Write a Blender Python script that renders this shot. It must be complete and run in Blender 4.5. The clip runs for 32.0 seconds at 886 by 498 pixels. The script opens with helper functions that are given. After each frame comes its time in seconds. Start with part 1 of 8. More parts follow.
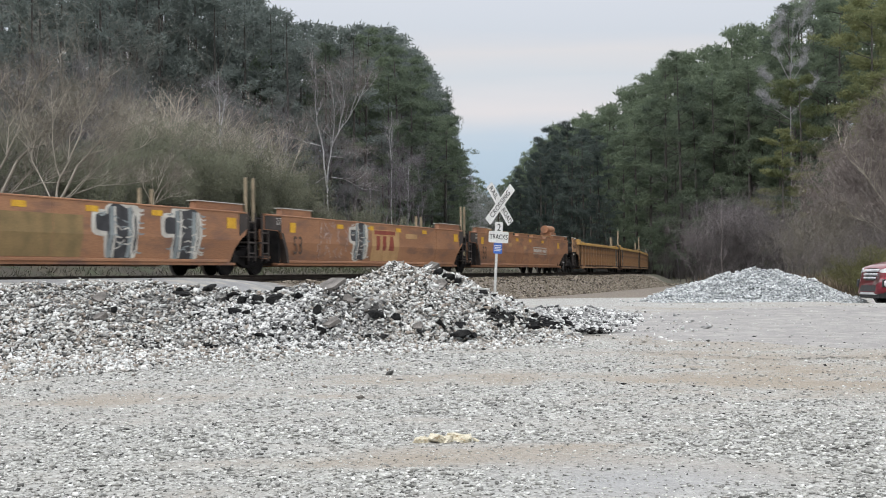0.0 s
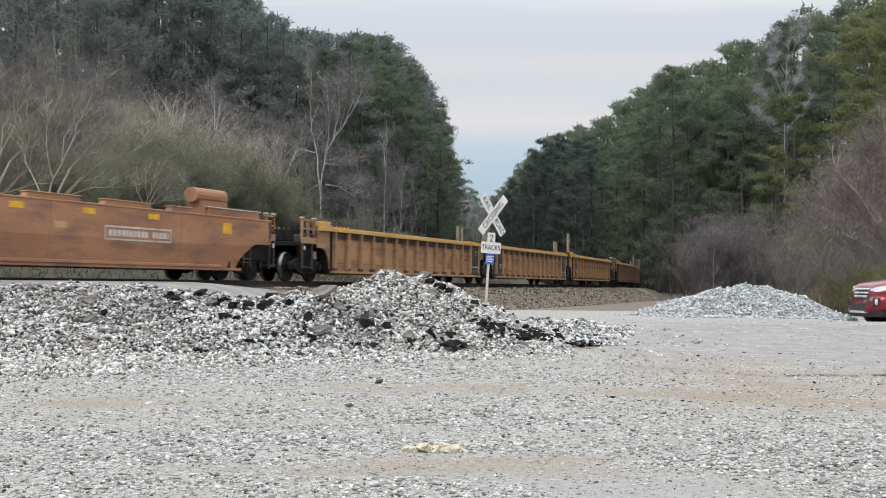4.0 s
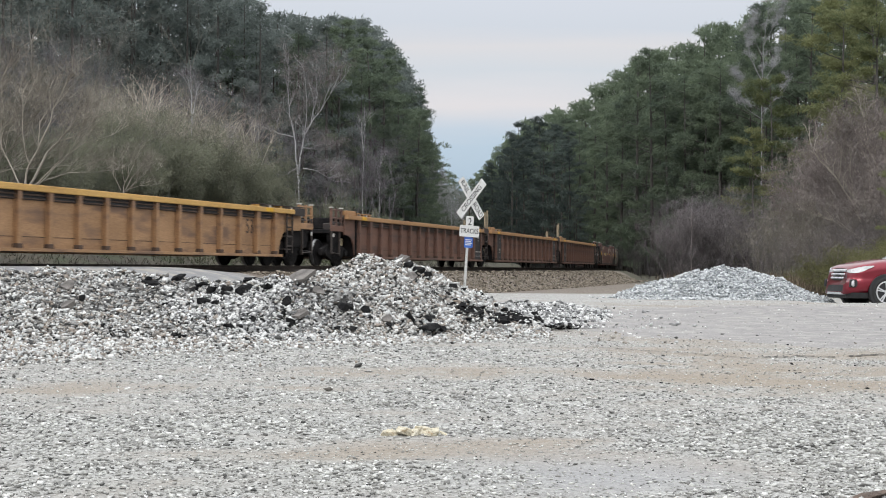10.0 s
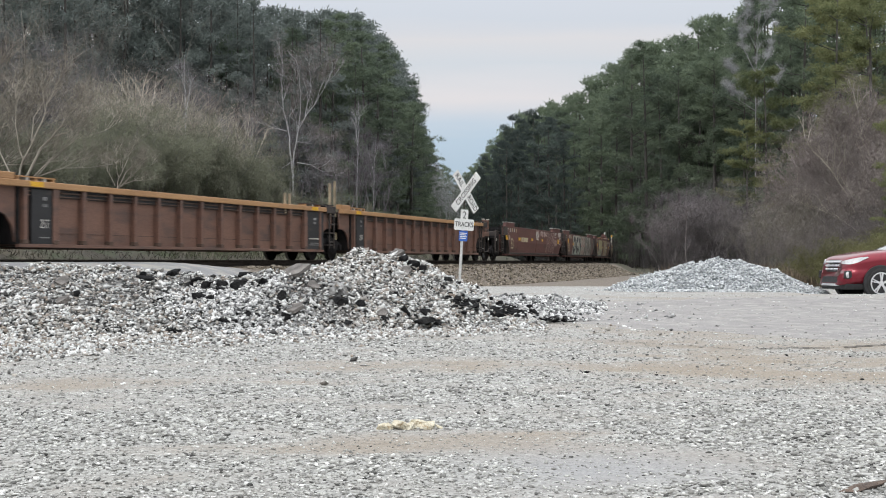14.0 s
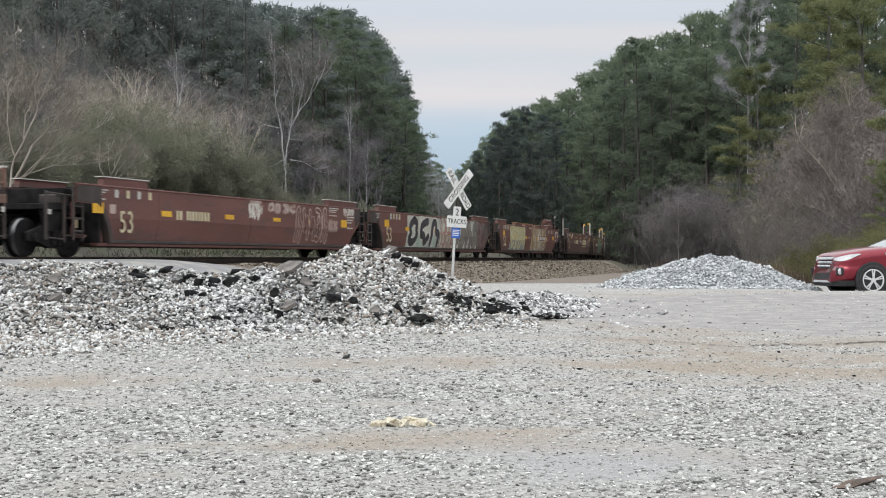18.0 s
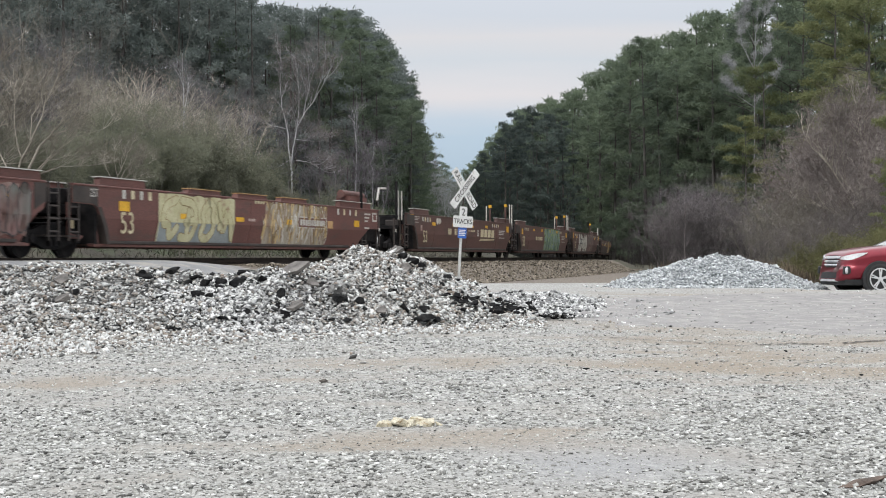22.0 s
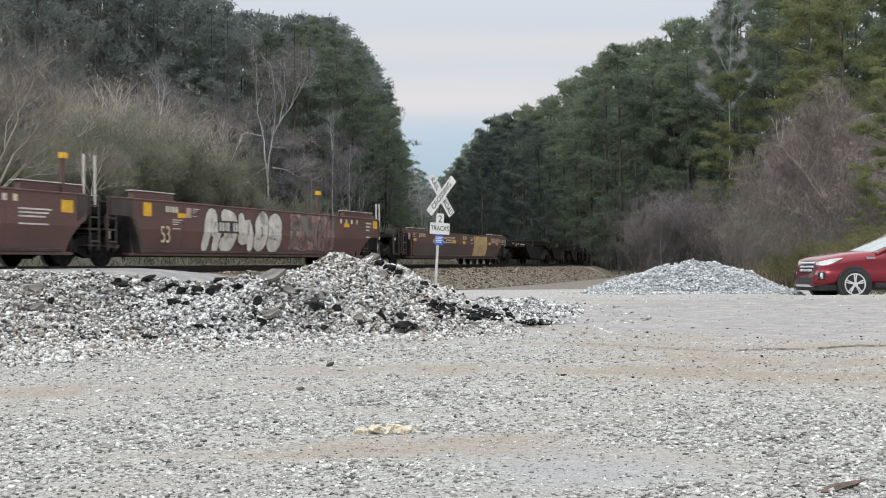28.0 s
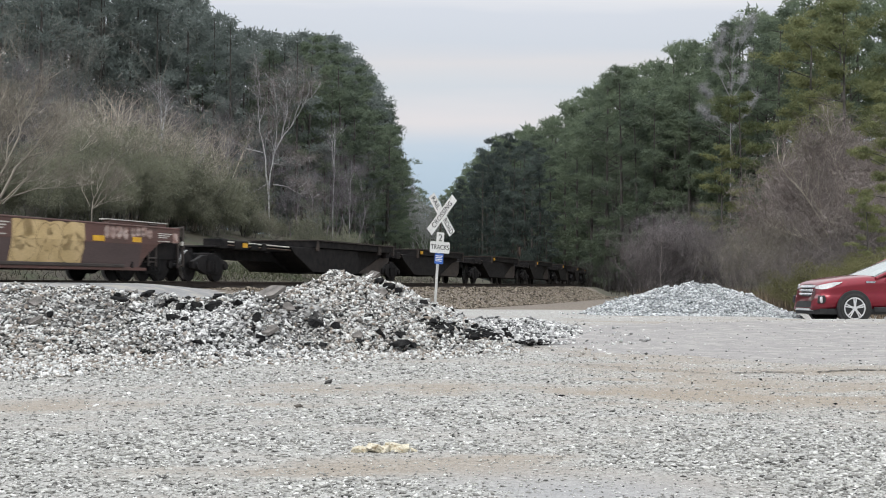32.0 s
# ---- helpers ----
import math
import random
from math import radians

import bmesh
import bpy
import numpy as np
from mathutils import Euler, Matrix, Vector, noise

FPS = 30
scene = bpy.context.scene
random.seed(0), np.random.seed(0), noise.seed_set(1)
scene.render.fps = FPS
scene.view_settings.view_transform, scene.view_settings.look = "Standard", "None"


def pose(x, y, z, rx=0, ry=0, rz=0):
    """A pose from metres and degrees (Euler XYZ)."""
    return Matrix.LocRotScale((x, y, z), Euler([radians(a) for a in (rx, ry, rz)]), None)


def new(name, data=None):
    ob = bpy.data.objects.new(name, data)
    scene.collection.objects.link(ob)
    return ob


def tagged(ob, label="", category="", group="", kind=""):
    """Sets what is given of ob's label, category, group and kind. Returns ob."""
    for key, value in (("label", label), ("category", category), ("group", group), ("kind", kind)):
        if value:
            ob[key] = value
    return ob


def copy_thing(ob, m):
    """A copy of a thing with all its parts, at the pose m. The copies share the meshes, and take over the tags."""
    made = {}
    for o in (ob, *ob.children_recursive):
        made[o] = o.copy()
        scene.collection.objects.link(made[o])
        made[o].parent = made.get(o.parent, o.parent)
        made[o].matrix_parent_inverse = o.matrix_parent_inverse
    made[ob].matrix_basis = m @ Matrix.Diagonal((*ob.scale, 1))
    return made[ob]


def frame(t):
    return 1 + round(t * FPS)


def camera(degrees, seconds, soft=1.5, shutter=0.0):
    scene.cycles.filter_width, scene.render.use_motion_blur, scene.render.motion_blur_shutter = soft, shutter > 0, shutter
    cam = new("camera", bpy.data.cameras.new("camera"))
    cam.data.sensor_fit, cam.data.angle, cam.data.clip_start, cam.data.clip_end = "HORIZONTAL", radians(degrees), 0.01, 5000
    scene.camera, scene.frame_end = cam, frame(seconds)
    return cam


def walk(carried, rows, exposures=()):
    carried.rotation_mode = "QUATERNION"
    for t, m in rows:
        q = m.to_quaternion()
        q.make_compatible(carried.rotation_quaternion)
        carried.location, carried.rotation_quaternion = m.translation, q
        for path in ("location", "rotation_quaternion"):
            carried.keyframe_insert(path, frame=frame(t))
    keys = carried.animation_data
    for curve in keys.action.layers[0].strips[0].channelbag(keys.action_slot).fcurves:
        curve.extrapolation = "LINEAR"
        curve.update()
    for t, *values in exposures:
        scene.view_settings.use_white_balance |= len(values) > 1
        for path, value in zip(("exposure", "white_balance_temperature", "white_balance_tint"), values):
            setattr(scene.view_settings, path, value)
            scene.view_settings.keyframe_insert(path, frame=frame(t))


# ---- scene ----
cam = camera(35.49, 32.0, soft=1.0, shutter=0.35)
EYE = (0.0, 0.0, 1.5)
# seconds, turn to the right, tilt upwards, lean to the left (degrees): a hand-held camera on one spot
AIM = (
    (0.0, -1.102, 1.067, -0.629),
    (0.5, -0.818, 1.113, -0.835),
    (1.0, -0.727, 1.243, -0.781),
    (1.5, -0.700, 1.300, -0.505),
    (2.0, -0.800, 1.206, -0.296),
    (2.5, -0.815, 1.149, -0.097),
    (3.0, -0.785, 1.124, 0.072),
    (3.5, -0.770, 1.272, 0.341),
    (5.5, -0.687, 1.731, 0.957),
    (6.0, -0.512, 1.645, 1.009),
    (6.5, -0.392, 1.693, 1.050),
    (7.0, -0.300, 1.701, 1.056),
    (7.5, -0.293, 1.665, 0.986),
    (8.0, -0.199, 1.593, 0.870),
    (8.5, -0.069, 1.435, 0.703),
    (9.0, 0.000, 1.239, 0.511),
    (9.5, 0.054, 0.993, 0.409),
    (10.0, 0.115, 0.792, 0.270),
    (10.5, 0.145, 0.634, 0.188),
    (11.0, 0.153, 0.565, 0.128),
    (11.5, 0.150, 0.590, 0.108),
    (12.0, 0.120, 0.623, 0.077),
    (12.5, 0.185, 0.616, 0.025),
    (13.0, 0.281, 0.603, -0.019),
    (13.5, 0.308, 0.574, -0.064),
    (14.0, 0.331, 0.525, -0.047),
    (14.5, 0.360, 0.540, -0.081),
    (16.5, 0.443, 0.447, -0.024),
    (17.0, 0.510, 0.424, -0.040),
    (17.5, 0.586, 0.419, -0.032),
    (18.0, 0.634, 0.402, -0.084),
    (18.5, 0.688, 0.440, -0.081),
    (19.0, 0.651, 0.507, -0.100),
    (19.5, 0.598, 0.520, -0.174),
    (20.0, 0.551, 0.459, -0.195),
    (20.5, 0.503, 0.413, -0.295),
    (21.0, 0.434, 0.412, -0.292),
    (21.5, 0.395, 0.395, -0.255),
    (22.0, 0.371, 0.405, -0.240),
    (22.5, 0.260, 0.486, -0.171),
    (23.0, 0.331, 0.605, -0.047),
    (23.5, 0.462, 0.704, -0.011),
    (24.0, 0.618, 0.791, -0.090),
    (24.5, 0.832, 0.691, -0.209),
    (25.0, 1.026, 0.633, -0.354),
    (25.5, 1.093, 0.553, -0.450),
    (27.5, 1.324, 0.624, -0.517),
    (28.0, 1.332, 0.685, -0.457),
    (28.5, 1.342, 0.729, -0.430),
    (29.0, 1.322, 0.816, -0.396),
    (29.5, 1.344, 0.865, -0.375),
    (30.0, 1.304, 0.957, -0.265),
    (30.5, 1.297, 1.025, -0.172),
    (31.0, 1.302, 1.197, -0.009),
    (31.5, 1.369, 1.339, 0.085),
    (32.0, 1.334, 1.467, 0.274),
)
walk(cam, [(t, pose(*EYE, 90 + tilt, 0, -turn) @ pose(0, 0, 0, 0, 0, lean)) for t, turn, tilt, lean in AIM])

# ---- light: an overcast winter sky ----
SUN_UP, SUN_ROUND = 38.0, 200.0
world = bpy.data.worlds.new("sky")
scene.world = world
world.use_nodes = True
wn, wl = world.node_tree.nodes, world.node_tree.links
wn.clear()
w_out = wn.new("ShaderNodeOutputWorld")
w_bg = wn.new("ShaderNodeBackground")
w_sky = wn.new("ShaderNodeTexSky")
w_sky.sky_type, w_sky.sun_disc = "NISHITA", False
w_sky.sun_elevation, w_sky.sun_rotation = radians(SUN_UP), radians(SUN_ROUND)
w_sky.air_density, w_sky.dust_density = 1.0, 3.0
w_co = wn.new("ShaderNodeTexCoord")
w_map = wn.new("ShaderNodeMapping")
w_map.inputs["Scale"].default_value = (1.2, 1.2, 9.0)
w_noise = wn.new("ShaderNodeTexNoise")
w_noise.inputs["Scale"].default_value, w_noise.inputs["Detail"].default_value = 2.2, 6.0
w_ramp = wn.new("ShaderNodeValToRGB")
w_stops = ((0.0, (4.5, 5.7, 6.9)), (0.16, (4.8, 5.9, 7.0)), (0.25, (6.9, 6.65, 6.8)), (0.33, (5.7, 6.0, 6.4)), (0.41, (6.1, 6.0, 6.15)), (0.47, (5.35, 5.65, 6.15)), (0.56, (5.4, 5.65, 6.15)), (0.65, (7.5, 7.2, 7.0)), (0.8, (7.5, 7.3, 7.2)), (1.0, (6.9, 7.1, 7.35)))
while len(w_ramp.color_ramp.elements) < len(w_stops):
    w_ramp.color_ramp.elements.new(0.5)
for w_e, (w_p, w_c) in zip(w_ramp.color_ramp.elements, w_stops):
    w_e.position, w_e.color = w_p, (*w_c, 1)
w_height = wn.new("ShaderNodeSeparateXYZ")
w_bend = wn.new("ShaderNodeMath")
w_bend.operation = "MULTIPLY_ADD"
w_bend.inputs[1].default_value = 0.2
w_scale = wn.new("ShaderNodeMath")
w_scale.operation = "MULTIPLY_ADD"
w_scale.inputs[1].default_value, w_scale.inputs[2].default_value = 4.0, -0.3
w_mix = wn.new("ShaderNodeMixRGB")
w_mix.inputs[0].default_value = 0.93
wl.new(w_co.outputs["Generated"], w_map.inputs[0])
wl.new(w_map.outputs[0], w_noise.inputs["Vector"])
wl.new(w_co.outputs["Generated"], w_height.inputs[0])
wl.new(w_height.outputs[2], w_scale.inputs[0])
wl.new(w_noise.outputs[0], w_bend.inputs[0])
wl.new(w_scale.outputs[0], w_bend.inputs[2])
wl.new(w_bend.outputs[0], w_ramp.inputs[0])
wl.new(w_sky.outputs[0], w_mix.inputs[1])
wl.new(w_ramp.outputs[0], w_mix.inputs[2])
# an overcast sky is about three times as bright overhead as at the horizon
w_sep = wn.new("ShaderNodeSeparateXYZ")
w_up = wn.new("ShaderNodeMapRange")
w_up.inputs[1].default_value, w_up.inputs[2].default_value, w_up.inputs[3].default_value, w_up.inputs[4].default_value = 0.0, 1.0, 0.95, 3.2
w_over = wn.new("ShaderNodeVectorMath")
w_over.operation = "SCALE"
wl.new(w_co.outputs["Generated"], w_sep.inputs[0])
wl.new(w_sep.outputs[2], w_up.inputs[0])
wl.new(w_mix.outputs[0], w_over.inputs[0])
wl.new(w_up.outputs[0], w_over.inputs["Scale"])
wl.new(w_over.outputs[0], w_bg.inputs[0])
w_bg.inputs[1].default_value = 0.1
wl.new(w_bg.outputs[0], w_out.inputs[0])
sun = new("sun", bpy.data.lights.new("sun", "SUN"))
sun.data.energy, sun.data.angle, sun.data.color = 1.0, radians(25), (1.0, 0.98, 0.95)
sun.matrix_world = pose(0, 0, 60, 90 - SUN_UP, 0, 180 - SUN_ROUND)
scene.view_settings.exposure = -0.08


# ---- materials ----
def material(name, rough=0.8, metal=0.0):
    m = bpy.data.materials.new(name)
    m.use_nodes = True
    b = m.node_tree.nodes["Principled BSDF"]
    b.inputs["Roughness"].default_value, b.inputs["Metallic"].default_value = rough, metal
    return m, m.node_tree.nodes, m.node_tree.links, b


def ramp_of(nodes, stops):
    r = nodes.new("ShaderNodeValToRGB")
    e = r.color_ramp.elements
    while len(e) < len(stops):
        e.new(0.5)
    for k, (p, c) in zip(e, stops):
        k.position, k.color = p, (*c, 1)
    return r


def blotchy(name, c1, c2, scale=3.0, fine=40.0, rough=0.8, metal=0.0, bump=0.3, each=0.0, stretch=(1, 1, 1), dirt=None, dirt_at=0.6):
    """A worn surface: two tones in blotches, fine grain, small relief, and dirt in patches."""
    m, n, l, b = material(name, rough, metal)
    co = n.new("ShaderNodeTexCoord")
    mp = n.new("ShaderNodeMapping")
    mp.inputs["Scale"].default_value = stretch
    l.new(co.outputs["Object"], mp.inputs[0])
    big = n.new("ShaderNodeTexNoise")
    big.inputs["Scale"].default_value, big.inputs["Detail"].default_value = scale, 6
    small = n.new("ShaderNodeTexNoise")
    small.inputs["Scale"].default_value, small.inputs["Detail"].default_value = fine, 4
    l.new(mp.outputs[0], big.inputs["Vector"])
    l.new(mp.outputs[0], small.inputs["Vector"])
    r = ramp_of(n, [(0.35, c1), (0.65, c2)])
    l.new(big.outputs[0], r.inputs[0])
    grain = n.new("ShaderNodeMixRGB")
    grain.blend_type = "MULTIPLY"
    grain.inputs[0].default_value = 0.5
    gr = ramp_of(n, [(0.3, (0.6, 0.6, 0.6)), (0.7, (1.15, 1.15, 1.15))])
    l.new(small.outputs[0], gr.inputs[0])
    l.new(r.outputs[0], grain.inputs[1])
    l.new(gr.outputs[0], grain.inputs[2])
    last = grain
    if dirt:
        mid = n.new("ShaderNodeTexNoise")
        mid.inputs["Scale"].default_value, mid.inputs["Detail"].default_value = scale * 2.3, 8
        l.new(mp.outputs[0], mid.inputs["Vector"])
        dr = ramp_of(n, [(dirt_at - 0.08, (0, 0, 0)), (dirt_at + 0.1, (1, 1, 1))])
        l.new(mid.outputs[0], dr.inputs[0])
        mx = n.new("ShaderNodeMixRGB")
        mx.inputs[2].default_value = (*dirt, 1)
        l.new(dr.outputs[0], mx.inputs[0])
        l.new(last.outputs[0], mx.inputs[1])
        last = mx
    if each:
        info = n.new("ShaderNodeObjectInfo")
        er = n.new("ShaderNodeMapRange")
        er.inputs[3].default_value, er.inputs[4].default_value = 1 - each, 1 + each
        l.new(info.outputs["Random"], er.inputs[0])
        ml = n.new("ShaderNodeVectorMath")
        ml.operation = "SCALE"
        l.new(last.outputs[0], ml.inputs[0])
        l.new(er.outputs[0], ml.inputs["Scale"])
        l.new(ml.outputs[0], b.inputs["Base Color"])
    else:
        l.new(last.outputs[0], b.inputs["Base Color"])
    if bump:
        bp = n.new("ShaderNodeBump")
        bp.inputs["Strength"].default_value, bp.inputs["Distance"].default_value = bump, 0.02
        l.new(small.outputs[0], bp.inputs["Height"])
        l.new(bp.outputs[0], b.inputs["Normal"])
    return m


def islands(name, stops, rough=0.85, grain=30.0, bump=0.4):
    """Loose pieces in one mesh: each piece takes a tone of its own from the ramp."""
    m, n, l, b = material(name, rough)
    g = n.new("ShaderNodeNewGeometry")
    r = ramp_of(n, stops)
    l.new(g.outputs["Random Per Island"], r.inputs[0])
    co = n.new("ShaderNodeTexCoord")
    t = n.new("ShaderNodeTexNoise")
    t.inputs["Scale"].default_value, t.inputs["Detail"].default_value = grain, 5
    l.new(co.outputs["Object"], t.inputs["Vector"])
    gr = ramp_of(n, [(0.3, (0.65, 0.65, 0.65)), (0.7, (1.15, 1.15, 1.15))])
    l.new(t.outputs[0], gr.inputs[0])
    mx = n.new("ShaderNodeMixRGB")
    mx.blend_type, mx.inputs[0].default_value = "MULTIPLY", 0.7
    l.new(r.outputs[0], mx.inputs[1])
    l.new(gr.outputs[0], mx.inputs[2])
    l.new(mx.outputs[0], b.inputs["Base Color"])
    bp = n.new("ShaderNodeBump")
    bp.inputs["Strength"].default_value, bp.inputs["Distance"].default_value = bump, 0.01
    l.new(t.outputs[0], bp.inputs["Height"])
    l.new(bp.outputs[0], b.inputs["Normal"])
    b.inputs["Specular IOR Level"].default_value = 0.2
    return m


def leaves(name, dark, light, rough=0.7, clump=0.4):
    """Needles and leaves: tones go by bough, by tree, and a little by blade."""
    m, n, l, b = material(name, rough)
    g = n.new("ShaderNodeNewGeometry")
    info = n.new("ShaderNodeObjectInfo")
    co = n.new("ShaderNodeTexCoord")
    t = n.new("ShaderNodeTexNoise")
    t.inputs["Scale"].default_value, t.inputs["Detail"].default_value = clump, 3
    l.new(co.outputs["Object"], t.inputs["Vector"])
    spread = n.new("ShaderNodeMapRange")
    spread.inputs[1].default_value, spread.inputs[2].default_value, spread.inputs[4].default_value = 0.3, 0.7, 0.5
    l.new(t.outputs[0], spread.inputs[0])
    r = ramp_of(n, [(0.0, dark), (1.0, light)])
    blade = n.new("ShaderNodeMath")
    blade.operation = "MULTIPLY_ADD"
    blade.inputs[1].default_value = 0.08
    tree = n.new("ShaderNodeMath")
    tree.operation = "MULTIPLY_ADD"
    tree.inputs[1].default_value = 0.45
    l.new(g.outputs["Random Per Island"], blade.inputs[0])
    l.new(spread.outputs[0], blade.inputs[2])
    l.new(info.outputs["Random"], tree.inputs[0])
    l.new(blade.outputs[0], tree.inputs[2])
    l.new(tree.outputs[0], r.inputs[0])
    l.new(r.outputs[0], b.inputs["Base Color"])
    grain = n.new("ShaderNodeTexNoise")
    grain.inputs["Scale"].default_value, grain.inputs["Detail"].default_value = 7.0, 4
    l.new(co.outputs["Object"], grain.inputs["Vector"])
    bp = n.new("ShaderNodeBump")
    bp.inputs["Strength"].default_value, bp.inputs["Distance"].default_value = 0.25, 0.1
    l.new(grain.outputs[0], bp.inputs["Height"])
    l.new(bp.outputs[0], b.inputs["Normal"])
    b.inputs["Specular IOR Level"].default_value = 0.06
    thin = n.new("ShaderNodeBsdfTranslucent")
    l.new(r.outputs[0], thin.inputs["Color"])
    both = n.new("ShaderNodeMixShader")
    both.inputs[0].default_value = 0.42
    l.new(b.outputs[0], both.inputs[1])
    l.new(thin.outputs[0], both.inputs[2])
    l.new(both.outputs[0], n["Material Output"].inputs["Surface"])
    return m


def gravel_ground():
    """Worn gravel lot: loose grey stone chips, tan packed dirt in patches, and a bluish asphalt strip."""
    m, n, l, b = material("gravel lot", 0.92)
    co = n.new("ShaderNodeTexCoord")
    pos = co.outputs["Object"]

    def tex(kind, scale, detail=5):
        t = n.new(kind)
        t.inputs["Scale"].default_value = scale
        if kind.endswith("Noise"):
            t.inputs["Detail"].default_value = detail
        l.new(pos, t.inputs["Vector"])
        return t
    v1 = tex("ShaderNodeTexVoronoi", 24)
    v2 = tex("ShaderNodeTexVoronoi", 60)
    sep1, sep2 = n.new("ShaderNodeSeparateColor"), n.new("ShaderNodeSeparateColor")
    l.new(v1.outputs["Color"], sep1.inputs[0])
    l.new(v2.outputs["Color"], sep2.inputs[0])
    stops = [(0.0, (0.12, 0.119, 0.114)), (0.15, (0.23, 0.226, 0.214)), (0.5, (0.345, 0.341, 0.323)), (0.85, (0.47, 0.467, 0.447)), (1.0, (0.68, 0.675, 0.65))]
    r1, r2 = ramp_of(n, stops), ramp_of(n, stops)
    l.new(sep1.outputs[0], r1.inputs[0])
    l.new(sep2.outputs[0], r2.inputs[0])
    stone = n.new("ShaderNodeMixRGB")
    stone.inputs[0].default_value = 0.5
    l.new(r1.outputs[0], stone.inputs[1])
    l.new(r2.outputs[0], stone.inputs[2])
    # packed fines between the loose chips: grey, tan or bluish by area
    area = n.new("ShaderNodeVertexColor")
    area.layer_name = "packed"
    parts = n.new("ShaderNodeSeparateColor")
    l.new(area.outputs[0], parts.inputs[0])
    ragged = tex("ShaderNodeTexNoise", 5, 8)
    cut = n.new("ShaderNodeMath")
    cut.operation = "MULTIPLY_ADD"
    cut.inputs[1].default_value, cut.inputs[2].default_value = 0.9, -0.45
    l.new(ragged.outputs[0], cut.inputs[0])
    add = n.new("ShaderNodeMath")
    l.new(parts.outputs[0], add.inputs[0])
    l.new(cut.outputs[0], add.inputs[1])
    dr = ramp_of(n, [(0.2, (0, 0, 0)), (0.95, (0.8, 0.8, 0.8))])
    l.new(add.outputs[0], dr.inputs[0])
    fine = tex("ShaderNodeTexNoise", 70, 5)
    grey = ramp_of(n, [(0.3, (0.25, 0.245, 0.238)), (0.7, (0.41, 0.402, 0.388))])
    tan = ramp_of(n, [(0.3, (0.205, 0.163, 0.118)), (0.7, (0.35, 0.293, 0.224))])
    blue = ramp_of(n, [(0.3, (0.255, 0.258, 0.268)), (0.7, (0.36, 0.362, 0.37))])
    for k in (grey, tan, blue):
        l.new(fine.outputs[0], k.inputs[0])
    m1, m2 = n.new("ShaderNodeMixRGB"), n.new("ShaderNodeMixRGB")
    l.new(parts.outputs[1], m1.inputs[0])
    l.new(grey.outputs[0], m1.inputs[1])
    l.new(tan.outputs[0], m1.inputs[2])
    l.new(parts.outputs[2], m2.inputs[0])
    l.new(m1.outputs[0], m2.inputs[1])
    l.new(blue.outputs[0], m2.inputs[2])
    mx = n.new("ShaderNodeMixRGB")
    l.new(dr.outputs[0], mx.inputs[0])
    l.new(stone.outputs[0], mx.inputs[1])
    l.new(m2.outputs[0], mx.inputs[2])
    l.new(mx.outputs[0], b.inputs["Base Color"])
    bp = n.new("ShaderNodeBump")
    bp.inputs["Strength"].default_value, bp.inputs["Distance"].default_value = 0.7, 0.03
    l.new(v1.outputs["Distance"], bp.inputs["Height"])
    bp.invert = True
    l.new(bp.outputs[0], b.inputs["Normal"])
    return m


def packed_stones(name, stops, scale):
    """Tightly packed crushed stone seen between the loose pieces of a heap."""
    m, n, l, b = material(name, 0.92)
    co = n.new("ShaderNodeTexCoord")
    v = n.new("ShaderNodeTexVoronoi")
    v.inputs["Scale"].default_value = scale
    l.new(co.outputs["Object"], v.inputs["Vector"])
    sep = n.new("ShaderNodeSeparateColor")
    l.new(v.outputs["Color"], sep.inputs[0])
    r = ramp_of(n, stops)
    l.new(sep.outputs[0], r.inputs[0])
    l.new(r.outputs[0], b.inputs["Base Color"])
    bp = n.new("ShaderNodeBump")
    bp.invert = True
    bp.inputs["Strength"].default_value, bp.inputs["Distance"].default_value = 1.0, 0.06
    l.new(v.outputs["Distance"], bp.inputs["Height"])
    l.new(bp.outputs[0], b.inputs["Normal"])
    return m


M = {}
M["lot"] = gravel_ground()
M["asphalt"] = blotchy("grey worn asphalt", (0.20, 0.20, 0.205), (0.30, 0.30, 0.30), 0.7, 60, 0.9, bump=0.5, dirt=(0.36, 0.34, 0.30), dirt_at=0.58)
M["black_asphalt"] = blotchy("broken black asphalt", (0.008, 0.008, 0.009), (0.03, 0.03, 0.03), 8, 60, 0.95, bump=0.9)
M["black_asphalt"].node_tree.nodes["Principled BSDF"].inputs["Specular IOR Level"].default_value = 0.1
M["slab"] = blotchy("old asphalt slab", (0.1, 0.092, 0.086), (0.24, 0.222, 0.205), 5, 60, 0.9, bump=0.8)
M["stones"] = islands("crushed grey stone", [(0.0, (0.03, 0.03, 0.03)), (0.09, (0.16, 0.16, 0.155)), (0.22, (0.33, 0.28, 0.235)), (0.34, (0.36, 0.36, 0.35)), (0.5, (0.5, 0.465, 0.42)), (0.56, (0.5, 0.51, 0.505)), (0.78, (0.64, 0.64, 0.625)), (1.0, (0.88, 0.88, 0.865))])
M["lot_stones"] = islands("loose stone chips", [(0.0, (0.06, 0.06, 0.057)), (0.1, (0.25, 0.247, 0.235)), (0.5, (0.45, 0.445, 0.42)), (0.82, (0.59, 0.59, 0.562)), (1.0, (0.84, 0.835, 0.81))])
M["fresh_stones"] = islands("pale fresh stone", [(0.0, (0.04, 0.04, 0.04)), (0.2, (0.22, 0.222, 0.222)), (0.5, (0.5, 0.5, 0.495)), (1.0, (0.9, 0.9, 0.89))])
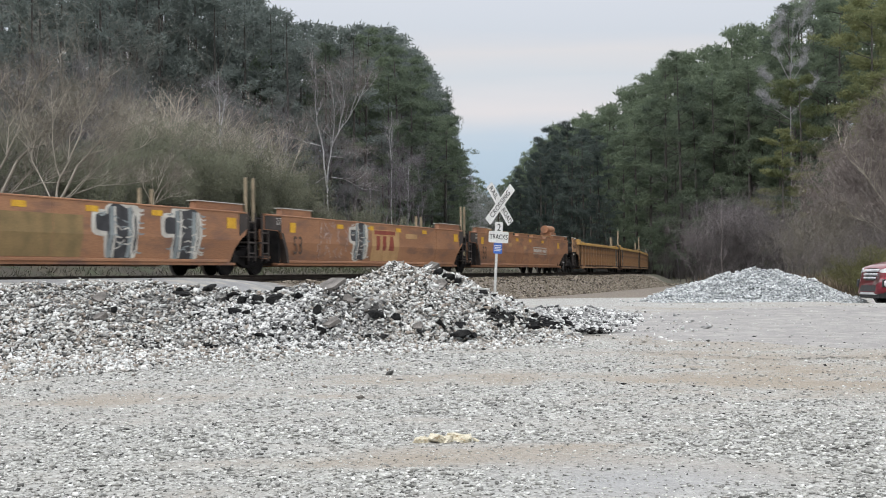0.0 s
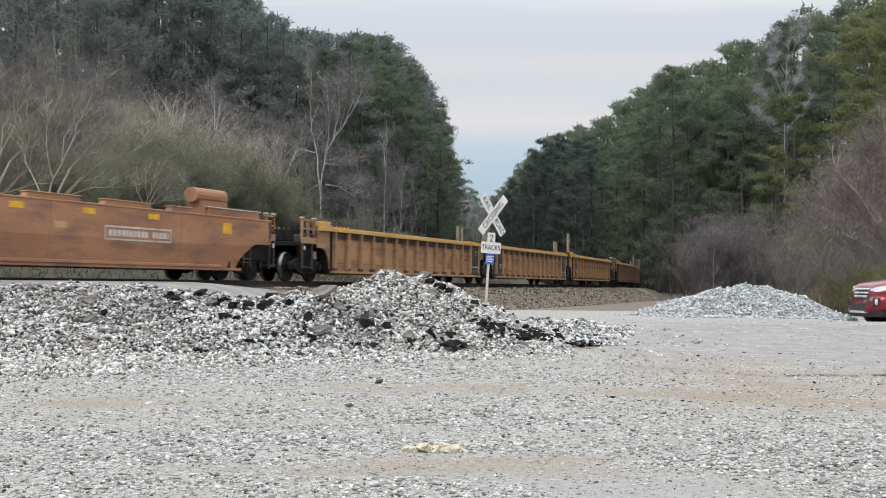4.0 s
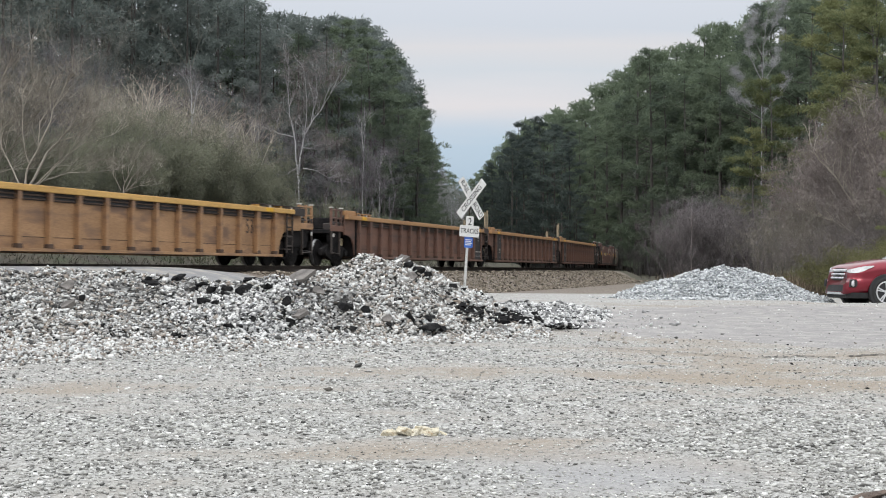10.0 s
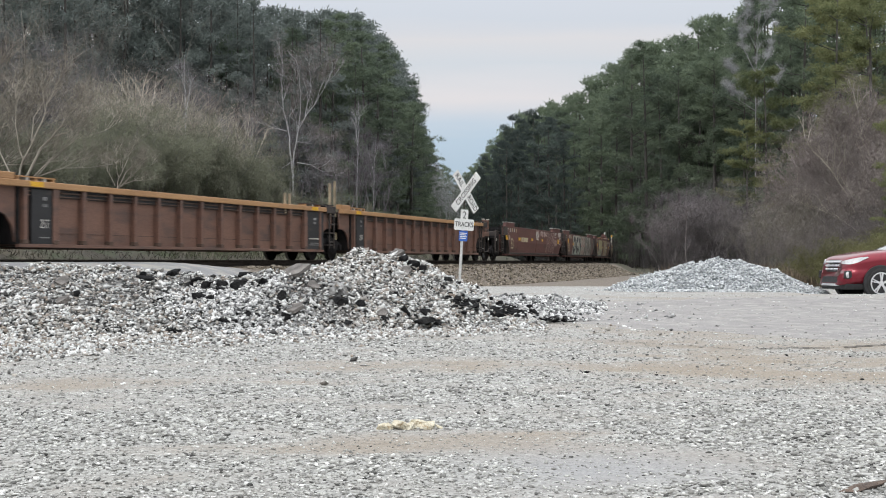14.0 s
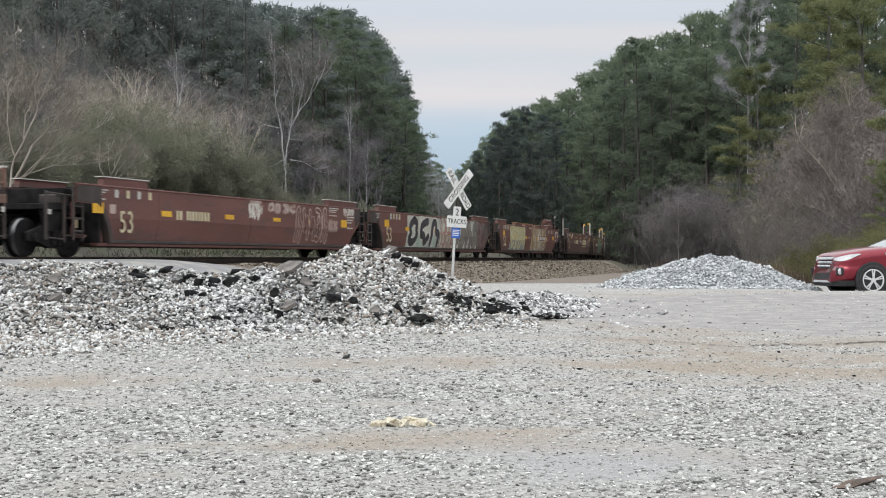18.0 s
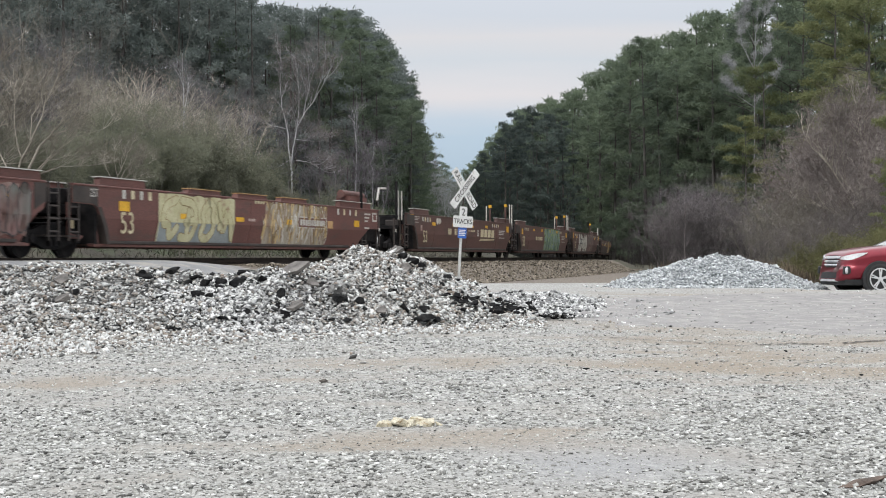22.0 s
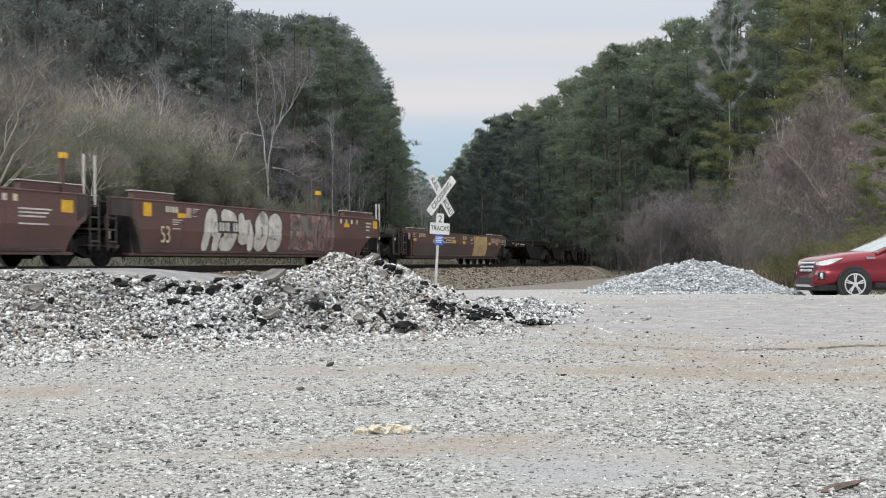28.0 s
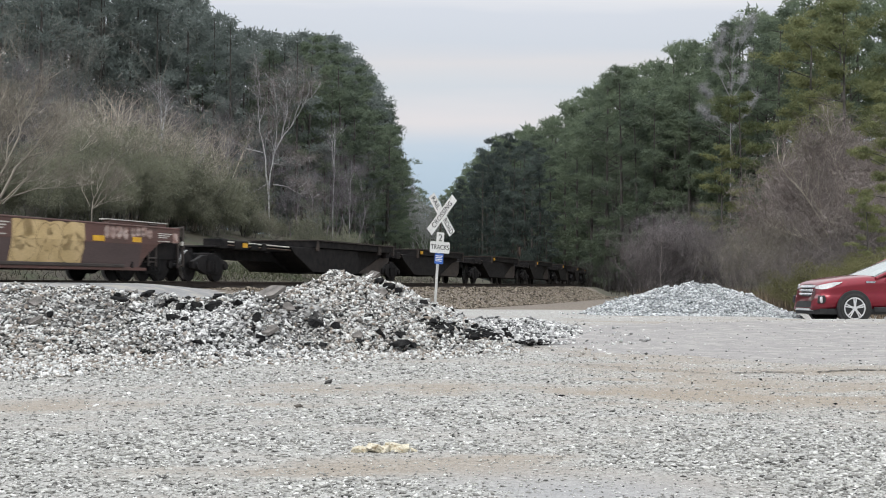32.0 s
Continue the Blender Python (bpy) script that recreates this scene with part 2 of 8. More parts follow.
M["white_stones"] = islands("pale blue-grey stone", [(0.0, (0.22, 0.24, 0.25)), (0.4, (0.46, 0.48, 0.49)), (1.0, (0.78, 0.8, 0.81))])
# core tones are darkened to stand for shade between the loose stones
M["pile_core"] = packed_stones("packed grey stone with shaded gaps", [(0.0, (0.02, 0.02, 0.02)), (0.3, (0.08, 0.078, 0.075)), (0.6, (0.22, 0.218, 0.21)), (1.0, (0.5, 0.5, 0.49))], 15)
M["white_core"] = packed_stones("packed pale stone", [(0.0, (0.2, 0.21, 0.22)), (0.5, (0.42, 0.44, 0.45)), (1.0, (0.68, 0.7, 0.71))], 14)
M["ballast"] = islands("brown track ballast", [(0.0, (0.045, 0.038, 0.03)), (0.5, (0.2, 0.17, 0.132)), (1.0, (0.4, 0.35, 0.285))])
M["ballast_bed"] = blotchy("dusty ballast bed", (0.13, 0.106, 0.086), (0.235, 0.2, 0.162), 9, 26, 0.95, bump=1.0)
# the shade under the train is put into this ballast's colour
M["shade_ballast"] = blotchy("ballast darkened for train shade", (0.035, 0.031, 0.028), (0.08, 0.071, 0.062), 5, 26, 0.95, bump=1.0, dirt=(0.05, 0.06, 0.03), dirt_at=0.6)
M["litter"] = blotchy("leaf litter and dry grass", (0.045, 0.038, 0.028), (0.09, 0.078, 0.052), 0.3, 5, 0.95, bump=0.8, dirt=(0.045, 0.058, 0.026), dirt_at=0.56)
# rust tone kept extra dark: shading below the train is in it
M["rail"] = blotchy("rusty rail steel", (0.03, 0.023, 0.02), (0.06, 0.045, 0.037), 4, 50, 0.6, 0.5)
M["rail_top"] = blotchy("polished rail head", (0.45, 0.45, 0.46), (0.6, 0.6, 0.6), 3, 50, 0.3, 0.9)
M["apron"] = blotchy("worn grey asphalt apron", (0.262, 0.25, 0.245), (0.31, 0.297, 0.288), 2.2, 30, 0.92, bump=0.8, dirt=(0.355, 0.34, 0.318), dirt_at=0.57, stretch=(0.8, 0.8, 1))
M["crack"] = blotchy("dark crack edge", (0.04, 0.036, 0.032), (0.1, 0.09, 0.08), 4, 40, 0.95, bump=0.5)
M["wet_bark"] = blotchy("dark brown bark scrap", (0.06, 0.04, 0.03), (0.15, 0.105, 0.08), 9, 60, 0.8, bump=0.8)
M["tie"] = blotchy("creosoted timber", (0.05, 0.04, 0.033), (0.1, 0.085, 0.07), 5, 40, 0.9)
M["pine"] = leaves("pine needles", (0.08, 0.103, 0.087), (0.218, 0.268, 0.178))
# a darker copy of the pine, with woodland shade put into its needles
M["cedar"] = leaves("dark blue green needles with shade in the colour", (0.045, 0.058, 0.058), (0.15, 0.185, 0.165))
M["pine_light"] = leaves("yellow green pine needles", (0.085, 0.11, 0.058), (0.3, 0.31, 0.155), clump=0.6)
# a greyer pine copy, with distance haze put into its tones
M["pine_hazy"] = leaves("grey green pine needles with haze in the colour", (0.1, 0.12, 0.117), (0.24, 0.275, 0.252))
M["evergreen"] = leaves("grey olive twiggy growth", (0.125, 0.133, 0.1), (0.305, 0.31, 0.228), clump=0.5)
M["olive"] = leaves("olive leaves", (0.11, 0.108, 0.054), (0.21, 0.205, 0.105), clump=0.9)
M["bark"] = blotchy("grey brown bark", (0.05, 0.046, 0.042), (0.105, 0.097, 0.088), 2, 20, 0.9, each=0.25)
M["twig"] = blotchy("dry tan twigs", (0.152, 0.138, 0.112), (0.272, 0.248, 0.206), 1, 20, 0.9, each=0.3)
M["pale_twig"] = blotchy("pale dry twigs", (0.28, 0.25, 0.208), (0.48, 0.433, 0.372), 1, 20, 0.9, each=0.25)
M["lilac_twig"] = blotchy("pale lilac grey twigs", (0.25, 0.25, 0.265), (0.4, 0.4, 0.415), 1, 20, 0.9, each=0.15)
M["mauve_twig"] = blotchy("mauve brown twigs", (0.098, 0.087, 0.088), (0.185, 0.165, 0.166), 1, 20, 0.9, each=0.2)
M["ash_twig"] = blotchy("pale ash grey twigs", (0.32, 0.32, 0.33), (0.5, 0.5, 0.505), 1, 20, 0.9, each=0.15)
M["brown_twig"] = blotchy("grey brown twigs", (0.125, 0.11, 0.108), (0.235, 0.208, 0.2), 1, 20, 0.9, each=0.3)
M["rose_twig"] = blotchy("pinkish brown twigs", (0.16, 0.134, 0.125), (0.265, 0.23, 0.215), 1, 20, 0.9, each=0.2)
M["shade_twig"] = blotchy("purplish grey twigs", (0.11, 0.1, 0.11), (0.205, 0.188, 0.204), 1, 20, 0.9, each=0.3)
# twigs darkened: the deep shade of the wood is in their colour
M["dusk_twig"] = blotchy("dark twigs with shade in the colour", (0.03, 0.027, 0.027), (0.068, 0.06, 0.058), 1, 20, 0.9, each=0.3)
M["grey_twig"] = blotchy("grey twigs", (0.116, 0.113, 0.1), (0.21, 0.205, 0.182), 1, 20, 0.9, each=0.3)


# ---- mesh helpers ----
def box(bm, x0, x1, y0, y1, z0, z1):
    v = [bm.verts.new(c) for c in ((x0, y0, z0), (x1, y0, z0), (x1, y1, z0), (x0, y1, z0), (x0, y0, z1), (x1, y0, z1), (x1, y1, z1), (x0, y1, z1))]
    for f in ((3, 2, 1, 0), (4, 5, 6, 7), (0, 1, 5, 4), (1, 2, 6, 5), (2, 3, 7, 6), (3, 0, 4, 7)):
        bm.faces.new([v[i] for i in f])
    return v


def prism(bm, outline, y0, y1):
    """A plate cut to an outline in the xz plane, from y0 to y1."""
    a = [bm.verts.new((x, y0, z)) for x, z in outline]
    c = [bm.verts.new((x, y1, z)) for x, z in outline]
    bm.faces.new(a)
    bm.faces.new(c[::-1])
    k = len(a)
    for i in range(k):
        bm.faces.new((a[i], c[i], c[(i + 1) % k], a[(i + 1) % k]))


def rod(bm, p, q, r0, r1=None, sides=6):
    p, q = Vector(p), Vector(q)
    r1 = r0 if r1 is None else r1
    turn = (q - p).to_track_quat("Z", "Y").to_matrix()
    rings = []
    for c, r in ((p, r0), (q, r1)):
        rings.append([bm.verts.new(c + turn @ Vector((r * math.cos(6.28319 * i / sides), r * math.sin(6.28319 * i / sides), 0))) for i in range(sides)])
    for i in range(sides):
        j = (i + 1) % sides
        bm.faces.new((rings[0][i], rings[0][j], rings[1][j], rings[1][i]))
    bm.faces.new(rings[0][::-1])
    bm.faces.new(rings[1])


def lathe_y(bm, profile, sides=20):
    """A body of revolution round the y axis; profile: (radius, y)."""
    rings = [[bm.verts.new((r * math.cos(6.28319 * i / sides), y, r * math.sin(6.28319 * i / sides))) for i in range(sides)] for r, y in profile]
    for a, c in zip(rings, rings[1:]):
        for i in range(sides):
            j = (i + 1) % sides
            bm.faces.new((a[i], a[j], c[j], c[i]))
    bm.faces.new(rings[0][::-1])
    bm.faces.new(rings[-1])


def finish(bm, name, bevel=0.0, smooth=False):
    if bevel:
        bmesh.ops.bevel(bm, geom=bm.edges[:], offset=bevel, segments=1, affect="EDGES", clamp_overlap=True)
    bmesh.ops.recalc_face_normals(bm, faces=bm.faces[:])
    me = bpy.data.meshes.new(name)
    bm.to_mesh(me)
    bm.free()
    if smooth:
        for p in me.polygons:
            p.use_smooth = True
    return me


def piece(name, me, mat, parent=None, label="", at=None):
    ob = new(name, me)
    if mat and not me.materials:
        me.materials.append(mat)
    if parent:
        ob.parent = parent
    if at is not None:
        ob.matrix_basis = at
    if label:
        ob["label"] = label
    return ob


def part(name, bm, mat, parent, label="", bevel=0.0, smooth=False):
    return piece(name, finish(bm, name, bevel, smooth), mat, parent, label)


def raw_mesh(name, verts, tris, mat, smooth=False):
    """A mesh straight from numpy arrays of corners and triangles."""
    me = bpy.data.meshes.new(name)
    v, t = np.asarray(verts, np.float32).reshape(-1, 3), np.asarray(tris, np.int32).reshape(-1, 3)
    me.vertices.add(len(v))
    me.vertices.foreach_set("co", v.ravel())
    me.loops.add(t.size)
    me.loops.foreach_set("vertex_index", t.ravel())
    me.polygons.add(len(t))
    me.polygons.foreach_set("loop_start", np.arange(0, t.size, 3, dtype=np.int32))
    me.update(calc_edges=True)
    me.validate()
    if smooth:
        me.polygons.foreach_set("use_smooth", np.ones(len(t), bool))
    if mat:
        me.materials.append(mat)
    return me


# ---- the line of the track: straight past the crossing, then a long bend to the left ----
TRACK_X, TRACK_Y, HEADING, BEND_AT, BEND_R, RAIL_Z = -8.080, 38.765, 0.3433, -4.0, 535.95, 1.56


def on_track(s, side=0.0):
    """Place (x, y) and heading (radians, clockwise from north) s metres along the track; side: metres to its left."""
    u = max(s - BEND_AT, 0.0) / BEND_R
    h = HEADING - u
    if s <= BEND_AT:
        x, y = TRACK_X + s * math.sin(h), TRACK_Y + s * math.cos(h)
    else:
        x = TRACK_X + BEND_AT * math.sin(HEADING) + BEND_R * (math.cos(h) - math.cos(HEADING))
        y = TRACK_Y + BEND_AT * math.cos(HEADING) + BEND_R * (math.sin(HEADING) - math.sin(h))
    return x - side * math.cos(h), y + side * math.sin(h), h


BEND_MID = (TRACK_X + BEND_AT * math.sin(HEADING) - BEND_R * math.cos(HEADING), TRACK_Y + BEND_AT * math.cos(HEADING) + BEND_R * math.sin(HEADING))


def off_track(x, y):
    """Metres along the track and metres to its right, arrays welcome."""
    x, y = np.asarray(x, float), np.asarray(y, float)
    dx, dy = x - TRACK_X, y - TRACK_Y
    s = dx * math.sin(HEADING) + dy * math.cos(HEADING)
    d = dx * math.cos(HEADING) - dy * math.sin(HEADING)
    r = np.hypot(x - BEND_MID[0], y - BEND_MID[1])
    ang = np.arctan2(BEND_MID[1] - y, x - BEND_MID[0])
    s2 = BEND_AT + (HEADING - ang) * BEND_R
    d2 = r - BEND_R
    bend = s > BEND_AT
    return np.where(bend, s2, s), np.where(bend, d2, d)


def step(a, b, v):
    u = np.clip((np.asarray(v, float) - a) / (b - a), 0, 1)
    return u * u * (3 - 2 * u)


def ground_z(x, y):
    """Height of the ground: a lot that rises gently to the track bed, and wooded hills on both sides."""
    x, y = np.asarray(x, float), np.asarray(y, float)
    s, d = off_track(x, y)
    z = 0.026 * np.clip(y, -20, 31) - 0.012 * np.clip(y - 33, 0, 21)
    z = z - 0.156 * step(30.2, 31.0, y) * step(8.0, 9.0, x) * (1 - step(36, 42, y))
    # bed of the track, with a road ramp at the crossing
    ramp = step(-26, -21, s) * (1 - step(-3.0, 2.5, s))
    foot = 4.6 + 1.6 * ramp
    bed = 1 - step(1.9, foot, np.abs(d))
    z = z * (1 - bed) + bed * (RAIL_Z - 0.24 + 0.18 * ramp * step(0.9, 1.5, np.abs(d)))
    # wooded hills
    left = (step(9, 30, -d) * 4.0 + step(34, 90, -d) * 12.0) * step(10, 70, y)
    right = step(9, 42, d) * 8.0 * step(75, 150, y) + step(38, 110, d) * 18 * step(45, 80, y)
    bank = step(5.5, 12, -d) * 1.6
    return z + left + right + bank


# ---- ground ----
# areas of the lot: x, y, half lengths, how packed (+) or stony (-), tan, blue
AREAS = (
    (2.6, 15, 3.6, 2.2, 0.36, 0.5, 0), (4.6, 13.4, 2.4, 1.1, 0.36, 0.36, 0), (5.7, 18, 3.8, 3.2, 0.28, 0.24, 0), (0.8, 10.0, 0.7, 0.26, 0.9, 0.7, 0), (0.0, 9.55, 1.1, 0.45, 0.45, 0.36, 0), (1.9, 10.9, 1.0, 0.5, 0.4, 0.4, 0), (-0.95, 9.2, 0.85, 0.3, 0.65, 0.51, 0),
    (1.0, 8.5, 1.0, 0.7, 0.85, 0, 0.8), (-1.1, 14.4, 1.5, 0.45, 0.56, 0.33, 0), (-3.2, 13, 2.2, 0.7, 0.56, 0.38, 0), (2.9, 10.3, 1.5, 1.8, -0.65, 0, 0),
    (-0.1, 12.7, 1.6, 0.9, -0.48, 0, 0), (-3, 17, 4.5, 1.3, -0.48, 0, 0), (7, 24.5, 6, 6, 0.73, 0.14, 0), (3, 22, 2.2, 2.5, 0.48, 0.22, 0), (-2.2, 10.6, 1.3, 0.6, -0.4, 0, 0),
)


def lot_areas(x, y):
    """How packed, tan and blue the lot is at each spot."""
    x, y = np.atleast_1d(np.asarray(x, float)), np.atleast_1d(np.asarray(y, float))
    packed, tan, blue = 0.32 + 0 * x, 0.28 + 0 * x, 0 * x
    for cx, cy, rx, ry, w, tn, bl in AREAS:
        g = np.exp(-(((x - cx) / rx) ** 2 + ((y - cy) / ry) ** 2))
        packed, tan, blue = packed + w * g, tan + tn * g, blue + bl * g
    streak = np.array([noise.noise((a * 0.45 + 0.3 * c, c * 0.9, 3.0)) + 0.7 * noise.noise((a * 1.3, c * 2.6, 7.0)) + 0.4 * noise.noise((a * 3.4, c * 6.0, 5.0)) for a, c in zip(x, y)])
    return np.clip(packed + 0.62 * streak, 0, 1), np.clip(tan + 0.35 * streak, 0, 1), np.clip(blue, 0, 1)


def build_ground():
    xs = np.concatenate([np.linspace(-900, -64, 15), np.linspace(-60, -12, 65)[:-1], np.linspace(-12, 12, 121), np.linspace(12, 60, 65)[1:], np.linspace(64, 900, 15)])
    ys = np.concatenate([np.linspace(-600, -24, 10), np.linspace(-20, 6, 27)[:-1], np.linspace(6, 32, 157), np.linspace(32, 110, 121)[1:], np.linspace(113, 380, 60), np.linspace(400, 1500, 12)])
    gx, gy = np.meshgrid(xs, ys)
    gz = ground_z(gx, gy)
    k, w = gx.size, len(xs)
    i = np.arange(k).reshape(gx.shape)
    a, b, c, d = i[:-1, :-1].ravel(), i[:-1, 1:].ravel(), i[1:, 1:].ravel(), i[1:, :-1].ravel()
    tris = np.concatenate([np.stack([a, b, c], 1), np.stack([a, c, d], 1)])
    me = raw_mesh("ground", np.stack([gx.ravel(), gy.ravel(), gz.ravel()], 1), tris, None, True)
    for key in ("lot", "asphalt", "ballast_bed", "litter", "shade_ballast"):
        me.materials.append(M[key])
    v = np.stack([gx.ravel(), gy.ravel()], 1)
    mid = v[tris].mean(1)
    s, dd = off_track(mid[:, 0], mid[:, 1])
    ix = np.zeros(len(tris), np.int32)
    ix[(dd > -1.5) & (dd < 6.6) & (s < 1.0) & (s > -24)] = 1
    ix[(dd <= -1.5) & (dd > -6.6) & (s < 1.0) & (s > -24)] = 4
    ix[(np.abs(dd) < 5.0) & (s >= 1.0)] = 2
    ix[(np.abs(dd) < 5.0) & (s <= -24)] = 2
    ix[(dd < -6.6) | ((dd < -4.2) & ((s >= 2) | (s <= -22)))] = 3
    ix[(mid[:, 1] > 50) & (dd > 5.0)] = 3
    ix[(mid[:, 1] > 50) & (mid[:, 1] < 95) & (dd >= 5.0) & (dd < 10.0)] = 2
    ix[(mid[:, 0] > 15.5) & (mid[:, 1] > 34)] = 3
    me.polygons.foreach_set("material_index", ix)
    lay = me.color_attributes.new("packed", "FLOAT_COLOR", "POINT")
    near = (np.abs(v[:, 0]) < 40) & (v[:, 1] > -20) & (v[:, 1] < 50)
    col = np.zeros((k, 4), np.float32)
    col[:, 0], col[:, 3] = 0.4, 1
    col[near, :3] = np.stack(lot_areas(v[near, 0], v[near, 1]), 1)
    lay.data.foreach_set("color", col.ravel())
    tagged(new("ground", me), "worn grey gravel lot rising to the track bed, wooded banks behind", "ground", kind="structure")


build_ground()


def ground_patch(name, label, cx, cy, rx, ry, mat, lift=0.005, seed=0):
    """A thin worn sheet lying on the ground, with a ragged edge."""
    k, rings = 72, 9
    V, T = [], []
    for i in range(rings + 1):
        for j in range(k):
            a = 6.28319 * j / k
            q = 1 + 0.16 * noise.noise((math.cos(a) * 1.7 + seed, math.sin(a) * 1.7, seed)) + 0.12 * noise.noise((math.cos(a) * 6 + seed, math.sin(a) * 6, seed)) + 0.07 * noise.noise((math.cos(a) * 17, math.sin(a) * 17, seed))
            f = max(i, 0.02) / rings * q
            x, y = cx + rx * f * math.cos(a), cy + ry * f * math.sin(a)
            V.append((x, y, float(ground_z(x, y)) + (lift if i < rings else -0.004)))
    for i in range(rings):
        for j in range(k):
            a, b = i * k + j, i * k + (j + 1) % k
            T += [(a, b, b + k), (a, b + k, a + k)]
    tagged(piece_plain(name, raw_mesh(name, V, T, mat, True)), label, "pavement", kind="structure")


def piece_plain(name, me):
    return new(name, me)


ground_patch("pavement", "worn grey asphalt apron dusted with gravel", 7.0, 23.4, 5.2, 5.6, M["apron"], 0.006, 1)


def crack(points, width, seed):
    """A ragged dark break in the asphalt."""
    rnd = random.Random(seed)
    V, T = [], []
    n = 40
    for i in range(n + 1):
        u = i / n * (len(points) - 1)
        j = min(int(u), len(points) - 2)
        f = u - j
        x = points[j][0] * (1 - f) + points[j + 1][0] * f
        y = points[j][1] * (1 - f) + points[j + 1][1] * f + rnd.uniform(-0.05, 0.05)
        w = width * rnd.uniform(0.3, 1.3)
        for q in (-w, w):
            V.append((x, y + q, float(ground_z(x, y + q)) + 0.012))
    for i in range(n):
        a = 2 * i
        T += [(a, a + 2, a + 3), (a, a + 3, a + 1)]
    tagged(new("pavement_crack", raw_mesh("pavement_crack", V, T, M["crack"])), "ragged dark crack along the asphalt edge", "crack", kind="structure")


crack(((1.9, 18.2), (2.62, 17.6), (3.3, 17.0), (3.8, 16.5)), 0.022, 1)
crack(((3.9, 16.7), (4.4, 16.9), (4.8, 16.8)), 0.04, 2)
crack(((5.0, 16.95), (5.6, 17.25), (6.2, 17.15), (8.0, 17.4)), 0.05, 3)


# ---- track ----
def build_track():
    line = [-330 + 3 * i for i in range(110)] + [2.5 * i for i in range(270)]
    for lane in (0.0, 4.3):
        track = new("railway_track")
        tagged(track, "rusty steel rails on dark timber ties in brown ballast", "railway track", kind="structure")
        for side in (-0.7525, 0.7525):
            bm = bmesh.new()
            prof = ((-0.075, 0.0), (0.075, 0.0), (0.075, 0.02), (0.012, 0.045), (0.012, 0.13), (0.037, 0.14), (0.037, 0.18), (-0.037, 0.18), (-0.037, 0.14), (-0.012, 0.13), (-0.012, 0.045), (-0.075, 0.02))
            rings = []
            for s in line:
                x, y, h = on_track(s, lane + side)
                rings.append([bm.verts.new((x - a * math.cos(h), y + a * math.sin(h), RAIL_Z - 0.18 + z)) for a, z in prof])
            for a, c in zip(rings, rings[1:]):
                for i in range(12):
                    f = bm.faces.new((a[i], a[(i + 1) % 12], c[(i + 1) % 12], c[i]))
                    f.material_index = 1 if i == 6 else 0
            r = part("rail", bm, M["rail"], track)
            r.data.materials.append(M["rail_top"])
        bm = bmesh.new()
        box(bm, -1.3, 1.3, -0.11, 0.11, -0.2, 0)
        tie = finish(bm, "tie", 0.012)
        for k in range(0, 150):
            s = 4.5 + 0.55 * k
            x, y, h = on_track(s, lane)
            piece("tie", tie, M["tie"], track, at=Matrix.Translation((x, y, RAIL_Z - 0.185)) @ pose(0, 0, 0, 0, 0, -math.degrees(h)))


build_track()

# ---- loose stone ----


def stone_cloud(name, spots, sizes, mat, rng, flat=0.7, fine=False):
    """Many small angular stones, one per spot (x, y, z), in one mesh."""
    if fine:
        v0 = np.array([(1, 0, 0), (-1, 0, 0), (0, 1, 0), (0, -1, 0), (0, 0, 1), (0, 0, -1)], float)
        f0 = np.array([(0, 2, 4), (2, 1, 4), (1, 3, 4), (3, 0, 4), (2, 0, 5), (1, 2, 5), (3, 1, 5), (0, 3, 5)])
    else:
        v0 = np.array([(-1, -1, -1), (1, -1, -1), (1, 1, -1), (-1, 1, -1), (-1, -1, 1), (1, -1, 1), (1, 1, 1), (-1, 1, 1)], float) * 0.66
        f0 = np.array([(0, 2, 1), (0, 3, 2), (4, 5, 6), (4, 6, 7), (0, 1, 5), (0, 5, 4), (1, 2, 6), (1, 6, 5), (2, 3, 7), (2, 7, 6), (3, 0, 4), (3, 4, 7)])
    m = len(v0)
    k = len(spots)
    v = v0[None] * rng.uniform(0.55, 1.2, (k, m, 1)) + rng.uniform(-0.16, 0.16, (k, m, 3))
    if fine:
        v = v * rng.uniform((0.8, 0.65, 0.42), (1.5, 1.15, 0.85), (k, 3))[:, None, :]
    else:
        v = v * rng.uniform(0.38, 1.5, (k, 1, 3))
    q = rng.normal(size=(k, 4))
    q /= np.linalg.norm(q, axis=1)[:, None]
    w, x, y, z = q.T
    R = np.stack([1 - 2 * (y * y + z * z), 2 * (x * y - z * w), 2 * (x * z + y * w), 2 * (x * y + z * w), 1 - 2 * (x * x + z * z), 2 * (y * z - x * w), 2 * (x * z - y * w), 2 * (y * z + x * w), 1 - 2 * (x * x + y * y)], 1).reshape(k, 3, 3)
    v = np.einsum("kij,kvj->kvi", R, v)
    v[:, :, 2] *= flat
    v = v * (np.asarray(sizes)[:, None, None] * 0.5) + np.asarray(spots)[:, None, :]
    tris = f0[None] + (np.arange(k) * m)[:, None, None]
    return raw_mesh(name, v, tris, mat)


